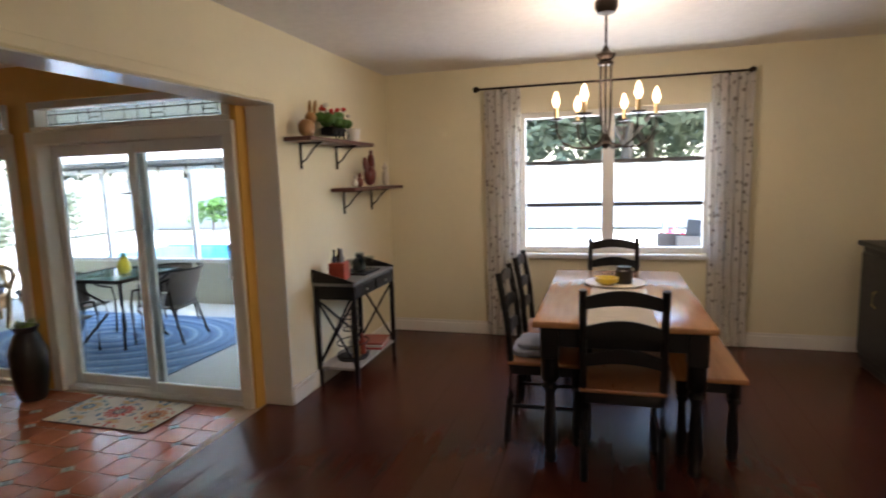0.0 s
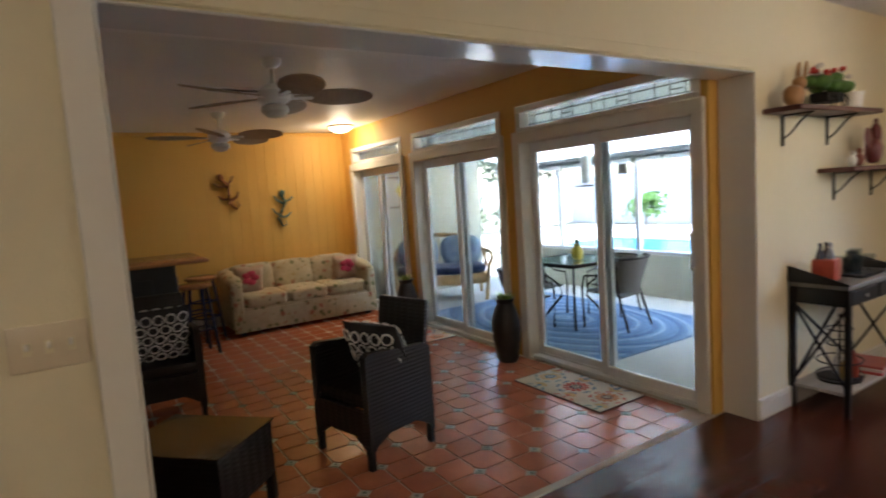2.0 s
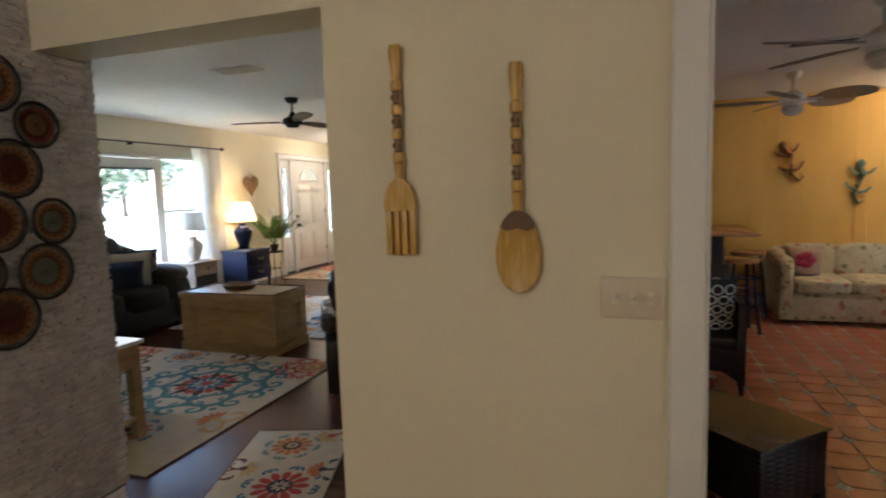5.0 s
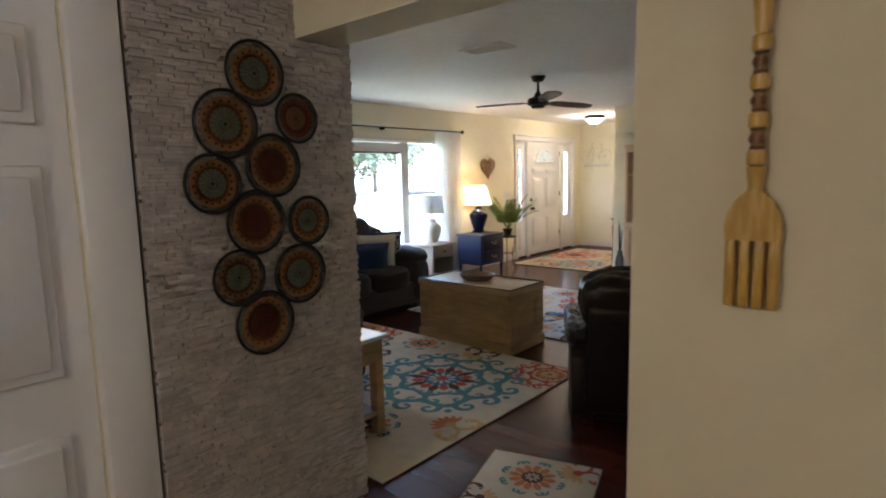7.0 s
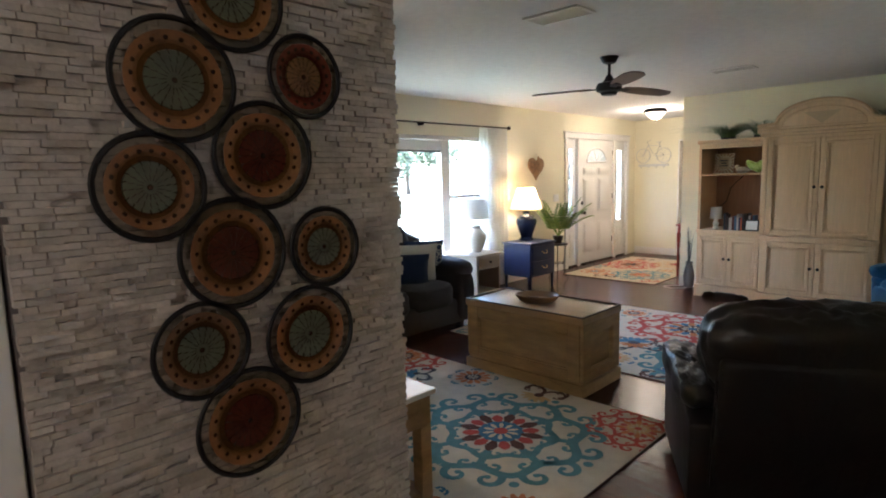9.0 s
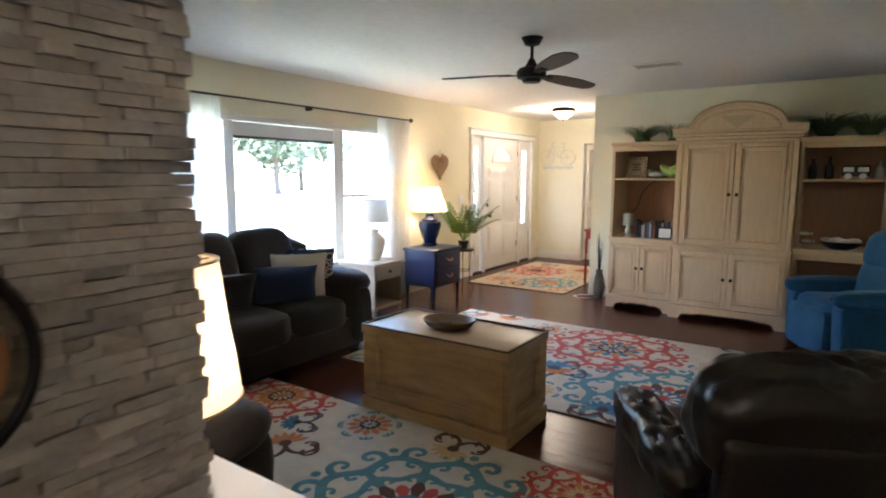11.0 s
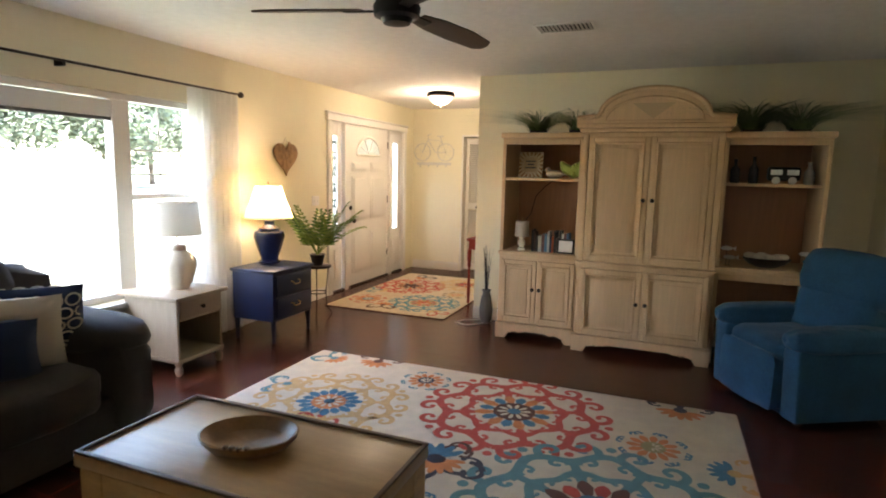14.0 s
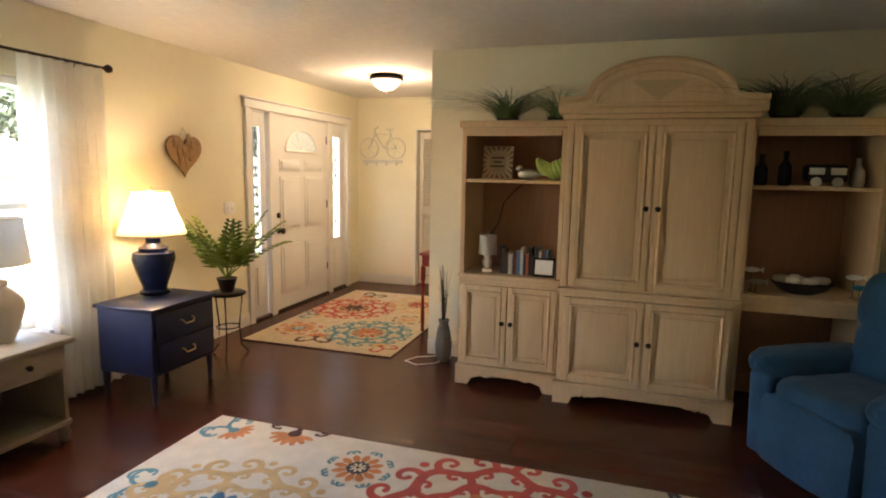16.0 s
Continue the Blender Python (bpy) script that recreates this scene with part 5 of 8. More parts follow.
def curtain(x0, x1, y, z0, z1, material, label, folds=7, deep=0.035, flare=1.0):
    bm = bmesh.new()
    n, rows = folds * 8, 14
    grid = []
    for j in range(rows + 1):
        v = j / rows
        line = []
        for i in range(n + 1):
            u = i / n
            sp = 1 + (flare - 1) * (1 - v)
            x = (x0 + x1) / 2 + (u - 0.5) * (x1 - x0) * sp
            d = deep * (0.75 + 0.5 * noise.noise(Vector((u * 5, v * 1.5, x0)))) * math.sin(u * folds * 2 * math.pi + 0.8 * noise.noise(Vector((u * 3, v * 2, x1))))
            line.append(bm.verts.new((x + 0.01 * noise.noise(Vector((u * 9, v * 3, 4))), y + d, z0 + v * (z1 - z0))))
        grid.append(line)
    for a, b in zip(grid, grid[1:]):
        for i in range(n):
            bm.faces.new((a[i], a[i + 1], b[i + 1], b[i]))
    return single("curtain", bm, material, label, "curtain")
n, l = PRINT.node_tree.nodes, PRINT.node_tree.links
vor = n.new("ShaderNodeTexVoronoi"); vor.inputs["Scale"].default_value = 17
nz = n.new("ShaderNodeTexNoise"); nz.inputs["Scale"].default_value = 30
tcn = n.new("ShaderNodeTexCoord"); l.new(tcn.outputs["Object"], vor.inputs[0]); l.new(tcn.outputs["Object"], nz.inputs[0])
ad = n.new("ShaderNodeMath"); ad.operation = "MULTIPLY_ADD"; ad.inputs[1].default_value = 0.55; l.new(nz.outputs[0], ad.inputs[0]); l.new(vor.outputs["Distance"], ad.inputs[2])
mr = n.new("ShaderNodeMapRange"); mr.inputs[1].default_value, mr.inputs[2].default_value = 0.44, 0.60; l.new(ad.outputs[0], mr.inputs[0])
mx = n.new("ShaderNodeMix"); mx.data_type = "RGBA"; mx.inputs[6].default_value = (0.30, 0.26, 0.23, 1)
src = n["Principled BSDF"].inputs["Base Color"].links[0].from_socket
l.new(src, mx.inputs[7]); l.new(mr.outputs[0], mx.inputs[0])
l.new(mx.outputs[2], n["Principled BSDF"].inputs["Base Color"])
for nd in n:
    if nd.bl_idname == "ShaderNodeBsdfTranslucent":
        l.new(mx.outputs[2], nd.inputs[0])
curtain(-1.16, -0.84, 5.25, 0.02, 2.22, PRINT, "ivory curtain printed with grey sprigs, beside the dining window", 5, 0.03)
curtain(0.68, 0.99, 5.25, 0.02, 2.22, PRINT, "ivory curtain printed with grey sprigs, beside the dining window", 5, 0.03)
curtain(-4.95, -4.36, -5.69, 0.03, 2.12, SHEER, "white sheer curtain beside the picture window", 8, 0.03)
curtain(-7.50, -6.95, -5.69, 0.03, 2.12, SHEER, "white sheer curtain beside the picture window", 8, 0.03)
def rod(x0, x1, y, z, wall, label, brackets):
    r = thing("curtain_rod", (x0 + x1) / 2, y, z, 0, label, "curtain rod")
    h = (x1 - x0) / 2
    part("pole", tube([(-h, 0, 0), (h, 0, 0)], 0.009, 10), BRONZE, r)
    for s in (-1, 1):
        part("finial", moved(lathe([(0.008, 0), (0.02, 0.012), (0.028, 0.03), (0.022, 0.05), (0.0, 0.06)], 12), pose(s * h, 0, 0, 0, 90 * s)), BRONZE, r)
    for bx in brackets:
        part("bracket", join(bar((bx - (x0 + x1) / 2, 0, -0.01), (bx - (x0 + x1) / 2, wall - y, -0.01), 0.012), rbox(bx - (x0 + x1) / 2 - 0.012, bx - (x0 + x1) / 2 + 0.012, min(0, 0.9 * (wall - y)) , max(0, 0.9 * (wall - y)) , -0.03, 0.01, 0.002, 1)), BRONZE, r)
rod(-1.20, 0.94, 5.25, 2.235, 5.328, "dark bronze curtain rod over the dining window", (-1.0, 0.8))
rod(-7.52, -4.40, -5.69, 2.13, -5.778, "dark bronze curtain rod over the picture window", (-7.3, -5.96, -4.6))

# cart under the shelves
ct = thing("console_cart", -1.955, 4.14, 0, 0, "black metal and wood console cart with crossed sides", "cart")
for a in (-0.145, 0.145):
    for b in (-0.36, 0.36):
        part("leg", rbox(a - 0.015, a + 0.015, b - 0.015, b + 0.015, 0, 0.74, 0.003, 1), IRON, ct)
part("top", rbox(-0.16, 0.16, -0.38, 0.38, 0.74, 0.765, 0.004, 1), mat("worn_grey_wood", (0.16, 0.15, 0.14), 0.5, var=0.3, scale=5, stretch=(6, 1, 1)), ct)
part("drawer_case", rbox(-0.145, 0.145, -0.36, 0.36, 0.64, 0.738, 0.004, 1), BLACKW, ct)
for b in (-0.18, 0.18):
    d = part("drawer", rbox(0.145, 0.158, b - 0.16, b + 0.16, 0.65, 0.73, 0.003, 1), BLACKW, ct)
    part("handle", moved(lathe([(0.006, 0), (0.012, 0.014), (0, 0.018)], 10), pose(0.158, b, 0.69, 0, 90)), STEEL, d)
for s in (-1, 1):
    part("side_lip", extrude_poly([(-0.16, 0.765), (0.16, 0.765), (0.16, 0.775), (-0.16, 0.86)], 0.012, "xz", s * 0.38 - 0.006), BLACKW, ct)
    part("cross_brace", join(bar((-0.145, s * 0.36, 0.16), (0.145, s * 0.36, 0.64), 0.012), bar((0.145, s * 0.36, 0.16), (-0.145, s * 0.36, 0.64), 0.012)), IRON, ct)
part("cross_brace", join(bar((-0.145, -0.36, 0.16), (-0.145, 0.36, 0.64), 0.012), bar((-0.145, 0.36, 0.16), (-0.145, -0.36, 0.64), 0.012)), IRON, ct)
part("lower_shelf", rbox(-0.15, 0.15, -0.37, 0.37, 0.13, 0.15, 0.004, 1), mat("worn_pale_wood", (0.40, 0.36, 0.30), 0.5, var=0.25, scale=5, stretch=(6, 1, 1)), ct)
cd = thing("utensil_caddy", -1.97, 3.90, 0.765, 10, "red tin caddy holding dark bottles", "caddy")
part("tin", rbox(-0.06, 0.06, -0.07, 0.07, 0, 0.13, 0.01, 2), mat("red_tin", (0.42, 0.07, 0.04), 0.4, var=0.3, scale=20), cd)
for k, (a, b) in enumerate(((-0.025, -0.03), (0.02, 0.0), (-0.01, 0.035))):
    part("bottle", lathe([(0.02, 0.09), (0.022, 0.15), (0.009, 0.19), (0.009, 0.215), (0.012, 0.22), (0.0, 0.225)], 12, at=(a, b, 0.0)), mat("dark_glass_%s" % "abc"[k], ((0.03, 0.03, 0.06), (0.25, 0.27, 0.32), (0.05, 0.03, 0.03))[k], 0.15), cd)
gl = thing("glass_decanter_set", -1.95, 4.22, 0.765, 0, "black tray with glasses and a grey decanter", "tray")
part("tray_board", rbox(-0.1, 0.1, -0.15, 0.15, 0, 0.015, 0.005, 1), BLACKW, gl)
CLEAR = glass("clear_drinking_glass", (0.85, 0.88, 0.9))
for a, b, h in ((-0.04, -0.08, 0.10), (0.04, -0.06, 0.10), (-0.04, 0.06, 0.12), (0.04, 0.09, 0.10), (0.0, 0.0, 0.14)):
    part("glass", lathe([(0.025, 0.015), (0.006, 0.02), (0.006, 0.05), (0.03, 0.07), (0.034, 0.015 + h), (0.032, 0.015 + h), (0.02, 0.075), (0.0, 0.07)], 16, at=(a, b, 0)), CLEAR, gl)
part("decanter", lathe([(0.04, 0.015), (0.055, 0.04), (0.05, 0.09), (0.015, 0.12), (0.02, 0.135), (0, 0.135)], 18, at=(-0.02, 0.02, 0)), mat("smoked_glass", (0.06, 0.07, 0.08), 0.1), gl)
wb = thing("wire_basket", -1.95, 4.02, 0.15, 0, "tiered black wire basket holding bottles", "basket")
for z in (0.03, 0.12, 0.22, 0.31):
    part("hoop", tube([((0.115 - 0.05 * (z > 0.2)) * math.cos(t * math.pi / 12), (0.14 - 0.06 * (z > 0.2)) * math.sin(t * math.pi / 12), z) for t in range(25)], 0.004, 6), IRON, wb)
part("post", tube([(0, 0, 0), (0, 0, 0.4)], 0.006, 8), IRON, wb)
part("base_tray", lathe([(0.11, 0), (0.115, 0.012), (0, 0.01)], 24, sy=1.2), IRON, wb)
for a, b, col in ((0.05, -0.05, (0.35, 0.22, 0.05)), (-0.03, 0.06, (0.5, 0.5, 0.46)), (0.05, 0.06, (0.30, 0.05, 0.03))):
    part("bottle", lathe([(0.028, 0.012), (0.03, 0.10), (0.01, 0.14), (0.01, 0.17), (0, 0.17)], 12, at=(a, b, 0)), mat("basket_bottle", col, 0.3), wb)
bk = thing("magazine_stack", -1.93, 4.33, 0.15, 8, "stack of red and pale magazines on the cart shelf", "magazines")
for k, col in enumerate(((0.42, 0.06, 0.05), (0.55, 0.5, 0.42), (0.38, 0.08, 0.06))):
    part("magazine", rbox(-0.10, 0.11, -0.13 + 0.01 * k, 0.14, 0.016 * k, 0.016 * k + 0.015, 0.002, 1), mat("magazine_cover", col, 0.35), bk)

def wall_shelf(y0, y1, z, label):
    s = thing("wall_shelf", -2.118, (y0 + y1) / 2, z, 0, label, "shelf", "wall shelves")
    h = (y1 - y0) / 2
    part("board", rbox(0.0, 0.20, -h, h, -0.014, 0.014, 0.004, 1), mat("dark_red_shelf_wood", (0.10, 0.03, 0.022), 0.35, var=0.3, scale=6, stretch=(6, 1, 1)), s)
    for b in (-h * 0.6, h * 0.45):
        part("bracket", join(bar((0.005, b, -0.014), (0.005, b, -0.19), 0.012), bar((0.005, b, -0.018), (0.17, b, -0.018), 0.01), tube([(0.008, b, -0.15), (0.05, b, -0.12), (0.10, b, -0.06), (0.15, b, -0.02)], 0.005, 6)), IRON, s)
wall_shelf(3.50, 4.52, 1.752, "dark red wooden wall shelf on black iron brackets")
wall_shelf(4.12, 5.16, 1.405, "dark red wooden wall shelf on black iron brackets")
def stems(n, spread, h, r, material, name, parent, seed, at=(0, 0, 0), bend=1.0, w=0.006):
    """A tuft of thin blades that bend outward."""
    rr = random.Random(seed)
    bm = bmesh.new()
    for i in range(n):
        a, L = rr.uniform(0, 6.283), h * rr.uniform(0.55, 1.0)
        o = spread * rr.uniform(0.4, 1.0) * bend
        pts = [Vector((math.cos(a) * (r * rr.random() + o * t * t), math.sin(a) * (r * rr.random() + o * t * t), L * (t - 0.35 * bend * t ** 3))) for t in (0, 0.3, 0.6, 0.85, 1.0)]
        side = Vector((-math.sin(a), math.cos(a), 0))
        for j in range(4):
            w0, w1 = w * (1 - j / 4.6), w * (1 - (j + 1) / 4.6)
            bm.faces.new([bm.verts.new(Vector(at) + q) for q in (pts[j] - side * w0, pts[j] + side * w0, pts[j + 1] + side * w1, pts[j + 1] - side * w1)])
    return part(name, bm, material, parent, smooth=False)
rb = thing("rabbit_figurine", -2.02, 3.64, 1.766, 0, "tan ceramic rabbit figurine on the shelf", "figurine")
part("figure", join(puff(0.09, 0.15, 0.12, (0, 0, 0.06), 2.2), puff(0.07, 0.08, 0.08, (0, 0.06, 0.13), 2.1), puff(0.02, 0.025, 0.11, (-0.015, 0.08, 0.20), 2.1, rot=pose(0, 0, 0, -12)), puff(0.02, 0.025, 0.11, (0.02, 0.085, 0.20), 2.1, rot=pose(0, 0, 0, -18))), mat("tan_ceramic", (0.35, 0.18, 0.06), 0.5, var=0.25, scale=14), rb)
fl = thing("flower_cart", -2.02, 4.02, 1.766, 0, "small black cart planter with red and white flowers", "planter")
part("cart_box", rbox(-0.05, 0.05, -0.10, 0.10, 0.035, 0.09, 0.006, 1), IRON, fl)
for b in (-0.06, 0.08):
    part("wheel", tube([(0.06, b + 0.036 * math.cos(t * 0.5236), 0.038 + 0.036 * math.sin(t * 0.5236)) for t in range(13)], 0.005, 6), IRON, fl)
part("leaves", join(*[puff(0.10, 0.08, 0.07, (rs.uniform(-0.03, 0.04), rs.uniform(-0.15, 0.16), 0.12 + rs.uniform(0, 0.06)), 2, seg=8, rings=6, seed=i) for i in range(14)]), LEAF, fl)
for i in range(26):
    part("blossom", puff(0.036, 0.036, 0.03, (rs.uniform(-0.04, 0.05), rs.uniform(-0.17, 0.18), 0.16 + rs.uniform(0, 0.09)), 2, seg=8, rings=6), mat("red_petal", (0.55, 0.035, 0.02), 0.6) if i % 2 else CREAMF, fl)
pb = thing("flower_bucket", -2.0, 4.32, 1.766, 0, "small white metal bucket on the shelf", "bucket")
part("bucket", lathe([(0.04, 0), (0.055, 0.10), (0.058, 0.102), (0.05, 0.10), (0.036, 0.01), (0, 0.01)], 20), BRIGHT, pb)
rc = thing("rooster_figurine", -2.0, 4.60, 1.419, 0, "dark red ceramic rooster figurine on the shelf", "figurine")
part("figure", join(puff(0.09, 0.13, 0.16, (0, 0, 0.09), 2.3), puff(0.06, 0.06, 0.14, (0, 0.035, 0.20), 2.2), puff(0.03, 0.10, 0.15, (0, -0.07, 0.17), 2.0, rot=pose(0, 0, 0, 25)), puff(0.02, 0.06, 0.04, (0, 0.04, 0.28), 2)), mat("dark_red_glaze", (0.14, 0.025, 0.02), 0.3, var=0.5, scale=18), rc)
cn = thing("small_figurines", -2.0, 4.34, 1.419, 0, "pair of small painted figurines on the shelf", "figurine")
part("figure", join(puff(0.05, 0.06, 0.07, (0, -0.04, 0.035), 2.2), puff(0.03, 0.03, 0.04, (0, -0.03, 0.08), 2)), CREAMCER, cn); part("figure", join(puff(0.05, 0.06, 0.08, (0, 0.06, 0.04), 2.2), puff(0.03, 0.03, 0.04, (0, 0.06, 0.095), 2)), mat("brick_glaze", (0.25, 0.08, 0.05), 0.4, var=0.4), cn)
ct2 = thing("cat_figurine", -2.0, 4.94, 1.419, 0, "slim white ceramic cat figurine on the shelf", "figurine")
part("figure", join(puff(0.06, 0.07, 0.14, (0, 0, 0.07), 2.3), puff(0.05, 0.05, 0.05, (0, 0, 0.16), 2.1), puff(0.012, 0.012, 0.03, (0.0, -0.014, 0.19), 2), puff(0.012, 0.012, 0.03, (0.0, 0.014, 0.19), 2)), CREAMCER, ct2)
sb = thing("sideboard", 1.92, 4.38, 0, 0, "dark wooden sideboard against the dining room wall", "sideboard")
part("body", rbox(-0.24, 0.52, -0.6, 0.6, 0.06, 0.90, 0.008, 1), BLACKW, sb)
part("top", rbox(-0.27, 0.54, -0.63, 0.63, 0.90, 0.935, 0.008, 2), BLACKW, sb)
part("plinth", rbox(-0.22, 0.5, -0.58, 0.58, 0, 0.06, 0.004, 1), BLACKW, sb)
for b in (-0.3, 0.3):
    d = part("door", rbox(-0.26, -0.24, b - 0.27, b + 0.27, 0.12, 0.86, 0.006, 1), BLACKW, sb)
    part("handle", tube([(-0.265, b, 0.5), (-0.285, b, 0.52), (-0.285, b, 0.6), (-0.265, b, 0.62)], 0.005), BRASS, d)

# ---- rugs ----
LAYER = [0]
def lift():
    """A small step up for each strand of the pile, so that crossing strands lie over one another."""
    LAYER[0] = (LAYER[0] + 1) % 24
    return 0.00012 * LAYER[0]

def ribbon(bm, pts, w0, w1, z):
    """A flat band along a line of points, tapering from w0 to w1."""
    n = len(pts)
    z += lift()
    prev = None
    for i, (x, y) in enumerate(pts):
        a, b = pts[max(0, i - 1)], pts[min(n - 1, i + 1)]
        d = Vector((b[0] - a[0], b[1] - a[1]))
        d = d.normalized() if d.length else Vector((1, 0))
        w = (w0 + (w1 - w0) * i / (n - 1)) / 2
        cur = (bm.verts.new((x - d.y * w, y + d.x * w, z)), bm.verts.new((x + d.y * w, y - d.x * w, z)))
        if prev:
            bm.faces.new((prev[0], prev[1], cur[1], cur[0]))
        prev = cur

def disc(bm, x, y, r, z, seg=24, wave=0.0, k=8, ph=0.0):
    vs = []
    z += lift()
    for i in range(seg):
        a = 2 * math.pi * i / seg
        q = r * (1 + wave * math.cos(k * a + ph))
        vs.append(bm.verts.new((x + q * math.cos(a), y + q * math.sin(a), z)))
    bm.faces.new(vs)

def petal(bm, x, y, a, r0, r1, w, z):
    z += lift()
    c, s = math.cos(a), math.sin(a)
    pts = [(r0, -w * 0.35), (r0 + (r1 - r0) * 0.55, -w), (r1 * 0.93, -w * 0.6), (r1, 0), (r1 * 0.93, w * 0.6), (r0 + (r1 - r0) * 0.55, w), (r0, w * 0.35)]
    bm.faces.new([bm.verts.new((x + c * u - s * v, y + s * u + c * v, z)) for u, v in pts])

def scroll(bm, x, y, a, r, size, hand, z, w=0.045):
    """A C-scroll with a curl, starting at angle a on a ring of radius r."""
    pts = []
    bx, by = x + r * math.cos(a), y + r * math.sin(a)
    for i in range(22):
        t = i / 21
        ang = a + hand * (0.4 + 5.0 * t)
        rad = size * (1 - 0.80 * t)
        cx, cy = bx + size * math.cos(a + hand * 1.3), by + size * math.sin(a + hand * 1.3)
        pts.append((cx - rad * math.cos(ang + 0.9 * hand), cy - rad * math.sin(ang + 0.9 * hand)))
    ribbon(bm, pts, w, w * 0.45, z)
    disc(bm, pts[-1][0], pts[-1][1], w * 0.42, z + 0.0003, 10)

def scroll_medallion(add, x, y, R, main, ring, petals, core, spokes=8, z=0.0):
    b = add(main)
    for mean, wave, width, ph in ((0.76, 0.06, 0.090, 0.0), (0.50, 0.035, 0.070, math.pi)):
        ribbon(b, [(x + R * (mean + wave * math.cos(spokes * t + ph)) * math.cos(t), y + R * (mean + wave * math.cos(spokes * t + ph)) * math.sin(t)) for t in [2 * math.pi * i / 96 for i in range(97)]], R * width, R * width, z)
    for k in range(spokes):
        a = 2 * math.pi * k / spokes
        v = a + math.pi / spokes
        for hand in (-1, 1):
            scroll(b, x, y, a + hand * 0.10, R * 0.84, R * 0.125, hand, z, R * 0.075)
            scroll(b, x, y, v + hand * 0.06, R * 0.64, R * 0.095, hand, z, R * 0.065)
            scroll(b, x, y, v + hand * 0.04, R * 0.42, R * 0.075, hand, z, R * 0.045)
        ribbon(b, [(x + R * q * math.cos(v), y + R * q * math.sin(v)) for q in (0.40, 0.55, 0.72)], R * 0.08, R * 0.07, z)
        disc(b, x + R * 0.955 * math.cos(a), y + R * 0.955 * math.sin(a), R * 0.045, z, 10)
    for k in range(spokes * 2):
        petal(add(petals if k % 2 else ring), x, y, math.pi * k / spokes, R * 0.2, R * (0.42 if k % 2 else 0.38), R * 0.062, z + 0.003)
    disc(add(core), x, y, R * 0.22, z + 0.0045, 32, 0.05, 12)
    for k in range(10):
        petal(add("ivory"), x, y, math.pi * k / 5, R * 0.07, R * 0.18, R * 0.025, z + 0.006)
    disc(add(ring), x, y, R * 0.07, z + 0.0075, 16)

def wheel(add, x, y, R, outer, mid, core, z=0.0):
    b = add(outer)
    for k in range(16):
        a = 2 * math.pi * k / 16
        scroll(b, x, y, a, R * 0.76, R * 0.12, 1 if k % 2 else -1, z, R * 0.085)
    for k in range(12):
        petal(add(mid), x, y, 2 * math.pi * k / 12, R * 0.25, R * 0.66, R * 0.11, z + 0.003)
    disc(add(core), x, y, R * 0.3, z + 0.0045, 24, 0.08, 10)
    for k in range(8):
        petal(add("ivory"), x, y, math.pi * k / 4, R * 0.05, R * 0.22, R * 0.04, z + 0.006)

def sprig(add, x, y, a, R, main, acc, z=0.0):
    b = add(main)
    for s in (-1, 1):
        scroll(b, x, y, a, 0.02, R * 0.42, s, z, R * 0.11)
        scroll(b, x + R * 0.5 * math.cos(a + s * 1.2), y + R * 0.5 * math.sin(a + s * 1.2), a + s * 0.9, 0.0, R * 0.28, -s, z, R * 0.10)
    for k in range(7):
        petal(add(acc), x, y, a + math.pi - 1.3 + 0.43 * k, R * 0.12, R * 0.48, R * 0.07, z + 0.003)
    disc(add(main), x, y, R * 0.13, z + 0.0045, 14)

def rug(name, x0, x1, y0, y1, label, draw, rz=0.0, base=RUGBASE, h=0.009):
    cx, cy = (x0 + x1) / 2, (y0 + y1) / 2
    r = thing(name, cx, cy, 0, rz, label, "rug")
    w, d = (x1 - x0) / 2, (y1 - y0) / 2
    part("rug_body", rbox(-w, w, -d, d, 0.0005, h, 0.003, 2), base, r)
    part("edge_binding", join(*[rbox(a, b, c, e, 0.0005, h + 0.001, 0.002, 1) for a, b, c, e in ((-w - 0.006, -w, -d, d), (w, w + 0.006, -d, d), (-w, w, -d - 0.006, -d), (-w, w, d, d + 0.006))]), RUGC["brown"], r, "dark bound edge")
    store = {}
    def add(colour):
        if colour not in store:
            store[colour] = bmesh.new()
        return store[colour]
    draw(add, cx, cy)
    for colour, bm in store.items():
        for v in bm.verts:
            v.co.x, v.co.y, v.co.z = min(max(v.co.x, -w + 0.004), w - 0.004), min(max(v.co.y, -d + 0.004), d - 0.004), v.co.z * 0.55 + h + 0.0006
        me = bpy.data.meshes.new("pattern")
        bmesh.ops.recalc_face_normals(bm, faces=bm.faces[:])
        for f in bm.faces:
            if f.normal.z < 0:
                f.normal_flip()
        bm.to_mesh(me); bm.free(); me.materials.append(RUGC[colour])
        ob = new("pattern", me); ob.parent = r
        tagged(ob, colour + " woven scrollwork pattern", kind="stuff")
    return r

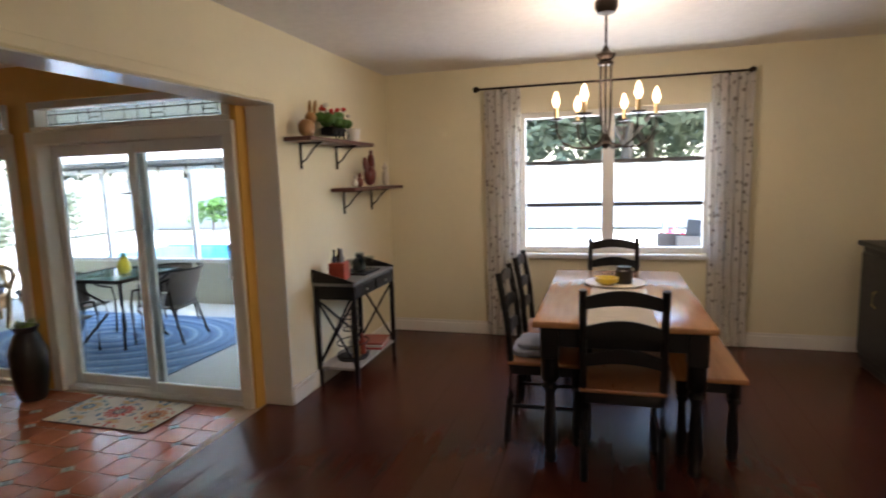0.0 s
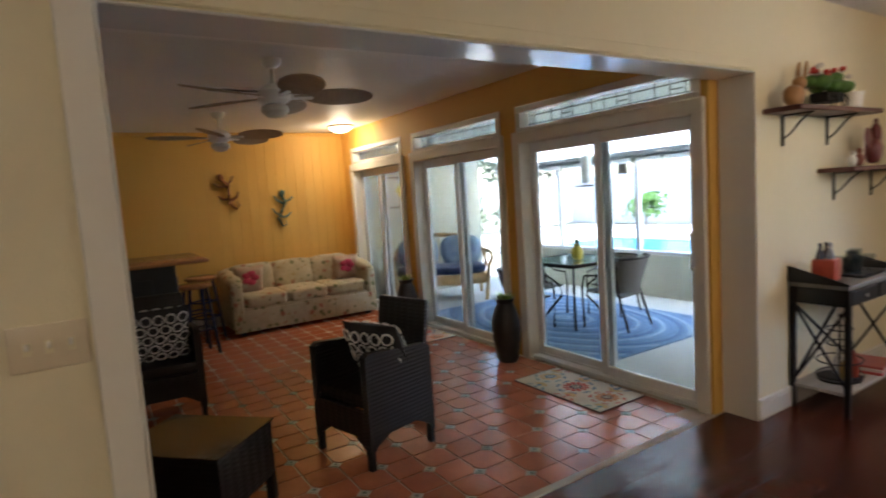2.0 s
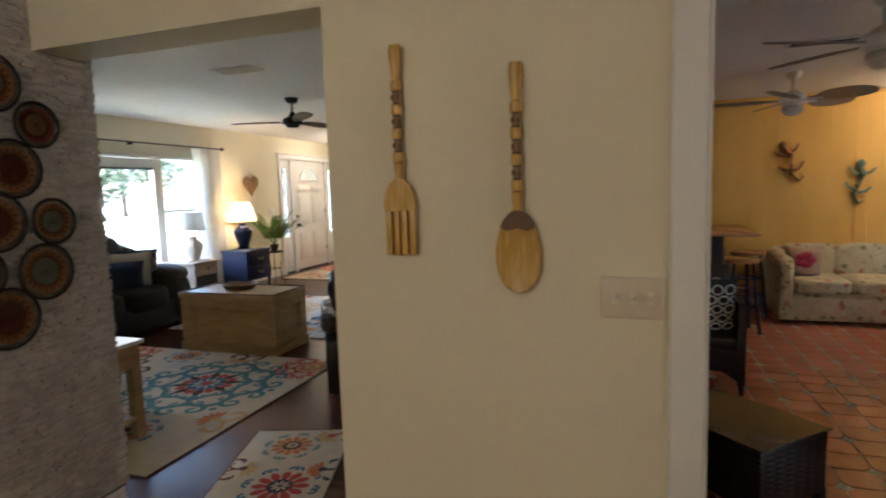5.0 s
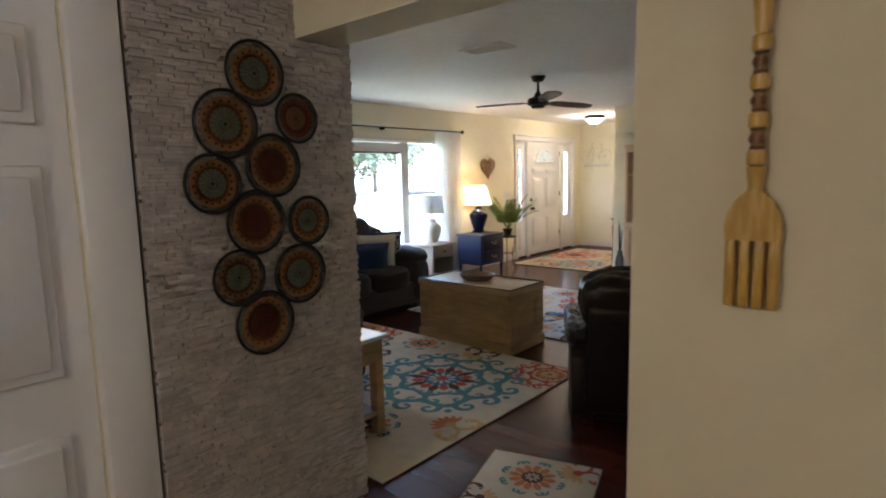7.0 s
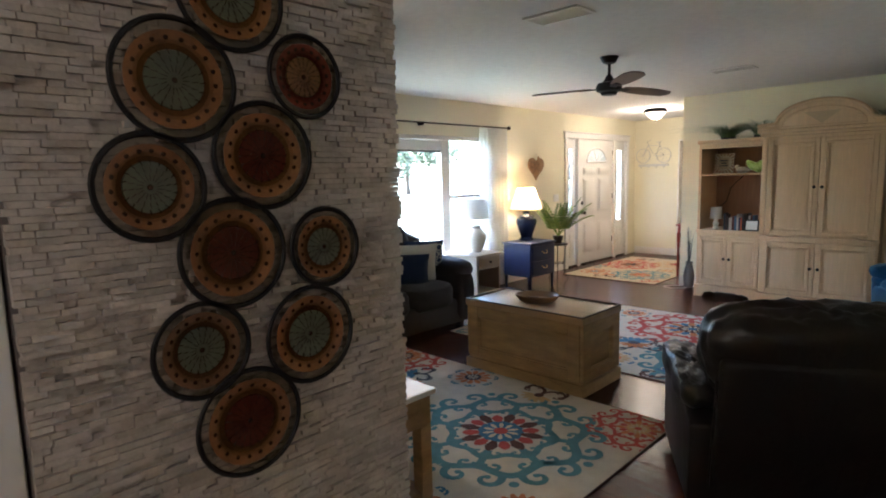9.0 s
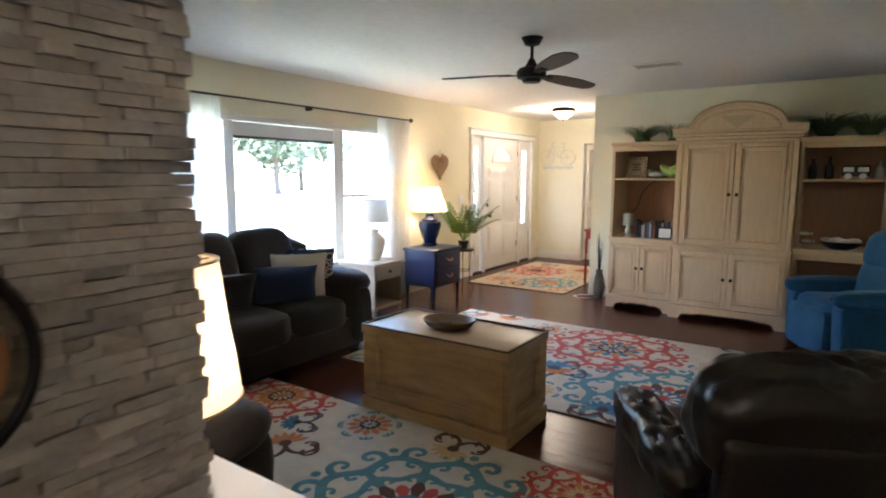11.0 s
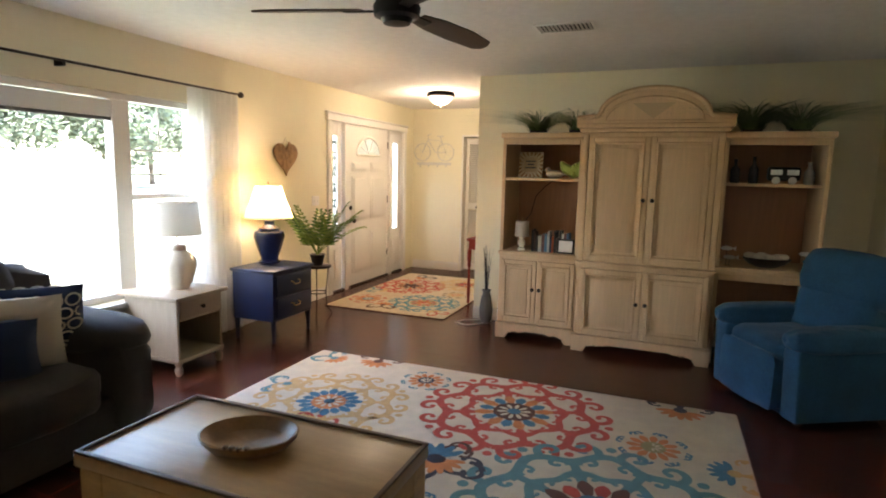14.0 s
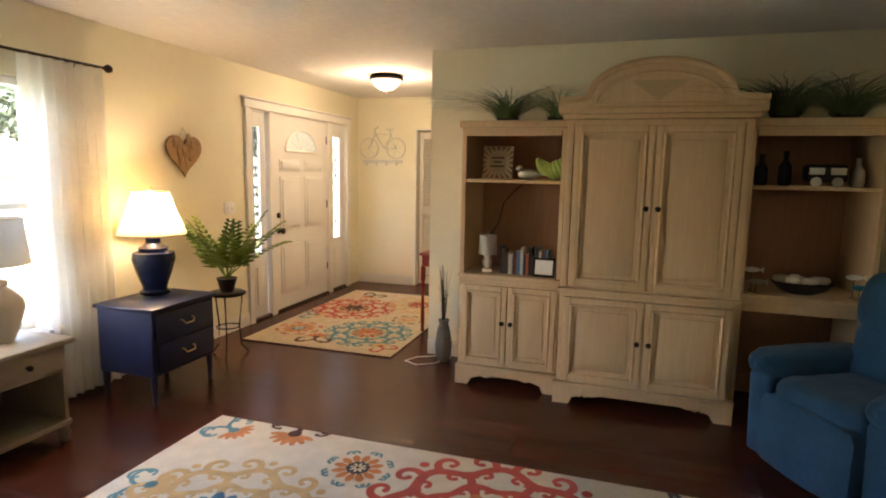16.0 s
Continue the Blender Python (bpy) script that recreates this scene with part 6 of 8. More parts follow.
def draw_main(add, cx, cy):
    def at(x, y):
        return x - cx, y - cy
    scroll_medallion(add, *at(-6.72, -2.89), 0.60, "coral", "blue", "orange", "brown")
    scroll_medallion(add, *at(-5.82, -2.28), 0.66, "teal", "coral", "brown", "blue")
    scroll_medallion(add, *at(-6.38, -4.02), 0.52, "gold", "blue", "blue", "orange")
    scroll_medallion(add, *at(-5.70, -3.95), 0.50, "coral", "teal", "orange", "brown", z=0.0002)
    wheel(add, *at(-6.98, -3.60), 0.20, "teal", "orange", "slate")
    wheel(add, *at(-6.58, -2.07), 0.22, "blue", "orange", "moss")
    wheel(add, *at(-5.50, -3.05), 0.20, "blue", "gold", "orange")
    sprig(add, *at(-5.98, -3.12), 0.6, 0.36, "slate", "blue")
    sprig(add, *at(-5.98, -3.10), 3.6, 0.30, "brown", "orange", 0.0003)
    sprig(add, *at(-7.20, -4.10), 3.14, 0.30, "brown", "orange"); sprig(add, *at(-7.18, -1.92), 3.14, 0.32, "slate", "orange")
    sprig(add, *at(-6.52, -4.45), -1.2, 0.24, "teal", "gold")
    sprig(add, *at(-6.45, -1.68), 1.6, 0.28, "gold", "blue"); sprig(add, *at(-5.36, -1.75), 1.0, 0.26, "coral", "gold")
    sprig(add, *at(-7.12, -4.45), -2.0, 0.24, "teal", "orange"); sprig(add, *at(-5.42, -2.55), 0.0, 0.3, "brown", "blue")
    sprig(add, *at(-5.40, -4.45), 0.0, 0.24, "teal", "gold")
rug("area_rug", -7.27, -5.24, -4.65, -1.59, "ivory rug with coral, teal and gold scroll medallions", draw_main)

def draw_second(add, cx, cy):
    def at(x, y):
        return x - cx, y - cy
    scroll_medallion(add, *at(-3.85, -2.90), 0.60, "teal", "coral", "brown", "blue")
    scroll_medallion(add, *at(-4.42, -4.40), 0.42, "coral", "orange", "orange", "brown")
    scroll_medallion(add, *at(-3.2, -4.05), 0.52, "gold", "blue", "blue", "orange")
    wheel(add, *at(-4.42, -3.62), 0.21, "teal", "orange", "slate")
    wheel(add, *at(-3.0, -2.75), 0.22, "blue", "orange", "brown")
    scroll_medallion(add, *at(-4.40, -2.32), 0.30, "coral", "coral", "orange", "gold")
    sprig(add, *at(-3.98, -3.85), 0.9, 0.28, "brown", "orange"); sprig(add, *at(-4.45, -3.05), 3.1, 0.26, "brown", "gold")
    sprig(add, *at(-3.3, -2.35), 1.4, 0.26, "gold", "orange"); sprig(add, *at(-2.75, -3.3), 0.0, 0.25, "gold", "coral")
    sprig(add, *at(-4.2, -4.0), 2.2, 0.22, "slate", "blue")
rug("area_rug", -4.60, -2.60, -4.76, -2.19, "ivory rug with teal and coral scroll medallions before the trunk", draw_second)

def draw_small(add, cx, cy):
    wheel(add, 0.18, 0.05, 0.22, "blue", "coral", "slate"); wheel(add, -0.26, -0.02, 0.18, "teal", "orange", "brown")
    sprig(add, -0.38, 0.18, 2.2, 0.2, "coral", "gold"); sprig(add, 0.4, -0.2, -0.8, 0.22, "coral", "blue"); sprig(add, 0.0, -0.2, -1.6, 0.18, "brown", "gold"); sprig(add, 0.02, 0.22, 1.6, 0.18, "slate", "orange")
rug("accent_rug", -3.33, -2.39, -1.84, -1.27, "small ivory rug with coral and blue medallions in the opening", draw_small, 17)

def draw_hall(add, cx, cy):
    def at(x, y):
        return x - cx, y - cy
    scroll_medallion(add, *at(-10.0, -5.12), 0.46, "coral", "brown", "orange", "brown"); scroll_medallion(add, *at(-9.19, -4.58), 0.42, "teal", "coral", "moss", "orange")
    scroll_medallion(add, *at(-10.4, -4.5), 0.4, "gold", "brown", "orange", "coral"); wheel(add, *at(-9.1, -5.25), 0.24, "coral", "orange", "teal")
    wheel(add, *at(-9.75, -4.4), 0.18, "brown", "gold", "orange"); sprig(add, *at(-8.9, -4.95), 0.2, 0.26, "brown", "orange"); sprig(add, *at(-9.6, -5.35), -1.4, 0.24, "teal", "gold"); sprig(add, *at(-8.85, -4.3), 0.8, 0.2, "coral", "gold"); sprig(add, *at(-10.6, -5.2), 2.8, 0.25, "slate", "orange")
rug("entry_rug", -10.88, -8.63, -5.53, -4.12, "gold and coral patterned rug inside the front door", draw_hall, base=mat("golden_rug_pile", (0.62, 0.52, 0.36), 0.95, var=0.2, scale=12, bump=0.8, bscale=260))
def draw_mat(add, cx, cy):
    wheel(add, 0.0, 0.0, 0.15, "blue", "coral", "slate"); wheel(add, 0.28, 0.0, 0.13, "coral", "orange", "brown"); wheel(add, -0.28, 0.02, 0.13, "teal", "gold", "blue")
    for k in range(6):
        sprig(add, -0.34 + 0.14 * k, (0.16, -0.16)[k % 2], (1.57, -1.57)[k % 2], 0.13, ("coral", "blue", "teal")[k % 3], "gold")
rug("door_mat", -3.60, -2.78, 2.84, 3.27, "ivory door mat with red and blue medallions", draw_mat)
rug("door_mat", -5.75, -5.02, 2.92, 3.28, "ivory door mat with red and blue medallions", draw_mat)

# ---- living room: tables, lamps and plants ----
et = thing("end_table", -6.535, -5.475, 0, 0, "whitewashed end table with one drawer and open shelf", "table")
ETW = mat("washed_grey_oak", (0.36, 0.29, 0.21), 0.5, var=0.15, scale=5, stretch=(1, 6, 1), bump=0.15)
part("top", rbox(-0.25, 0.25, -0.29, 0.29, 0.55, 0.58, 0.008, 2), ETW, et)
part("case", join(rbox(-0.215, -0.195, -0.25, 0.25, 0.12, 0.55, 0.003, 1), rbox(0.195, 0.215, -0.25, 0.25, 0.12, 0.55, 0.003, 1), rbox(-0.195, 0.195, -0.25, -0.235, 0.12, 0.55, 0.003, 1), rbox(-0.195, 0.195, -0.235, 0.245, 0.395, 0.41, 0.003, 1)), ETW, et)
part("lower_shelf", rbox(-0.225, 0.225, -0.26, 0.26, 0.095, 0.125, 0.006, 1), ETW, et)
d = part("drawer", rbox(-0.19, 0.19, 0.24, 0.262, 0.415, 0.545, 0.006, 2), ETW, et)
part("handle", moved(lathe([(0.007, 0), (0.006, 0.012), (0.016, 0.02), (0.012, 0.03), (0, 0.032)], 14), pose(0, 0.262, 0.48, -90)), BRONZE, d, "dark knob")
for a in (-0.195, 0.195):
    for b in (-0.23, 0.23):
        part("leg", lathe([(0.015, 0), (0.026, 0.02), (0.03, 0.05), (0.018, 0.07), (0.028, 0.085), (0.028, 0.097)], 14, at=(a, b, 0)), ETW, et)
ns = thing("nightstand", -7.505, -5.33, 0, 0, "navy lacquered two-drawer nightstand with brass pulls", "nightstand")
part("top", rbox(-0.29, 0.29, -0.235, 0.235, 0.605, 0.63, 0.006, 2), NAVYPAINT, ns)
part("case", rbox(-0.275, 0.275, -0.22, 0.215, 0.19, 0.605, 0.006, 1), NAVYPAINT, ns)
for z0, z1 in ((0.215, 0.39), (0.405, 0.585)):
    d = part("drawer", rbox(-0.245, 0.245, 0.213, 0.23, z0, z1, 0.006, 2), NAVYPAINT, ns)
    zc = (z0 + z1) / 2
    part("handle", join(tube([(-0.05, 0.23, zc + 0.02), (-0.048, 0.25, zc + 0.016), (-0.035, 0.258, zc - 0.006), (0.035, 0.258, zc - 0.006), (0.048, 0.25, zc + 0.016), (0.05, 0.23, zc + 0.02)], 0.005, 6), lathe([(0.012, 0), (0.0, 0.004)], 8, at=(-0.05, 0.232, zc + 0.02)), lathe([(0.012, 0), (0.0, 0.004)], 8, at=(0.05, 0.232, zc + 0.02))), BRASS, d, "brass bail pull")
for a in (-0.25, 0.25):
    for b in (-0.195, 0.19):
        part("leg", tube([(a, b, 0.2), (a, b, 0.1), (a, b, 0.0)], 0.024, 10, r2=0.015), NAVYPAINT, ns)

def table_lamp(name, x, y, z, profile, material, shade, shade_mat, label, watts=0, stem=None):
    """A lamp: turned body, stem, shade as (low radius, high radius, low, high), finial."""
    t = thing(name, x, y, z, 0, label, "lamp")
    part("body", lathe(profile, 32), material, t)
    r0, r1, h0, h1 = shade
    part("stem", tube([(0, 0, profile[-1][1] - 0.01), (0, 0, h0 + 0.06)], 0.007, 8), BRASS, t)
    bm = bmesh.new()
    rings = [[bm.verts.new((r * math.cos(2 * math.pi * i / 40), r * math.sin(2 * math.pi * i / 40), h)) for i in range(40)] for r, h in ((r0, h0), (r0 * 0.7 + r1 * 0.3, h0 * 0.68 + h1 * 0.32), ((r0 + r1 * 1.2) / 2.2, (h0 + h1) / 2), (r1, h1))]
    for a, b in zip(rings, rings[1:]):
        for i in range(40):
            bm.faces.new((a[i], a[(i + 1) % 40], b[(i + 1) % 40], b[i]))
    sh = part("shade", bm, shade_mat, t, "glowing fabric shade" if watts else "linen drum shade")
    for r, h in ((r0, h0), (r1, h1)):
        part("shade_trim", tube([(r * math.cos(2 * math.pi * i / 40), r * math.sin(2 * math.pi * i / 40), h) for i in range(41)], 0.004, 6), shade_mat if not watts else BRASS, sh)
    part("spider", join(tube([(-r1, 0, h1 - 0.01), (r1, 0, h1 - 0.01)], 0.003, 6), tube([(0, 0, h0 + 0.05), (0, 0, h1 + 0.02)], 0.003, 6), lathe([(0.006, h1 + 0.02), (0.009, h1 + 0.03), (0, h1 + 0.04)], 8)), BRASS, t)
    if watts:
        part("bulb", lathe([(0.012, h0 + 0.05), (0.028, h0 + 0.09), (0.028, h0 + 0.11), (0.0, h0 + 0.14)], 12), BULB, t)
        lamp_light("lamp_bulb", x, y, z + h0 + 0.17, watts)
    return t
table_lamp("table_lamp", -6.57, -5.46, 0.58, [(0.07, 0), (0.075, 0.01), (0.10, 0.06), (0.132, 0.17), (0.128, 0.215), (0.09, 0.265), (0.058, 0.29), (0.066, 0.305), (0.058, 0.325), (0.02, 0.335)], CREAMCER, (0.17, 0.15, 0.41, 0.64), LINEN, "cream ceramic table lamp with a linen drum shade, off")
table_lamp("table_lamp", -7.62, -5.46, 0.63, [(0.095, 0), (0.10, 0.014), (0.078, 0.03), (0.08, 0.055), (0.11, 0.14), (0.138, 0.24), (0.132, 0.285), (0.092, 0.30), (0.098, 0.318), (0.065, 0.335), (0.048, 0.35), (0.048, 0.385)], NAVYGLAZE, (0.215, 0.115, 0.415, 0.70), SHADE_ON, "navy ceramic table lamp with a glowing cream shade", 1.3)
sidet = thing("side_table", -2.715, -2.85, 0, 0, "wooden side table with a white top beside the armchair", "table")
part("top", rbox(-0.31, 0.31, -0.27, 0.27, 0.575, 0.60, 0.005, 1), BRIGHT, sidet)
part("case", join(rbox(-0.29, 0.29, -0.25, 0.25, 0.44, 0.575, 0.004, 1)), TRUNK, sidet)
for a in (-0.26, 0.26):
    for b in (-0.22, 0.22):
        part("leg", rbox(a - 0.03, a + 0.03, b - 0.03, b + 0.03, 0, 0.44, 0.004, 1), TRUNK, sidet)
part("lower_shelf", rbox(-0.27, 0.27, -0.24, 0.24, 0.12, 0.145, 0.004, 1), TRUNK, sidet)
table_lamp("table_lamp", -2.79, -2.90, 0.60, [(0.07, 0), (0.075, 0.015), (0.05, 0.03), (0.075, 0.08), (0.09, 0.14), (0.07, 0.19), (0.03, 0.215), (0.03, 0.24)], CREAMCER, (0.205, 0.16, 0.29, 0.66), SHADE_ON2, "cream ceramic table lamp with a glowing ivory drum shade", 0.32)

ps = thing("plant_stand", -8.24, -5.36, 0, 0, "round dark metal plant stand by the front door", "plant stand")
part("top", lathe([(0.13, 0.50), (0.14, 0.505), (0.14, 0.52), (0.13, 0.525), (0, 0.525)], 28), BRONZE, ps)
for k in range(3):
    a = k * 2.094 + 0.5
    part("leg", tube([(0.12 * math.cos(a), 0.12 * math.sin(a), 0.50), (0.09 * math.cos(a), 0.09 * math.sin(a), 0.25), (0.10 * math.cos(a), 0.10 * math.sin(a), 0.08), (0.16 * math.cos(a), 0.16 * math.sin(a), 0.004)], 0.006, 6), BRONZE, ps)
part("ring", tube([(0.088 * math.cos(t * 0.2618), 0.088 * math.sin(t * 0.2618), 0.24) for t in range(25)], 0.005, 6), BRONZE, ps)
pp = thing("potted_palm", -8.24, -5.36, 0.525, 0, "green parlour palm in a black pot on the stand", "plant")
part("pot", lathe([(0.05, 0), (0.075, 0.10), (0.08, 0.11), (0.07, 0.108), (0.0, 0.095)], 24), DARKPOT, pp)
rp = random.Random(11)
for k in range(17):
    a, tilt, L = k * 2.4, rp.uniform(0.5, 1.25), rp.uniform(0.42, 0.60)
    bm = bmesh.new()
    pts = []
    for i in range(13):
        t = i / 12
        hgt = L * (t * math.cos(tilt * 0.6) - 0.55 * t * t * tilt * 0.6)
        out = L * t * math.sin(tilt)
        pts.append(Vector((out * math.cos(a), out * math.sin(a), 0.10 + max(hgt, -0.05) + 0.10 * t)))
    tube(pts, 0.004, 5, bm, 0.0015)
    side = Vector((-math.sin(a), math.cos(a), 0))
    for i in range(3, 13):
        for s in (-1, 1):
            fwd = (pts[i] - pts[i - 1]).normalized()
            tip = pts[i] + side * s * 0.14 * (1.15 - i / 14) + fwd * 0.05 - Vector((0, 0, 0.018))
            mid = pts[i].lerp(tip, 0.45)
            bm.faces.new([bm.verts.new(q) for q in (pts[i], mid + fwd * 0.021, tip, mid - fwd * 0.021)])
    part("frond", bm, LEAFY if k % 3 else LEAF, pp, smooth=False)

ht = thing("heart_ornament", -8.28, -5.772, 1.61, 0, "heart-shaped rustic bark wall ornament on a string", "wall ornament")
hp = [(0.19 * (math.sin(t) ** 3), 0.0125 * (13 * math.cos(t) - 5 * math.cos(2 * t) - 2 * math.cos(3 * t) - math.cos(4 * t))) for t in [2 * math.pi * i / 40 for i in range(40)]]
part("heart_board", extrude_poly([(a, b * 0.9) for a, b in hp], 0.02, "xz", 0), HEARTW, ht)
for k in range(16):
    a, b = rp.uniform(-0.13, 0.13), rp.uniform(-0.08, 0.11)
    part("bark_strip", puff(0.035, 0.014, rp.uniform(0.06, 0.12), (a * (0.6 + 2 * max(0, b)), 0.022, b), 2.5, seg=8, rings=6, seed=k), HEARTW, ht)
part("string", tube([(-0.04, 0.008, 0.12), (0, 0.006, 0.20), (0.04, 0.008, 0.12)], 0.003, 5), CREAMF, ht)

fn = thing("ceiling_fan", -5.76, -3.26, 0, 0, "dark bronze ceiling fan with three walnut blades", "ceiling fan")
part("canopy", lathe([(0.02, 2.375), (0.05, 2.385), (0.075, 2.43), (0.075, 2.434), (0, 2.434)], 24), IRON, fn)
part("downrod", tube([(0, 0, 2.38), (0, 0, 2.25)], 0.012, 10), IRON, fn)
part("motor", lathe([(0.0, 2.125), (0.06, 2.13), (0.07, 2.15), (0.10, 2.16), (0.105, 2.20), (0.09, 2.225), (0.05, 2.235), (0.035, 2.26), (0.02, 2.29), (0.0, 2.29)], 28), IRON, fn)
for tx, ty in ((-5.59, -3.91), (-5.26, -2.755), (-6.57, -3.095)):
    a = math.degrees(math.atan2(ty + 3.26, tx + 5.76))
    L = math.hypot(ty + 3.26, tx + 5.76) * 0.98
    outl = [(0.16, -0.04), (0.3, -0.065), (0.55, -0.072), (L - 0.04, -0.05), (L, -0.01), (L, 0.03), (L - 0.05, 0.06), (0.5, 0.068), (0.3, 0.06), (0.16, 0.04)]
    bl = part("blade", extrude_poly(outl, 0.008, "xy", 0), FANWOOD, fn, m=pose(0, 0, 2.185, 0, 0, a) @ pose(0, 0, 0, -12, 0, 0))
    part("blade_iron", rbox(0.08, 0.24, -0.025, 0.025, -0.006, 0.002, 0.003, 1), IRON, bl)
def vent(x, y, z, w, d, label, rz=0.0):
    v = thing("ceiling_vent", x, y, z, rz, label, "vent")
    part("frame", join(rbox(-w, w, -d, -d + 0.02, -0.012, -0.001, 0.003, 1), rbox(-w, w, d - 0.02, d, -0.012, -0.001, 0.003, 1), rbox(-w, -w + 0.02, -d + 0.02, d - 0.02, -0.012, -0.001, 0.003, 1), rbox(w - 0.02, w, -d + 0.02, d - 0.02, -0.012, -0.001, 0.003, 1)), BRIGHT, v)
    part("duct", rbox(-w + 0.02, w - 0.02, -d + 0.02, d - 0.02, -0.003, -0.001, 0.0005, 1), mat("dark_duct", (0.05, 0.05, 0.05), 0.9), v)
    n = int(2 * (d - 0.02) / 0.026)
    for k in range(n):
        b = bmesh.new(); box(b, -w + 0.02, w - 0.02, -0.0065, 0.0065, -0.001, 0.001, pose(0, -d + 0.033 + k * 0.026, -0.008, 40))
        part("slat", b, BRIGHT, v, smooth=False)
vent(-7.23, -2.78, H, 0.11, 0.19, "white ceiling air vent in the living room")
vent(-4.40, -2.86, H, 0.11, 0.19, "white ceiling air vent in the living room")
hl = thing("ceiling_light", -9.85, -4.69, 0, 0, "bronze flush ceiling light with a lit alabaster bowl", "ceiling light")
part("pan", lathe([(0.16, 2.385), (0.17, 2.40), (0.15, 2.43), (0.13, 2.434), (0, 2.434)], 28), BRONZE, hl)
part("bowl", lathe([(0.0, 2.285), (0.06, 2.295), (0.12, 2.34), (0.15, 2.39), (0, 2.39)], 28), GLASSON, hl, "lit alabaster glass bowl")
part("finial", lathe([(0.0, 2.255), (0.012, 2.265), (0.012, 2.28), (0.0, 2.29)], 12), BRONZE, hl)
lamp_light("hall_light", -9.85, -4.69, 2.20, 2.2, (1.0, 0.80, 0.55), 0.12)

PEWTER = mat("pale_pewter_metal", (0.64, 0.62, 0.57), 0.5, 0.1, var=0.1)
bike = thing("bicycle_coat_rack", -11.44, -5.42, 1.60, 0, "white metal bicycle wall rack with four hooks", "coat rack")
for cy in (-0.19, 0.19):
    part("wheel", join(tube([(0.012, cy + 0.13 * math.cos(t * 0.2618), 0.19 + 0.13 * math.sin(t * 0.2618)) for t in range(25)], 0.007, 6), *[tube([(0.012, cy, 0.19), (0.012, cy + 0.13 * math.cos(t), 0.19 + 0.13 * math.sin(t))], 0.002, 4) for t in (0.2, 1.25, 2.3, 3.35, 4.4, 5.45)]), PEWTER, bike)
part("bike_frame", join(*[tube(q, 0.007, 6) for q in ([(0.012, -0.19, 0.19), (0.012, -0.10, 0.38), (0.012, 0.12, 0.36), (0.012, 0.02, 0.19), (0.012, -0.10, 0.38)], [(0.012, 0.02, 0.19), (0.012, 0.19, 0.19), (0.012, 0.12, 0.36), (0.012, 0.10, 0.42)], [(0.012, -0.10, 0.38), (0.012, -0.11, 0.44), (0.012, -0.05, 0.47)], [(0.012, 0.05, 0.43), (0.012, 0.15, 0.43)])]), PEWTER, bike)
part("rail", rbox(0.0, 0.012, -0.28, 0.28, 0.0, 0.04, 0.003, 1), PEWTER, bike)
for k in (-0.21, -0.07, 0.07, 0.21):
    part("hook", tube([(0.01, k, 0.02), (0.03, k, -0.02), (0.05, k, -0.03), (0.06, k, 0.0)], 0.005, 6), PEWTER, bike)
rt = thing("console_table", -9.62, -3.66, 0, 0, "slim red console table in the hallway", "table")
part("top", rbox(-0.20, 0.22, -0.5, 0.5, 0.73, 0.755, 0.004, 1), REDP, rt)
part("apron", rbox(-0.18, 0.2, -0.48, 0.48, 0.63, 0.73, 0.004, 1), REDP, rt)
for a in (-0.18, 0.19):
    for b in (-0.47, 0.47):
        part("leg", turned(0.022, 0.63), REDP, rt, m=pose(a, b, 0))
vs = thing("floor_vase", -8.72, -3.70, 0, 0, "tall grey vase with black dried stems", "vase")
part("vase", lathe([(0.04, 0), (0.06, 0.04), (0.068, 0.14), (0.05, 0.26), (0.035, 0.31), (0.045, 0.34), (0.0, 0.335)], 22), mat("grey_ribbed_vase", (0.10, 0.095, 0.09), 0.5, var=0.4, scale=30, stretch=(1, 1, 0.1)), vs)
stems(26, 0.16, 0.62, 0.02, IRON, "dried_stems", vs, 5, (0, 0, 0.30), 0.45, 0.004)
cb = single("power_cord", tube([(-8.80, -3.78, 0.006), (-8.72, -3.92, 0.006), (-8.60, -3.98, 0.006), (-8.54, -3.86, 0.006), (-8.62, -3.74, 0.006), (-8.80, -3.66, 0.006)], 0.005, 6), BRIGHT, "white power cord lying beside the vase", "cord")
def faux_grass(x, y, n, seed, spread, h, label):
    g = thing("faux_grass", x, y, 1.845, 0, label, "plant", "faux grass on the wall unit")
    part("base", rbox(-0.04, 0.04, -0.07, 0.07, 0, 0.03, 0.006, 1), DARKPOT, g)
    stems(n, spread * 1.5, h * 1.25, 0.09, GRASSY, "blades", g, seed, (0, 0, 0.02), 1.45, 0.005)
faux_grass(-8.42, -3.18, 220, 1, 0.34, 0.21, "trailing green faux grass atop the hutch")
faux_grass(-8.42, -2.84, 110, 2, 0.22, 0.24, "small tuft of green faux grass atop the hutch")
faux_grass(-8.42, -1.52, 400, 3, 0.34, 0.25, "dense green faux grass atop the hutch")
faux_grass(-8.42, -1.20, 340, 4, 0.36, 0.23, "dense green faux grass atop the hutch")

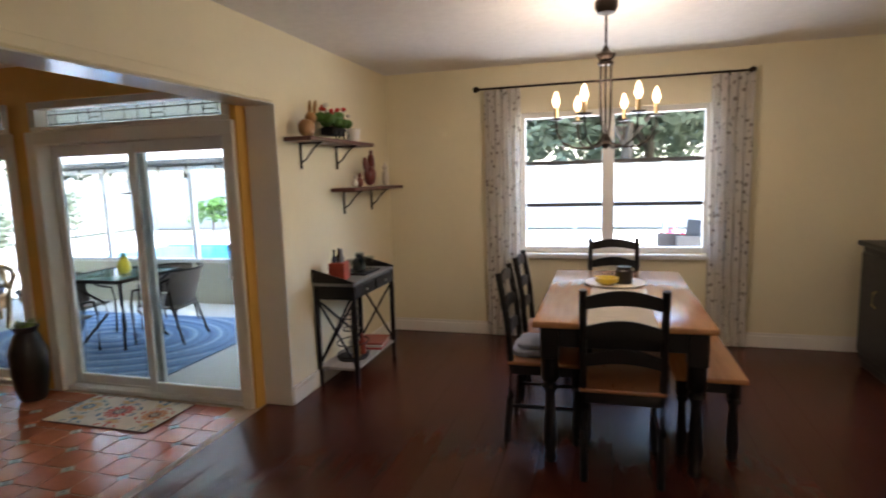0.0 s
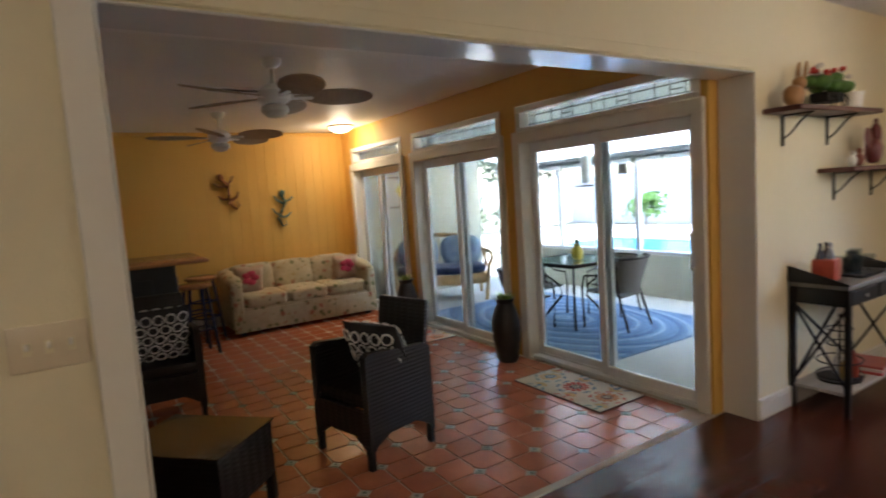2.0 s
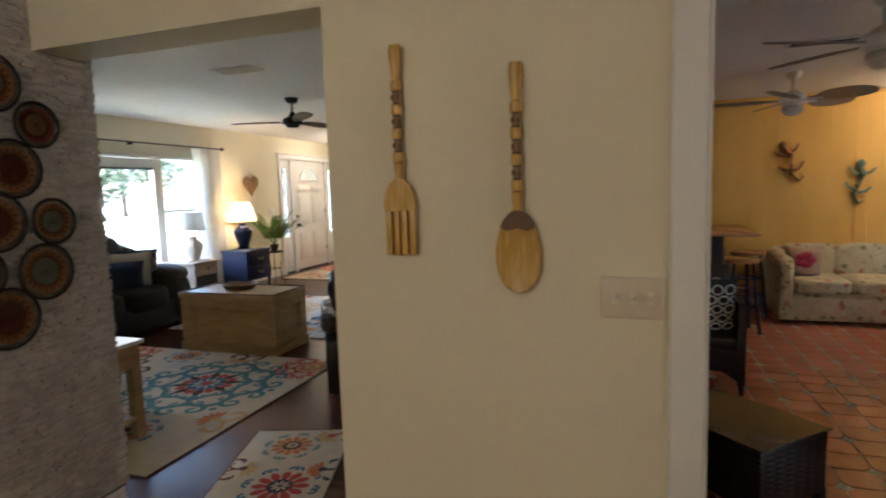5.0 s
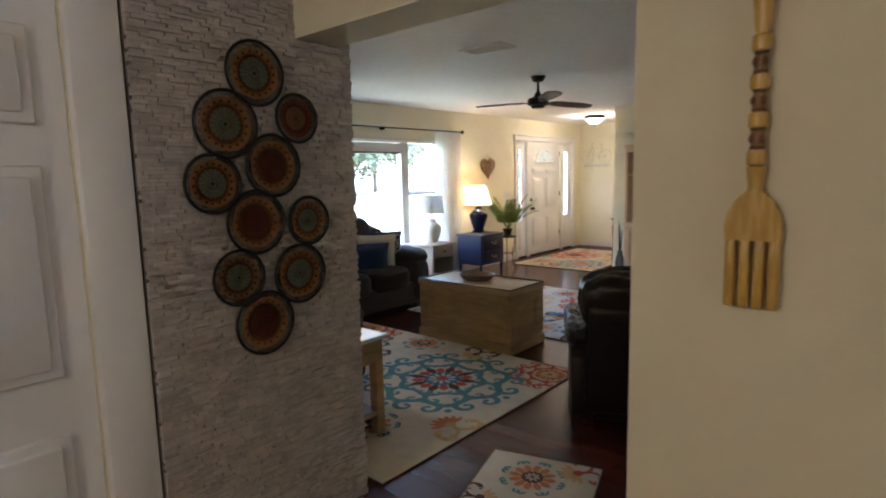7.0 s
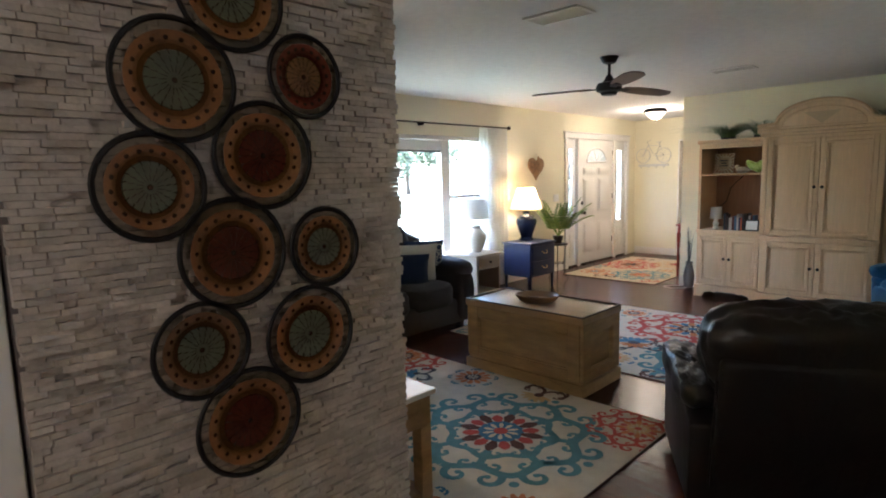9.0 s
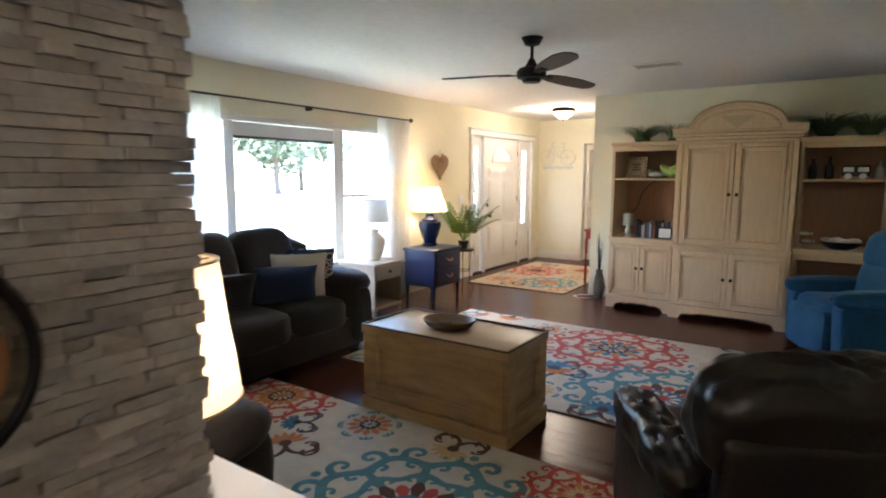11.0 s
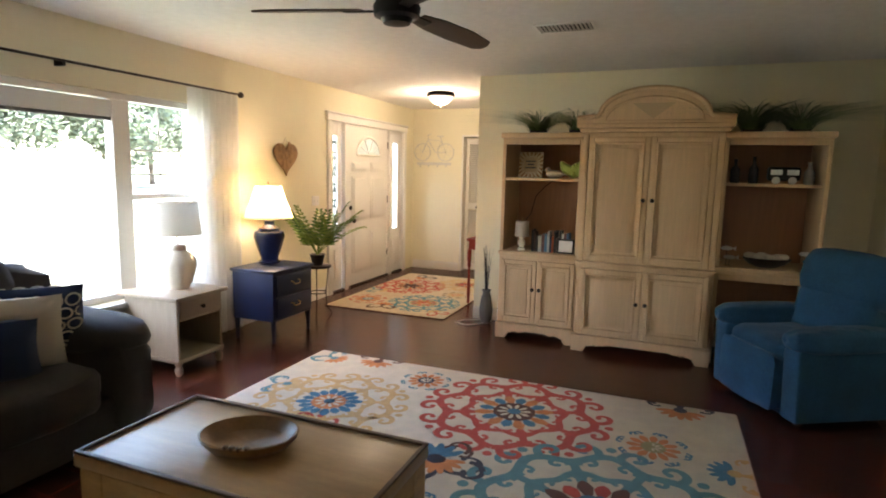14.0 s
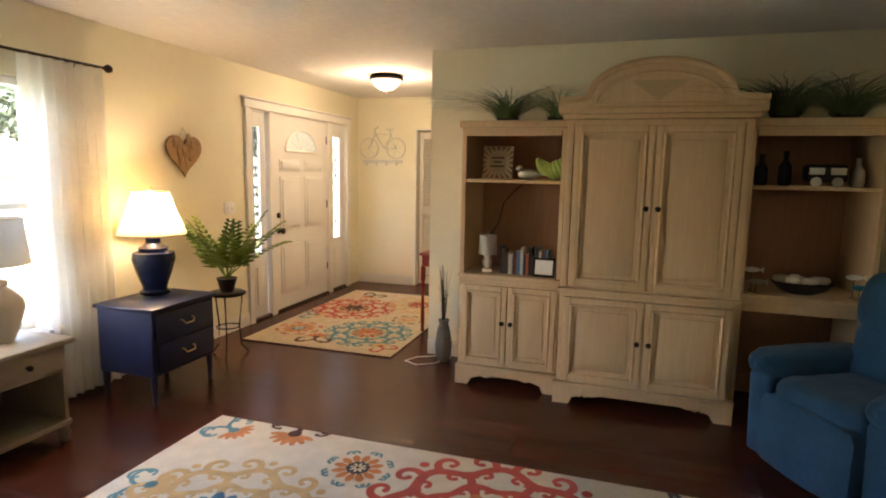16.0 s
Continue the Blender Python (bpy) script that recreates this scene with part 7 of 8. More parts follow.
# things on the shelves
def books(y, n, x, z):
    r = random.Random(8)
    cols = ((0.02, 0.02, 0.025), (0.05, 0.02, 0.015), (0.03, 0.025, 0.02), (0.45, 0.42, 0.36), (0.10, 0.03, 0.025), (0.06, 0.14, 0.24), (0.48, 0.47, 0.45), (0.02, 0.03, 0.07), (0.45, 0.10, 0.03))
    for i in range(n):
        t, h = r.uniform(0.016, 0.03), r.uniform(0.13, 0.20)
        b = thing("book", x, y, z, 0, "upright hardback book on the hutch counter", "book", "books on the hutch")
        cover = mat("book_cover", cols[i % 9], 0.5, var=0.15, scale=30)
        part("cover", join(rbox(-0.06, 0.06, 0, 0.003, 0, h, 0.001, 1), rbox(-0.06, 0.06, t - 0.003, t, 0, h, 0.001, 1), rbox(0.056, 0.06, 0.003, t - 0.003, 0, h, 0.001, 1)), cover, b)
        part("pages", rbox(-0.056, 0.056, 0.003, t - 0.003, 0.003, h - 0.004, 0.001, 1), CREAMF, b)
        y += t + 0.002
books(-3.20, 15, -8.46, 0.80)
table_lamp("accent_lamp", -8.45, -3.30, 0.80, [(0.035, 0), (0.036, 0.02), (0.022, 0.03), (0.034, 0.06), (0.034, 0.08), (0.02, 0.10), (0.026, 0.12), (0.012, 0.13)], CREAMCER, (0.065, 0.06, 0.13, 0.26), LINEN, "small cream lamp with drum shade on the hutch, off")
single("lamp_cord", tube([(-8.52, -3.30, 1.05), (-8.80, -3.30, 1.12), (-8.84, -3.27, 1.28), (-8.84, -3.20, 1.36), (-8.84, -3.12, 1.43)], 0.004, 6), IRON, "black lamp cord running up the hutch", "cord")
fo = thing("photo_frame", -8.36, -2.89, 0.80, 0, "small black frame with a white card on the hutch", "photo frame")
fo.matrix_world = pose(-8.37, -2.89, 0.802, 0, -14, 0)
part("frame", join(rbox(-0.008, 0.008, -0.075, -0.06, 0, 0.13, 0.002, 1), rbox(-0.008, 0.008, 0.06, 0.075, 0, 0.13, 0.002, 1), rbox(-0.008, 0.008, -0.06, 0.06, 0.115, 0.13, 0.002, 1), rbox(-0.008, 0.008, -0.06, 0.06, 0, 0.015, 0.002, 1)), BLACKW, fo)
part("card", rbox(-0.004, 0.003, -0.06, 0.06, 0.015, 0.115, 0.001, 1), BRIGHT, fo)
sg = thing("sunburst_sign", -8.58, -3.27, 1.455, 0, "scalloped sunburst sign with small lettering on the shelf", "sign")
sg.matrix_world = pose(-8.55, -3.27, 1.457, 0, -10, 0)
part("board", rbox(-0.008, 0.008, -0.11, 0.11, 0, 0.235, 0.006, 2), mat("cream_sign_paint", (0.62, 0.52, 0.36), 0.6, var=0.15), sg)
rays = bmesh.new()
for k in range(20):
    a = k * math.pi / 10
    q = [(0.065, a - 0.02), (0.065, a + 0.02), (0.112, a + 0.085), (0.112, a - 0.085)]
    rays.faces.new([rays.verts.new((0.0092, max(-0.108, min(0.108, r * 1.25 * math.cos(t))), 0.117 + max(-0.112, min(0.112, r * 1.25 * math.sin(t))))) for r, t in q])
part("rays", rays, mat("brown_ray_paint", (0.36, 0.17, 0.06), 0.6), sg, smooth=False)
part("centre_panel", rbox(0.009, 0.012, -0.062, 0.062, 0.05, 0.185, 0.002, 1), mat("tan_panel_paint", (0.55, 0.42, 0.26), 0.6), sg)
for z, w in ((0.15, 0.045), (0.12, 0.03), (0.09, 0.05)):
    part("lettering", rbox(0.012, 0.013, -w, w, z - 0.006, z + 0.006, 0.0004, 1), GREYBAR, sg)
bd = thing("bird_figurine", -8.45, -3.03, 1.455, 0, "silver bird figurine on the shelf", "figurine")
part("figure", join(puff(0.06, 0.15, 0.075, (0, 0, 0.038), 2.1), puff(0.04, 0.05, 0.045, (0, -0.06, 0.075), 2.0), tube([(0, -0.08, 0.075), (0, -0.105, 0.07)], 0.006, 6, r2=0.001), tube([(0, 0.06, 0.04), (0, 0.12, 0.035)], 0.014, 6, r2=0.004)), STEEL, bd)
gv = thing("green_vase", -8.42, -2.87, 1.455, 0, "lime green ribbed ceramic shell vase on the shelf", "vase")
part("shell", join(*[puff(0.09, 0.05, 0.12, (0, -0.075 + 0.025 * k, 0.06 + 0.012 * abs(k - 3)), 2.4, rot=pose(0, 0, 0, 22), seg=12, rings=8) for k in range(7)]), mat("lime_glaze", (0.36, 0.46, 0.10), 0.3, var=0.2), gv)
for k, (dy, h, col, lab) in enumerate(((-1.60, 0.19, (0.03, 0.03, 0.04), "dark glass bottle vase on the hutch shelf"), (-1.47, 0.21, (0.02, 0.02, 0.03), "dark navy vase on the hutch shelf"), (-1.09, 0.17, (0.35, 0.33, 0.30), "slim grey bottle vase on the hutch shelf"))):
    v = thing("bottle_vase", -8.50, dy, 1.455, 0, lab, "vase")
    part("vase", lathe([(0.03, 0), (0.038, 0.02), (0.036, h * 0.55), (0.014, h * 0.75), (0.014, h * 0.95), (0.02, h), (0, h)], 18), mat("vase_glaze", col, 0.2, var=0.3), v)
mc = thing("model_bus", -8.46, -1.27, 1.455, 0, "dark toy bus figurine with white trim on the shelf", "toy")
part("body", rbox(-0.05, 0.05, -0.11, 0.11, 0.025, 0.13, 0.02, 3), BLACKW, mc)
for k in (-0.055, 0.055):
    part("window", rbox(0.05, 0.053, k - 0.04, k + 0.04, 0.07, 0.11, 0.002, 1), BRIGHT, mc)
    part("wheel", moved(lathe([(0.028, -0.01), (0.028, 0.01), (0, 0.012)], 14), pose(0.045, k, 0.028, 0, 90)), STEEL, mc)
bb = thing("shell_bowl", -8.45, -1.33, 0.80, 0, "dark woven boat bowl heaped with pale shells", "bowl")
part("bowl", lathe([(0.06, 0), (0.12, 0.025), (0.165, 0.07), (0.16, 0.075), (0.11, 0.04), (0, 0.03)], 28, sx=0.6, sy=1.05), DARKPOT, bb)
for k in range(9):
    part("shell", puff(0.06, 0.08, 0.05, (rp.uniform(-0.05, 0.05), -0.12 + 0.03 * k, 0.075 + rp.uniform(0, 0.015)), 2.2, seg=10, rings=6, seed=k), CREAMCER, bb)
for k, (dy, zz, m_, lab) in enumerate(((-1.62, 0.14, BRIGHT, "white wooden fish on a stand"), (-1.60, 0.075, LINEN, "pale wooden fish on a stand"), (-1.08, 0.13, BRIGHT, "white wooden fish on a stand"), (-1.06, 0.075, mat("turquoise_paint", (0.06, 0.30, 0.45), 0.5), "turquoise wooden fish on a stand"))):
    f = thing("fish_ornament", -8.40 + 0.04 * (k % 2), dy, 0.80, 0, lab, "ornament")
    part("fish", join(puff(0.012, 0.09, 0.035, (0, 0, zz), 2.0, seg=12, rings=8), extrude_poly([(0.04, zz), (0.065, zz + 0.02), (0.065, zz - 0.02)], 0.006, "yz", -0.003)), m_, f)
    part("rod", tube([(0, 0, 0), (0, 0, zz)], 0.002, 5), IRON, f)
    part("foot", lathe([(0.02, 0), (0.018, 0.008), (0, 0.008)], 12), TRUNK, f)

# ---- sunroom ----
def floral_sofa(x, y, rz, width, depth=0.84):
    """A low skirted sofa with rounded arms as high as its back, facing -y in its own space."""
    s = thing("floral_sofa", x, y, 0, rz, "cream floral three-seat sofa against the orange wall", "sofa")
    w, d = width / 2, depth / 2
    part("base", rbox(-w + 0.03, w - 0.03, -d + 0.06, d - 0.04, 0.05, 0.30, 0.02, 2), FLORAL, s)
    part("skirt", join(rbox(-w + 0.02, w - 0.02, -d + 0.035, -d + 0.06, 0.035, 0.27, 0.01, 2), *[tube([(a, -d + 0.032, 0.04), (a, -d + 0.032, 0.26)], 0.006, 6) for a in (-w * 0.36, w * 0.36)]), FLORAL, s)
    for a in (-w + 0.12, w - 0.12):
        part("foot", rbox(a - 0.03, a + 0.03, -d + 0.08, -d + 0.14, 0, 0.05, 0.004, 1), BLACKW, s)
    n = (width - 0.30) / 3
    for i in range(3):
        cx = -w + 0.15 + n * (i + 0.5)
        part("seat_cushion", puff(n * 1.01, depth * 0.70, 0.15, (cx, -d + depth * 0.36, 0.365), 7, seg=28, rings=14, seed=i), FLORAL, s)
        part("back_cushion", puff(n * 1.02, 0.20, 0.36, (cx, d - 0.19, 0.555), 6, rot=pose(0, 0, 0, -10), seg=28, rings=16, seed=i + 4), FLORAL, s)
    part("back_frame", puff(width - 0.06, 0.16, 0.66, (0, d - 0.08, 0.38), 9, seg=36, rings=16), FLORAL, s)
    for k in (-1, 1):
        part("armrest", join(puff(0.14, depth * 0.92, 0.56, (k * (w - 0.08), 0.0, 0.33), 8, seg=24, rings=14), moved(puff(0.19, depth * 0.90, 0.15, (0, 0, 0), 2.6, seg=24, rings=12, seed=k), pose(k * (w - 0.09), 0.01, 0.60, 6))), FLORAL, s)
    return s
floral_sofa(-7.15, 2.40, 90, 1.76)
FLW = mat("floral_accent_cloth", (0.45, 0.20, 0.12), 0.9, var=0.8, scale=18, col2=(0.58, 0.50, 0.34), bump=0.3)
for y in (1.80, 2.98):
    cushion(-7.06, y, 0.585, 0.34, 0.33, 16, 90, FLW, "tan throw pillow with a red flower on the floral sofa")
for y in (1.80, 2.98):
    f = thing("fabric_flower", -6.965, y, 0.61, 0, "red fabric flower pinned to the pillow", "flower")
    for k in range(5):
        part("petal", puff(0.03, 0.10, 0.07, (0, 0.05 * math.cos(k * 1.257), 0.05 * math.sin(k * 1.257)), 2, seg=10, rings=6), PINK, f)
br = thing("home_bar", -6.55, 0.52, 0, 0, "dark blue black home bar with a brown counter", "bar")
DB = mat("blue_black_paint", (0.012, 0.018, 0.03), 0.4, var=0.3, scale=6)
part("body", rbox(-0.45, 0.45, -0.60, 0.42, 0.0, 0.93, 0.008, 1), DB, br)
part("counter", rbox(-0.52, 0.54, -0.66, 0.70, 0.93, 0.965, 0.012, 2), WARMTOP, br)
for k in (-0.3, 0.0, 0.3):
    part("panel", rbox(k - 0.12, k + 0.12, 0.42, 0.432, 0.12, 0.82, 0.006, 1), DB, br)
for y in (-0.38, 0.05):
    part("panel", rbox(0.45, 0.462, y - 0.17, y + 0.17, 0.12, 0.82, 0.006, 1), DB, br)
def stool():
    s = thing("bar_stool", 0, 0, 0, 0, "dark blue wooden bar stool at the home bar", "stool", "stools at the home bar")
    part("seat", lathe([(0.15, 0.66), (0.165, 0.67), (0.165, 0.69), (0.15, 0.70), (0, 0.70)], 22), WARMTOP, s)
    for k in range(4):
        a = k * 1.571 + 0.785
        part("leg", tube([(0.11 * math.cos(a), 0.11 * math.sin(a), 0.67), (0.19 * math.cos(a), 0.19 * math.sin(a), 0)], 0.016, 8), NAVYPAINT, s)
    for z, r in ((0.25, 0.165), (0.42, 0.145)):
        for k in range(4):
            a, b = k * 1.571 + 0.785, k * 1.571 + 2.356
            part("rung", bar((r * math.cos(a), r * math.sin(a), z), (r * math.cos(b), r * math.sin(b), z), 0.014), NAVYPAINT, s)
    return s
s0 = stool(); s0.matrix_world = pose(-6.35, 1.12, 0, 0, 0, 10)
copy_thing(s0, pose(-6.96, 1.28, 0, 0, 0, 35))
pb2 = thing("paper_holder", -6.25, 0.25, 0.965, 0, "white paper stack and small dark box on the bar", "box")
part("box", rbox(-0.05, 0.05, -0.04, 0.06, 0, 0.11, 0.004, 1), BRIGHT, pb2)

def wicker_chair():
    """Facing -y in its own space."""
    c = thing("wicker_armchair", 0, 0, 0, 0, "black brown wicker armchair with slab arms", "armchair", "wicker armchairs")
    part("seat", rbox(-0.22, 0.22, -0.23, 0.22, 0.32, 0.40, 0.02, 2), WICKER, c)
    part("backrest", moved(rbox(-0.22, 0.22, -0.02, 0.02, 0, 0.44, 0.012, 2), pose(0, 0.23, 0.40, -10)), WICKER, c)
    for s in (-1, 1):
        a = s * 0.245
        side = [(-0.25, 0.08), (-0.25, 0.62), (-0.22, 0.64), (0.22, 0.60), (0.25, 0.58), (0.25, 0.08), (0.2, 0.13), (0.1, 0.175), (-0.1, 0.175), (-0.2, 0.13)]
        part("armrest", extrude_poly(side, 0.05, "yz", a - 0.025), WICKER, c)
        for y in (-0.235, 0.235):
            part("leg", rbox(a - 0.018, a + 0.018, y - 0.018, y + 0.018, 0, 0.14, 0.003, 1), BLACKW, c)
    fr = [(-0.22, 0.32), (0.22, 0.32), (0.22, 0.11), (0.12, 0.17), (-0.12, 0.17), (-0.22, 0.11)]
    part("front_apron", extrude_poly(fr, 0.03, "xz", -0.25), WICKER, c); part("back_apron", extrude_poly([(-0.22, 0.42), (0.22, 0.42), (0.22, 0.11), (0.12, 0.17), (-0.12, 0.17), (-0.22, 0.11)], 0.03, "xz", 0.22), WICKER, c)
    return c
w0 = wicker_chair(); w0.matrix_world = pose(-3.31, 1.565, 0, 0, 0, 14) @ Matrix.Diagonal((0.93, 0.93, 0.98, 1))
copy_thing(w0, pose(-4.75, 0.62, 0, 0, 0, 88))
BW = mat("black_quatrefoil_cloth", (0.025, 0.025, 0.028), 0.9, var=0.1)
def pattern_pillow(x, y, z, rx, rz, label, material, line, holes):
    p = thing("throw_pillow", x, y, z, 0, label, "pillow")
    p.matrix_world = pose(x, y, z, rx, 0, rz)
    part("case", pillow_mesh(0.40, 0.14, 0.40), material, p)
    for side in (-1, 1):
        bm = bmesh.new()
        for i in range(5):
            for j in range(5):
                cx, cz = -0.15 + 0.075 * i + (0.0375 if j % 2 else 0), -0.14 + 0.07 * j
                pts = []
                for k in range(13):
                    t = k * math.pi / 6
                    u, v = cx + 0.031 * math.cos(t), cz + 0.030 * math.sin(t)
                    if abs(u) < 0.185 and abs(v) < 0.185:
                        h = 0.07 * (max(0.0, 1 - (u / 0.2) ** 4) * max(0.0, 1 - (v / 0.2) ** 4)) ** 0.55 + 0.002
                        pts.append((u, side * h, v))
                if len(pts) > 3:
                    tube(pts, 0.0055, 4, bm)
        part("lattice", bm, line, p, "white lattice pattern")
pattern_pillow(-5.28, -5.03, 0.69, 20, 143, "navy throw pillow with white lattice on the sofa", NAVYF, CREAMF, 0)
pattern_pillow(-3.25, 1.60, 0.555, 24, 22, "black throw pillow with white lattice on the wicker armchair", BW, BRIGHT, 0)
pattern_pillow(-4.62, 0.62, 0.60, 20, 88, "black throw pillow with white lattice on the wicker armchair", BW, BRIGHT, 0)
wt = thing("wicker_coffee_table", -3.16, 0.595, 0, -46, "black brown wicker coffee table with a glass top", "table")
part("case", rbox(-0.21, 0.21, -0.27, 0.27, 0.12, 0.385, 0.012, 2), WICKER, wt)
part("glass_top", rbox(-0.22, 0.22, -0.28, 0.28, 0.388, 0.396, 0.003, 1), mat("brown_tinted_glass", (0.07, 0.055, 0.045), 0.08, var=0.1), wt)
for a in (-0.19, 0.19):
    for b in (-0.25, 0.25):
        part("leg", rbox(a - 0.02, a + 0.02, b - 0.02, b + 0.02, 0, 0.14, 0.003, 1), BLACKW, wt)
copy_thing(w0, pose(-2.78, 0.10, 0, 0, 0, 160))

def tall_pot(x, y, seed):
    p = thing("floor_urn", x, y, 0, 0, "tall dark stoneware urn with green leaves by the sliding door", "urn", "urns by the sliding doors")
    part("urn", lathe([(0.075, 0), (0.09, 0.03), (0.118, 0.20), (0.118, 0.34), (0.085, 0.45), (0.065, 0.49), (0.085, 0.53), (0.07, 0.53), (0.05, 0.49), (0.0, 0.48)], 28), DARKPOT, p)
    stems(60, 0.12, 0.17, 0.05, LEAFY, "leaves", p, seed, (0, 0, 0.46), 0.8, 0.012)
tall_pot(-4.03, 3.13, 21); tall_pot(-5.72, 3.13, 22)
def leaf_fan(x, y, rz):
    f = thing("ceiling_fan", x, y, 0, rz, "white ceiling fan with five woven palm-leaf blades and a globe light", "ceiling fan", "palm-leaf ceiling fans")
    part("canopy", lathe([(0.03, 2.26), (0.06, 2.29), (0.065, 2.329), (0, 2.329)], 22), WHITE, f)
    part("downrod", tube([(0, 0, 2.28), (0, 0, 2.15)], 0.012, 10), WHITE, f)
    part("motor", lathe([(0.0, 2.04), (0.07, 2.045), (0.10, 2.07), (0.10, 2.12), (0.06, 2.15), (0.03, 2.17), (0, 2.17)], 26), WHITE, f)
    part("globe", lathe([(0.0, 1.955), (0.05, 1.965), (0.085, 2.0), (0.08, 2.03), (0.05, 2.045), (0, 2.045)], 24), mat("frosted_globe", (0.62, 0.60, 0.52), 0.3), f)
    for k in range(5):
        outl = [(0.12, -0.02), (0.2, -0.03)] + [(0.41 + 0.22 * math.cos(t), 0.115 * math.sin(t)) for t in [-2.7 + 0.36 * i for i in range(16)]] + [(0.2, 0.03), (0.12, 0.02)]
        b = part("blade", extrude_poly(outl, 0.008, "xy", 0), PALMB, f, m=pose(0, 0, 2.085, 0, 0, 72 * k) @ pose(0, 0, 0, -15, 0, 0))
        part("blade_iron", rbox(0.07, 0.24, -0.015, 0.015, -0.008, 0.0, 0.003, 1), WHITE, b)
leaf_fan(-3.99, 1.36, 5); leaf_fan(-6.12, 1.45, 50)
vent(-4.98, 1.36, HF - 0.009, 0.09, 0.22, "dark slotted ceiling vent in the sunroom", 0)
cl = thing("ceiling_light", -6.90, 3.02, 0, 0, "flush dome ceiling light, lit, in the sunroom", "ceiling light")
part("rim", lathe([(0.15, 2.30), (0.16, 2.31), (0.155, 2.329), (0, 2.329)], 24), BRASS, cl)
part("dome", lathe([(0.0, 2.235), (0.07, 2.245), (0.13, 2.28), (0.145, 2.305), (0, 2.305)], 24), glow("lit_dome_glass", (1.0, 0.83, 0.55), 0.35), cl, "lit glass dome")
lamp_light("sunroom_light", -6.90, 3.02, 2.15, 0.9, (1.0, 0.80, 0.5), 0.1)
def gecko(y, z, material, label, tilt):
    g = thing("gecko_ornament", -7.592, y, z, 0, label, "wall ornament")
    g.matrix_world = pose(-7.592, y, z, tilt, 0, 0)
    part("body", tube([(0.02, -0.02, 0.20), (0.03, 0.03, 0.12), (0.035, 0.0, 0.0), (0.03, -0.03, -0.10), (0.02, 0.03, -0.19), (0.02, 0.08, -0.16), (0.02, 0.06, -0.11)], 0.04, 10, r2=0.012, flat=0.5), material, g)
    part("head", puff(0.05, 0.075, 0.10, (0.025, -0.02, 0.22), 2.2, seg=12, rings=8), material, g)
    for a, b in ((0.12, 1), (0.10, -1), (-0.08, 1), (-0.06, -1)):
        part("leg", tube([(0.02, 0.01, a), (0.03, b * 0.08, a + 0.03), (0.02, b * 0.12, a + 0.08)], 0.016, 6, r2=0.01), material, g)
gecko(1.785, 1.575, mat("rust_metal", (0.28, 0.12, 0.05), 0.5, 0.5, var=0.6, scale=20), "rust brown metal gecko on the orange wall", 15)
gecko(2.41, 1.335, mat("teal_metal", (0.12, 0.20, 0.17), 0.5, 0.5, var=0.6, scale=20), "teal metal gecko on the orange wall", -10)
bmc = bmesh.new()
for k in range(63):
    box(bmc, -7.59 + 0.083 * k, -7.59 + 0.083 * k + 0.0805, -0.43, 3.30, HF - 0.008, HF - 0.001)
tagged(part("ceiling_boards", bmc, mat("white_beadboard", (0.72, 0.70, 0.66), 0.55, var=0.03), smooth=False), "white grooved ceiling boards of the sunroom", "ceiling", kind="structure")
pbm = bmesh.new()
box(pbm, 0, 0.008, 0, 0.1195, 0.10, HF - 0.02)
pme = bpy.data.meshes.new("panel"); pbm.to_mesh(pme); pbm.free(); pme.materials.append(ORANGE)
for k in range(31):
    o = new("panel", pme); o.parent = bpy.data.objects["wall_sunroom_west"]; o.location = (-7.602, -0.42 + 0.122 * k, 0)
trim("crown_trim", -7.592, -7.57, -0.42, 3.30, HF - 0.05, HF - 0.012, ORANGE, "orange crown strip on the end wall")

# ---- patio and garden ----
gnd = bmesh.new(); box(gnd, -300, 300, -300, 300, -0.6, -0.16)
tagged(part("ground", gnd, LAWN, smooth=False), "sunlit lawn around the house", "ground", kind="structure")
slab("patio_floor", -7.9, 2.5, 3.48, 6.3, -0.3, -0.02, CONC, "pale concrete patio floor", "pavement")
slab("pool_deck", -16, 2.0, 6.3, 16.5, -0.3, -0.10, CONC, "pale concrete pool deck", "pavement")
slab("terrace", -2.2, 6, 5.5, 9.6, -0.3, -0.08, CONC, "pale concrete terrace beyond the dining window", "pavement")
pool = thing("swimming_pool", -7.0, 10.6, 0, 0, "blue swimming pool with a pale coping", "pool", kind="structure")
part("water", rbox(-4.2, 4.2, -1.8, 1.8, -0.2, -0.085, 0.01, 1), POOLW, pool)
part("coping", join(rbox(-4.5, 4.5, -2.1, -1.8, -0.2, -0.06, 0.02, 2), rbox(-4.5, 4.5, 1.8, 2.1, -0.2, -0.06, 0.02, 2), rbox(-4.5, -4.2, -1.8, 1.8, -0.2, -0.06, 0.02, 2), rbox(4.2, 4.5, -1.8, 1.8, -0.2, -0.06, 0.02, 2)), CONC, pool)
part("tile_band", join(rbox(-4.2, 4.2, 1.785, 1.80, -0.085, -0.065, 0.002, 1)), RUGC["blue"], pool)
slab("patio_wall", -7.9, -7.6, 3.48, 5.55, -0.1, 2.4, STUCCO, "pale stucco patio wall")
slab("patio_half_wall", -7.9, 2.5, 6.12, 6.27, -0.1, 0.50, STUCCO, "low pale stucco wall around the patio")
slab("patio_end_wall", 2.3, 2.5, 5.5, 6.27, -0.1, 2.4, STUCCO, "pale stucco patio wall")
sc = thing("screen_frame", -4.5, 6.19, 0, 0, "white aluminium screen frame on the patio wall", "screen frame", kind="structure")
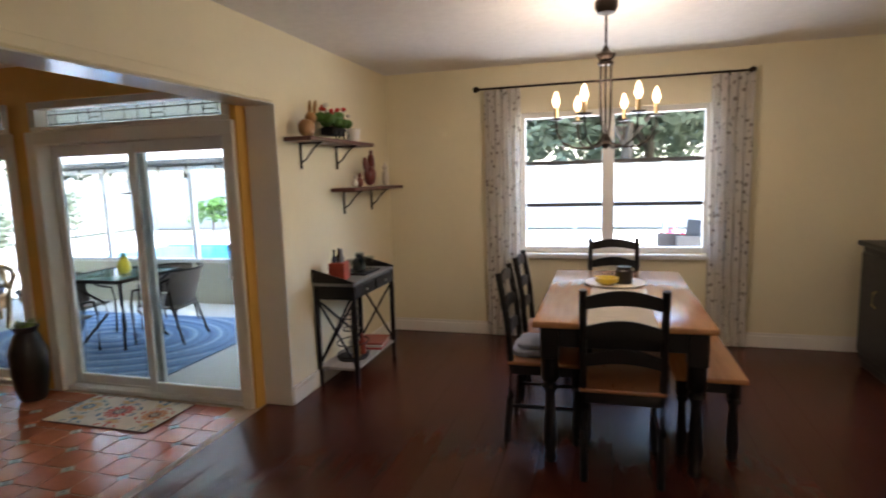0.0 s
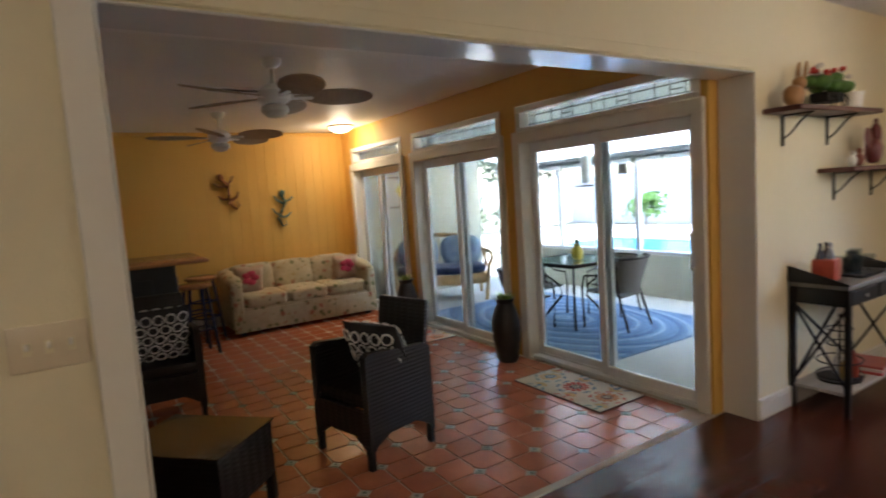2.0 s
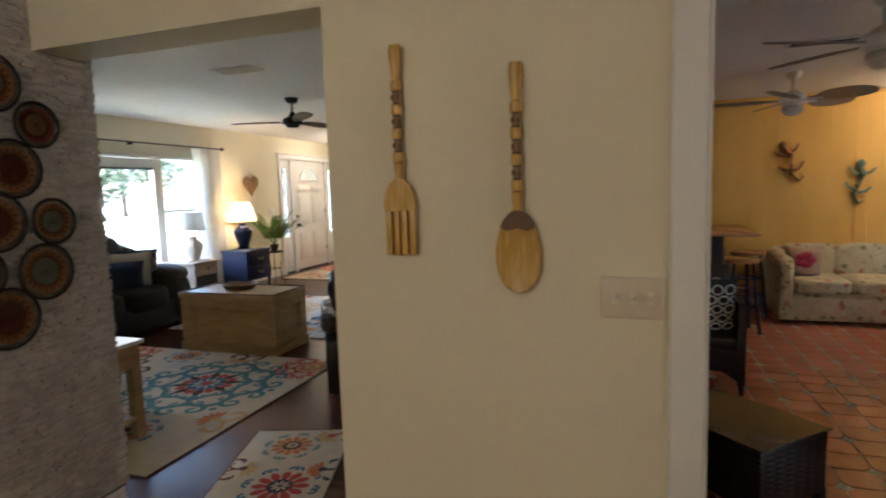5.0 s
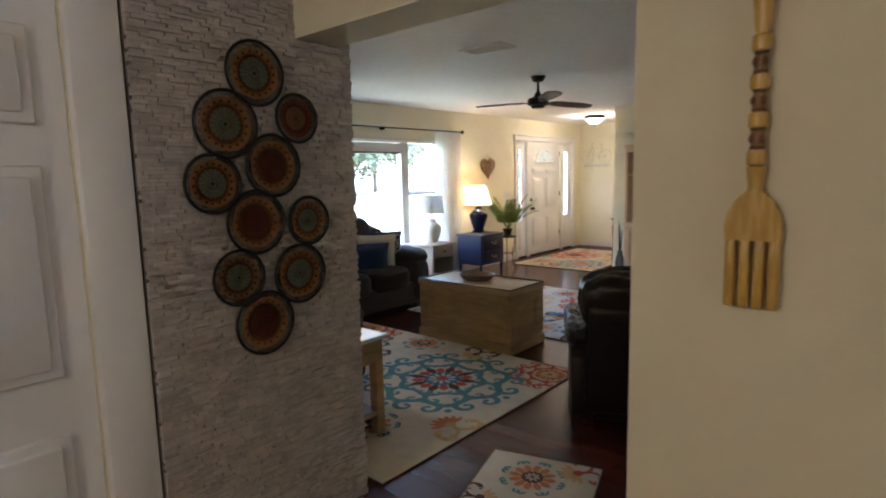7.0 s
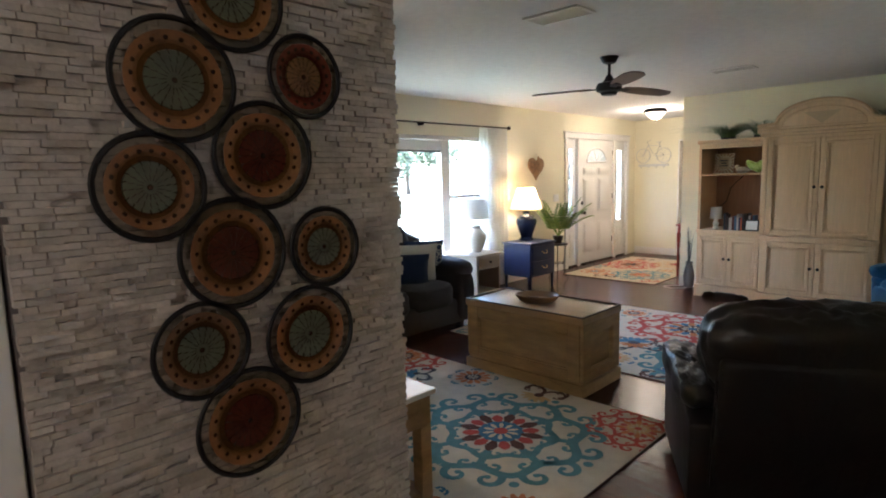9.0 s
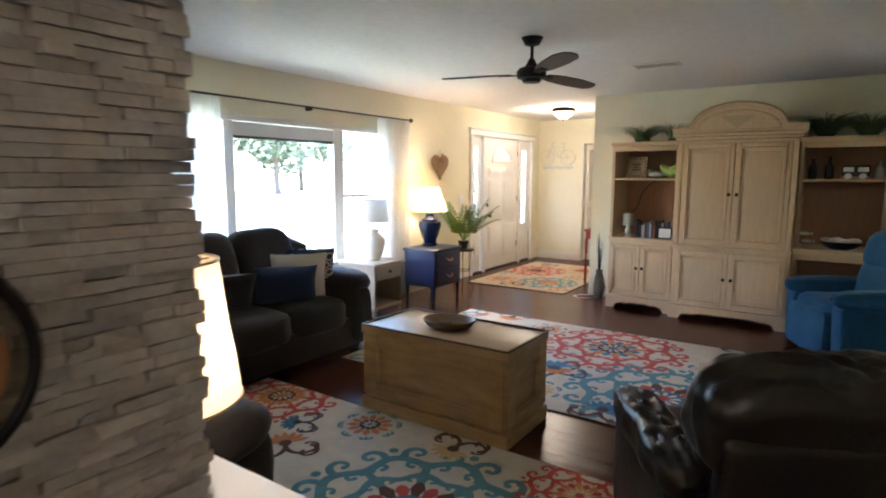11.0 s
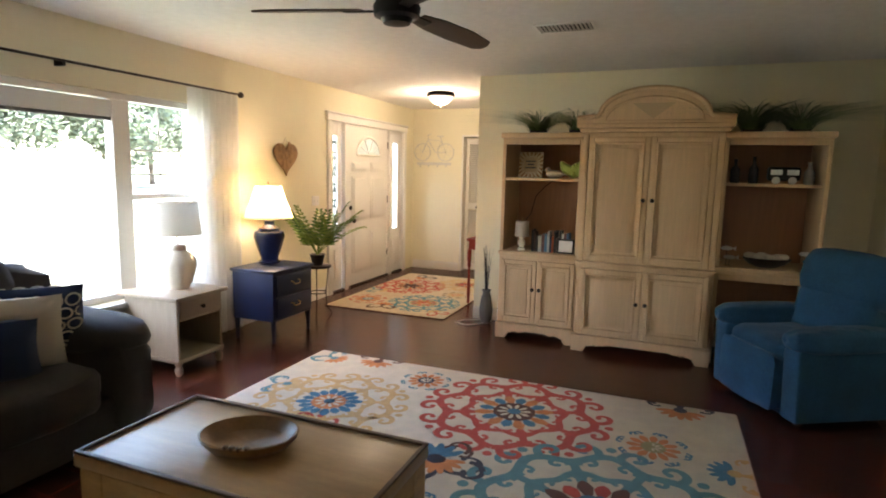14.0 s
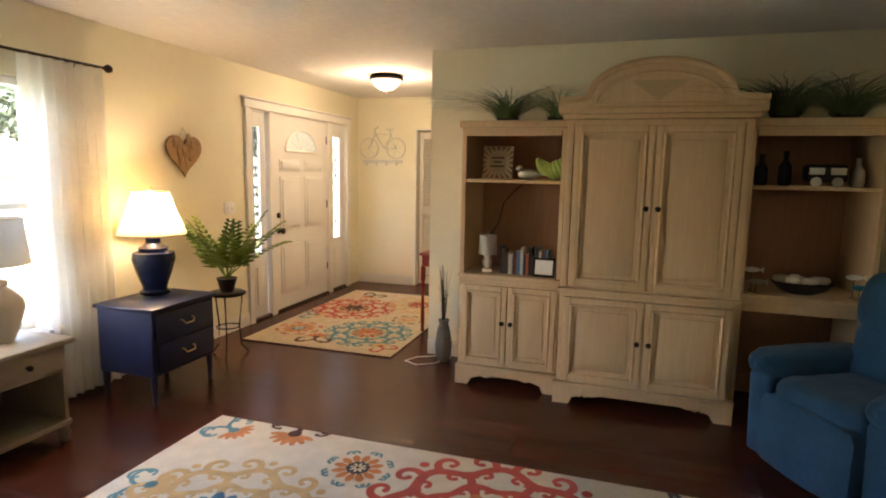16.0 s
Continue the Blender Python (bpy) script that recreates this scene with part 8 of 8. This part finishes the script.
part("sill_rail", rbox(-3.4, 2.3, -0.05, 0.05, 0.50, 0.545, 0.005, 1), ALU, sc)
part("head_beam", rbox(-3.4, 2.3, -0.05, 0.05, 1.655, 1.73, 0.005, 1), ALU, sc)
part("gutter_beam", rbox(-3.4, 2.3, -0.09, 0.09, 1.732, 1.80, 0.01, 1), mat("grey_gutter", (0.20, 0.21, 0.21), 0.5), sc, "grey gutter under the roof edge")
for x in (-7.8, -6.46, -5.1, -3.7, -2.3):
    part("post", rbox(x + 4.5 - 0.03, x + 4.5 + 0.03, -0.03, 0.03, 0.545, 1.655, 0.004, 1), ALU, sc)
roof = bmesh.new()
n = 150
top = [(-7.9 + 5.7 * i / n, 0.022 if i % 2 else 0.0) for i in range(n + 1)]
rows = []
for y, z in ((3.49, 2.30), (6.6, 1.80)):
    rows.append([roof.verts.new((x, y, z + d)) for x, d in top])
    rows.append([roof.verts.new((x, y, z + d + 0.03)) for x, d in top])
for i in range(n):
    roof.faces.new((rows[0][i], rows[0][i + 1], rows[2][i + 1], rows[2][i])); roof.faces.new((rows[1][i], rows[3][i], rows[3][i + 1], rows[1][i + 1]))
    roof.faces.new((rows[2][i], rows[2][i + 1], rows[3][i + 1], rows[3][i]))
tagged(part("patio_roof", roof, cloth("translucent_roof_panel", (0.92, 0.94, 0.93), 0.85), smooth=False), "white corrugated patio roof", "roof", kind="structure")
slab("roof", -12.8, 2.8, -6.4, 5.9, 2.60, 2.75, STUCCO, "flat house roof above the ceilings", "roof")

pr = thing("braided_rug", -4.85, 4.58, -0.02, 0, "rectangular blue rug with concentric woven oval rings", "rug")
part("rug_body", rbox(-1.42, 1.40, -0.93, 0.92, 0.001, 0.009, 0.003, 1), PATRUG, pr)
rings = {}
for k in range(24):
    q = 0.06 + 0.068 * k
    b = rings.setdefault(k % 3, bmesh.new())
    pts = [(q * 1.30 * math.cos(t * math.pi / 40), q * 0.85 * math.sin(t * math.pi / 40)) for t in range(81)]
    run = []
    for p in pts + [(9, 9)]:
        if abs(p[0]) < 1.375 and abs(p[1]) < 0.90:
            run.append((p[0], p[1], 0.008))
        else:
            if len(run) > 2:
                tube(run, 0.026, 6, b, flat=0.18)
            run = []
for k, b in rings.items():
    part("braid", b, (PATRUG2, PATRUG, PATRUG3)[k], pr)
pt = thing("patio_table", -4.60, 4.50, -0.01, 0, "square glass-topped dark metal patio table", "table")
part("glass_top", rbox(-0.42, 0.42, -0.42, 0.42, 0.68, 0.69, 0.004, 1), mat("pale_green_glass", (0.22, 0.34, 0.32), 0.06, var=0.1), pt)
part("rim", join(rbox(-0.44, 0.44, -0.44, -0.42, 0.665, 0.70, 0.004, 1), rbox(-0.44, 0.44, 0.42, 0.44, 0.665, 0.70, 0.004, 1), rbox(-0.44, -0.42, -0.42, 0.42, 0.665, 0.70, 0.004, 1), rbox(0.42, 0.44, -0.42, 0.42, 0.665, 0.70, 0.004, 1)), BRONZE, pt)
for a in (-1, 1):
    for b in (-1, 1):
        part("leg", tube([(a * 0.36, b * 0.36, 0.67), (a * 0.12, b * 0.12, 0.42), (a * 0.10, b * 0.10, 0.30), (a * 0.30, b * 0.30, 0.0)], 0.013, 6), BRONZE, pt)
pt.matrix_world = pose(-4.60, 4.50, -0.01) @ Matrix.Diagonal((0.88, 0.88, 0.96, 1))
yv = thing("yellow_vase", -4.55, 4.52, 0.655, 0, "small yellow vase on the patio table", "vase")
part("vase", lathe([(0.04, 0), (0.06, 0.03), (0.06, 0.10), (0.03, 0.14), (0.04, 0.16), (0, 0.155)], 18), YELL, yv)
stems(18, 0.08, 0.12, 0.02, LEAF, "leaves", yv, 9, (0, 0, 0.14), 0.7, 0.008)
def patio_chair():
    c = thing("patio_chair", 0, 0, 0, 0, "dark metal patio chair with a brown sling seat", "chair", "chairs round the patio table")
    SL = mat("brown_mesh_sling", (0.15, 0.12, 0.10), 0.7, var=0.4, scale=60, bump=0.8, bscale=140)
    part("seat", moved(rbox(-0.22, 0.22, -0.23, 0.23, -0.012, 0.012, 0.01, 2), pose(0, 0, 0.40, -5)), SL, c)
    bk = [(0.24 * math.cos(t), 0.10 + 0.16 * math.sin(t)) for t in [math.pi * i / 12 for i in range(13)]]
    bm = bmesh.new()
    lo, hi = [bm.verts.new((x, y, 0.42)) for x, y in bk], [bm.verts.new((x * 1.08, y + 0.12, 0.80)) for x, y in bk]
    for i in range(12):
        bm.faces.new((lo[i], lo[i + 1], hi[i + 1], hi[i]))
    part("backrest", bm, SL, c)
    part("back_rail", tube([(x * 1.08, y + 0.12, 0.80) for x, y in bk], 0.014, 6), BRONZE, c)
    for s in (-1, 1):
        part("armrest", tube([(s * 0.26, 0.20, 0.72), (s * 0.28, 0.0, 0.62), (s * 0.27, -0.22, 0.60), (s * 0.26, -0.26, 0.45), (s * 0.25, -0.25, 0.0)], 0.013, 6), BRONZE, c)
        part("back_leg", tube([(s * 0.24, 0.16, 0.70), (s * 0.23, 0.18, 0.40), (s * 0.25, 0.30, 0.0)], 0.013, 6), BRONZE, c)
    return c
p0 = patio_chair(); SMALL = Matrix.Diagonal((0.88, 0.88, 0.88, 1))
p0.matrix_world = pose(-4.20, 4.66, -0.01, 0, 0, -80) @ SMALL
for x, y, rz in ((-4.80, 4.02, 175), (-5.15, 4.55, 95), (-4.62, 5.12, 10)):
    copy_thing(p0, pose(x, y, -0.01, 0, 0, rz) @ SMALL)
se = thing("rattan_settee", -6.95, 4.35, -0.02, 60, "honey rattan settee with blue floral cushions", "settee")
part("seat_frame", rbox(-0.62, 0.62, -0.32, 0.30, 0.22, 0.36, 0.02, 2), RATTAN, se)
arch = [(0.66 * math.cos(t) * -1, 0.30, 0.36 + 0.50 * max(0, math.sin(t)) ** 0.6) for t in [math.pi * i / 20 for i in range(21)]]
part("back_hoop", tube(arch, 0.03, 8), RATTAN, se)
for k in range(9):
    x = -0.52 + 0.13 * k
    part("back_cane", tube([(x, 0.30, 0.34), (x, 0.31, 0.36 + 0.46 * max(0.05, 1 - (x / 0.66) ** 2) ** 0.3)], 0.01, 6), RATTAN, se)
for s in (-1, 1):
    part("armrest", tube([(s * 0.64, 0.30, 0.62), (s * 0.70, 0.05, 0.60), (s * 0.68, -0.28, 0.56), (s * 0.62, -0.34, 0.42), (s * 0.58, -0.32, 0.0)], 0.028, 8), RATTAN, se)
    part("leg", tube([(s * 0.58, 0.30, 0.3), (s * 0.58, 0.33, 0)], 0.025, 8), RATTAN, se)
BLF = mat("blue_floral_cloth", (0.06, 0.13, 0.28), 0.9, var=0.8, scale=14, col2=(0.42, 0.50, 0.55))
part("seat_pad", puff(1.2, 0.60, 0.12, (0, -0.02, 0.41), 6, seg=24, rings=10), NAVYF, se)
for x in (-0.30, 0.30):
    part("back_pad", puff(0.56, 0.14, 0.42, (x, 0.18, 0.64), 3.5, rot=pose(0, 0, 0, -12), seed=x), BLF, se)
pc = thing("framed_picture", -7.595, 4.22, 1.48, 0, "framed picture of a yellow flower on the patio wall", "picture")
part("frame", join(rbox(0, 0.02, -0.30, -0.28, -0.22, 0.22, 0.003, 1), rbox(0, 0.02, 0.28, 0.30, -0.22, 0.22, 0.003, 1), rbox(0, 0.02, -0.28, 0.28, 0.20, 0.22, 0.003, 1), rbox(0, 0.02, -0.28, 0.28, -0.22, -0.20, 0.003, 1)), BLACKW, pc)
part("print", rbox(0, 0.006, -0.28, 0.28, -0.20, 0.20, 0.001, 1), CREAMF, pc)
for k in range(6):
    part("painted_petal", puff(0.004, 0.12, 0.08, (0.008, -0.03 + 0.06 * math.cos(k), 0.02 + 0.06 * math.sin(k)), 2, seg=8, rings=6), YELL, pc)
ws = thing("hanging_bird_feeder", -5.35, 5.55, 0, 0, "white hanging bird feeder under the patio roof", "bird feeder")
part("cord", tube([(0, 0, 1.98), (0, 0, 1.78)], 0.004, 5), ALU, ws)
part("tube", lathe([(0.02, 1.78), (0.08, 1.76), (0.07, 1.73), (0.06, 1.45), (0.07, 1.43), (0, 1.43)], 18), ALU, ws)
part("tray", lathe([(0.14, 1.39), (0.15, 1.405), (0.10, 1.41), (0.0, 1.415)], 20), BRONZE, ws)
stl = thing("string_lights", -4.9, 6.132, 0, 0, "dark cable of white bulbs strung along the patio beam", "string lights")
part("cable", tube([(-2.6 + 0.21 * k, 0, 1.710 + (0.012 if k % 2 else 0.0)) for k in range(26)], 0.006, 5), BRONZE, stl)
for k in range(12):
    so = part("socket", lathe([(0.012, 1.675), (0.012, 1.705), (0, 1.710)], 8, at=(-2.3 + 0.42 * k, -0.012, 0)), BRONZE, stl)
    part("bulb", lathe([(0.0, 1.605), (0.025, 1.625), (0.025, 1.650), (0.01, 1.675)], 10, at=(-2.3 + 0.42 * k, -0.012, 0)), CREAMCER, so)

# fence, planting and trees
def fence(x0, x1, y0, y1, label):
    f = thing("vinyl_fence", x0, y0, -0.16, math.degrees(math.atan2(y1 - y0, x1 - x0)), label, "fence")
    L = math.hypot(x1 - x0, y1 - y0)
    n = int(L / 2.4)
    for k in range(n + 1):
        part("post", rbox(k * L / n - 0.06, k * L / n + 0.06, -0.06, 0.06, 0, 1.95, 0.01, 1), VINYL, f)
    for k in range(n):
        a, b = k * L / n + 0.06, (k + 1) * L / n - 0.06
        part("panel", join(*[rbox(a + (b - a) * i / 10 + 0.004, a + (b - a) * (i + 1) / 10 - 0.004, -0.02, 0.02, 0.05, 1.80, 0.004, 1) for i in range(10)], rbox(a, b, -0.03, 0.03, 1.80, 1.87, 0.004, 1)), VINYL, f)
fence(-26, 4, 17.2, 17.2, "white vinyl privacy fence behind the pool")
fence(-17, -17, 5.0, 17.2, "white vinyl privacy fence beside the pool")
def crown(seed, n, rx, ry, rz, leaf=0.17):
    r = random.Random(seed)
    bm = bmesh.new()
    lobes = [(Vector((r.uniform(-0.6, 0.6), r.uniform(-0.6, 0.6), r.uniform(-0.45, 0.6))), r.uniform(0.3, 0.55)) for _ in range(13)]
    for i in range(n):
        c, q = lobes[i % 13]
        d = Vector((r.gauss(0, 1), r.gauss(0, 1), r.gauss(0, 1))).normalized() * q * r.uniform(0.55, 1.0)
        p = c + d
        p = Vector((p.x * rx, p.y * ry, p.z * rz))
        u, v = Vector((r.gauss(0, 1), r.gauss(0, 1), r.gauss(0, 0.6))).normalized(), Vector((r.gauss(0, 1), r.gauss(0, 1), r.gauss(0, 0.6))).normalized()
        s = leaf * r.uniform(0.5, 1.2)
        bm.faces.new([bm.verts.new(q2) for q2 in (p - u * s, p + v * s * 0.5, p + u * s, p - v * s * 0.5)])
    return bm
def tree(seed, h, w):
    t = thing("oak_tree", 0, 0, -0.16, 0, "broad green oak tree beyond the garden", "tree", "trees round the garden")
    r = random.Random(seed)
    part("trunk", tube([(0, 0, 0), (0.1, 0.05, h * 0.2), (0.0, 0.1, h * 0.42), (0.1, 0.0, h * 0.7)], 0.28, 10, r2=0.1), BARK, t)
    for k in range(6):
        a = k * 1.05
        part("limb", tube([(0.05, 0.05, h * 0.34 + 0.1 * k), (w * 0.3 * math.cos(a), w * 0.3 * math.sin(a), h * 0.55), (w * 0.62 * math.cos(a), w * 0.62 * math.sin(a), h * 0.66)], 0.10, 6, r2=0.03), BARK, t)
    part("crown", moved(crown(seed, 7000, w * 1.15, w * 1.15, h * 0.46, 0.30), Matrix.Translation((0, 0, h * 0.64))), FOLI, t, smooth=False)
    return t
ta, tb = tree(3, 7.0, 4.0), tree(8, 9.0, 5.2)
spots = [(-24, 20.5), (-18.5, 22), (-13, 20.3), (-8.5, 22.5), (-3.5, 20.8), (1.5, 23), (8, 24), (14, 26), (-30, 24), (3.5, 34), (-3, 40), (10, 38)]
spots += [(-4.5, 27), (0.5, 19.5), (4.5, 20.5), (-11, 26), (-26, -44), (-18, -40), (-9, -46), (-2, -42), (6, -45), (-34, -40), (-42, -46), (-50, -38)]
ta.matrix_world = pose(*spots[0], -0.16, 0, 0, 30); tb.matrix_world = pose(*spots[1], -0.16, 0, 0, 80)
for i, (x, y) in enumerate(spots[2:]):
    copy_thing(ta if i % 2 else tb, pose(x, y, -0.16, 0, 0, 53 * i))
def shrub(x, y, h, n, seed, material, label):
    s = thing("shrub", x, y, -0.12, 0, label, "shrub")
    part("stems", tube([(0, 0, 0), (0.02, 0, h * 0.5)], 0.03, 6), BARK, s)
    part("leaves", moved(crown(seed, n, h * 0.55, h * 0.55, h * 0.5, 0.07 * h + 0.03), Matrix.Translation((0, 0, h * 0.55))), material, s, smooth=False)
shrub(-6.6, 13.4, 0.9, 500, 31, LEAF, "rounded green shrub beside the pool")
shrub(-13.5, 9.5, 1.4, 600, 32, FOLI, "green palm shrub near the fence"); shrub(-15.2, 12.5, 1.6, 600, 33, FOLI, "green shrub near the fence"); shrub(-12.2, 15.5, 1.2, 500, 34, LEAF, "green shrub near the fence")
shrub(-3.2, 15.6, 1.0, 300, 35, PINK, "pink flowering shrub before the fence")
shrub(1.05, 10.6, 0.55, 350, 36, PINK, "pink flowers beyond the dining window"); shrub(0.1, 11.0, 0.35, 300, 37, LEAF, "low green shrub beyond the dining window"); shrub(0.5, 11.1, 0.3, 300, 38, LEAF, "low green shrub beyond the dining window")
oc = copy_thing(w0, pose(0.95, 9.2, -0.08, 0, 0, -60))
tagged(oc, "black wicker armchair on the terrace outside the dining window")

# ---- floor pieces ----
floors = [o for o in bpy.data.objects if o.name.split(".")[0] == "floor"]
living_floor, dining_floor = (floors[0], floors[1]) if floors[0].bound_box[0][0] < -5 else (floors[1], floors[0])
def plank_mesh(w, L):
    bm = bmesh.new()
    box(bm, 0, w - 0.0008, 0, L - 0.0008, -0.0115, 0.0)
    top = [e for e in bm.edges if all(abs(v.co.z) < 1e-6 for v in e.verts)]
    bmesh.ops.bevel(bm, geom=top, offset=0.0007, segments=1, affect="EDGES")
    me = bpy.data.meshes.new("plank"); bm.to_mesh(me); bm.free(); me.materials.append(PLANK)
    return me
cache = {}
def planks(parent, x0, x1, y0, y1, seed, w=0.185, L=1.22):
    r = random.Random(seed)
    x = x0
    while x < x1 - 0.01:
        y = y0 - r.uniform(0, 1.0)
        ww = round(min(w, x1 - x), 3)
        while y < y1 - 0.01:
            a, b = max(y, y0), min(y + L, y1)
            if b - a > 0.02:
                key = (ww, round(b - a, 2))
                if key not in cache:
                    cache[key] = plank_mesh(ww, b - a)
                p = new("plank", cache[key]); p.parent = parent; p.location = (x, a, 0)
            y += L
        x += w
planks(living_floor, -8.87, -2.27, -5.78, -0.56, 1)
planks(dining_floor, -2.30, 2.3, 0.36, 5.33, 2)
planks(dining_floor, -2.12, 2.3, -2.09, 0.36, 3)
planks(living_floor, -2.27, -2.12, -2.09, -0.76, 4)
planks(living_floor, -12.3, -8.87, -5.78, -2.5, 5)
T, G, CUT = 0.1865, 0.007, 0.036
h = (T - G) / 2
def tile_mesh(name, flip, far=None, at=(0, 0)):
    """A square tile with two opposite corners cut for the inlays."""
    f = -1 if flip else 1
    out = [(-h + CUT, -h), (h, -h), (h, h - CUT), (h - CUT, h), (-h, h), (-h, -h + CUT)]
    out = [(f * a, b) for a, b in (out if f > 0 else out[::-1])]
    if far is not None:
        far.faces.new([far.verts.new((at[0] + a * 0.98, at[1] + b * 0.98, 0.0)) for a, b in out])
        return None
    bm = bmesh.new()
    lo, mid, hi = [[bm.verts.new((a * q, b * q, z)) for a, b in out] for q, z in ((1, -0.006), (1, -0.0015), (0.975, 0.0))]
    for p, q in ((lo, mid), (mid, hi)):
        for i in range(6):
            bm.faces.new((p[i], p[(i + 1) % 6], q[(i + 1) % 6], q[i]))
    bm.faces.new(hi)
    me = bpy.data.meshes.new(name); bm.to_mesh(me); bm.free(); me.materials.append(TILE)
    return me
tms = [tile_mesh("tile", False), tile_mesh("tile", True)]
bm = bmesh.new()
for k, z0, z1 in ((CUT - 0.006, -0.006, 0.0), (CUT * 0.42, 0.0, 0.001)):
    vs = [bm.verts.new((a, b, z)) for z in (z0, z1) for a, b in ((k, 0), (0, k), (-k, 0), (0, -k))]
    for i in range(4):
        bm.faces.new((vs[i], vs[(i + 1) % 4], vs[4 + (i + 1) % 4], vs[4 + i]))
    bm.faces.new(vs[4:]).material_index = 1 if z0 == 0.0 else 0
dm = bpy.data.meshes.new("inlay_tile"); bm.to_mesh(dm); bm.free(); dm.materials.append(DOTM); dm.materials.append(mat("dark_inlay_glaze", (0.10, 0.12, 0.09), 0.35, var=0.4, scale=40))
sun_floor = bpy.data.objects["floor_sunroom"]
far = bmesh.new()
for i in range(28):
    for j in range(20):
        # the grid is set out from the inlay at (-2.863, 1.652)
        nx, ny = -2.49 - T * i, 3.144 - T * j
        x, y, odd = nx - T / 2, ny - T / 2, (i + j) % 2
        if x < -7.52 or y < -0.38:
            continue
        if i < 15:
            o = new("tile", tms[odd]); o.parent = sun_floor; o.location = (x, y, 0)
            if not odd:
                o = new("inlay_tile", dm); o.parent = sun_floor; o.location = (nx, ny, 0)
        else:
            tile_mesh("tile", odd, far, (x, y))
# border rows cut to the walls
for j in range(20):
    tile_y = 3.144 - T * (j + 0.5)
    if tile_y > -0.38:
        b = bmesh.new(); box(b, -2.487, -2.352, tile_y - h, tile_y + h, -0.006, 0.0)
        part("tile", b, TILE, sun_floor, smooth=False)
for i in range(28):
    tile_x = -2.49 - T * (i + 0.5)
    b = bmesh.new(); box(b, tile_x - h, tile_x + h, 3.149, 3.285, -0.006, 0.0)
    part("tile", b, TILE, sun_floor, smooth=False)
part("far_tiles", far, TILE, sun_floor, smooth=False)["kind"] = "stuff"

# ---- flush light over the kitchen end of the dining room ----
kl = thing("ceiling_light", 1.0, -0.95, 0, 0, "flush bowl ceiling light, lit, at the kitchen end", "ceiling light")
part("pan", lathe([(0.16, 2.385), (0.17, 2.40), (0.15, 2.43), (0.13, 2.434), (0, 2.434)], 28), BRONZE, kl)
part("bowl", lathe([(0.0, 2.285), (0.06, 2.295), (0.12, 2.34), (0.15, 2.39), (0, 2.39)], 28), GLASSON, kl, "lit alabaster glass bowl")
lamp_light("kitchen_light", 1.0, -0.95, 2.20, 1.9, (1.0, 0.86, 0.68), 0.12)
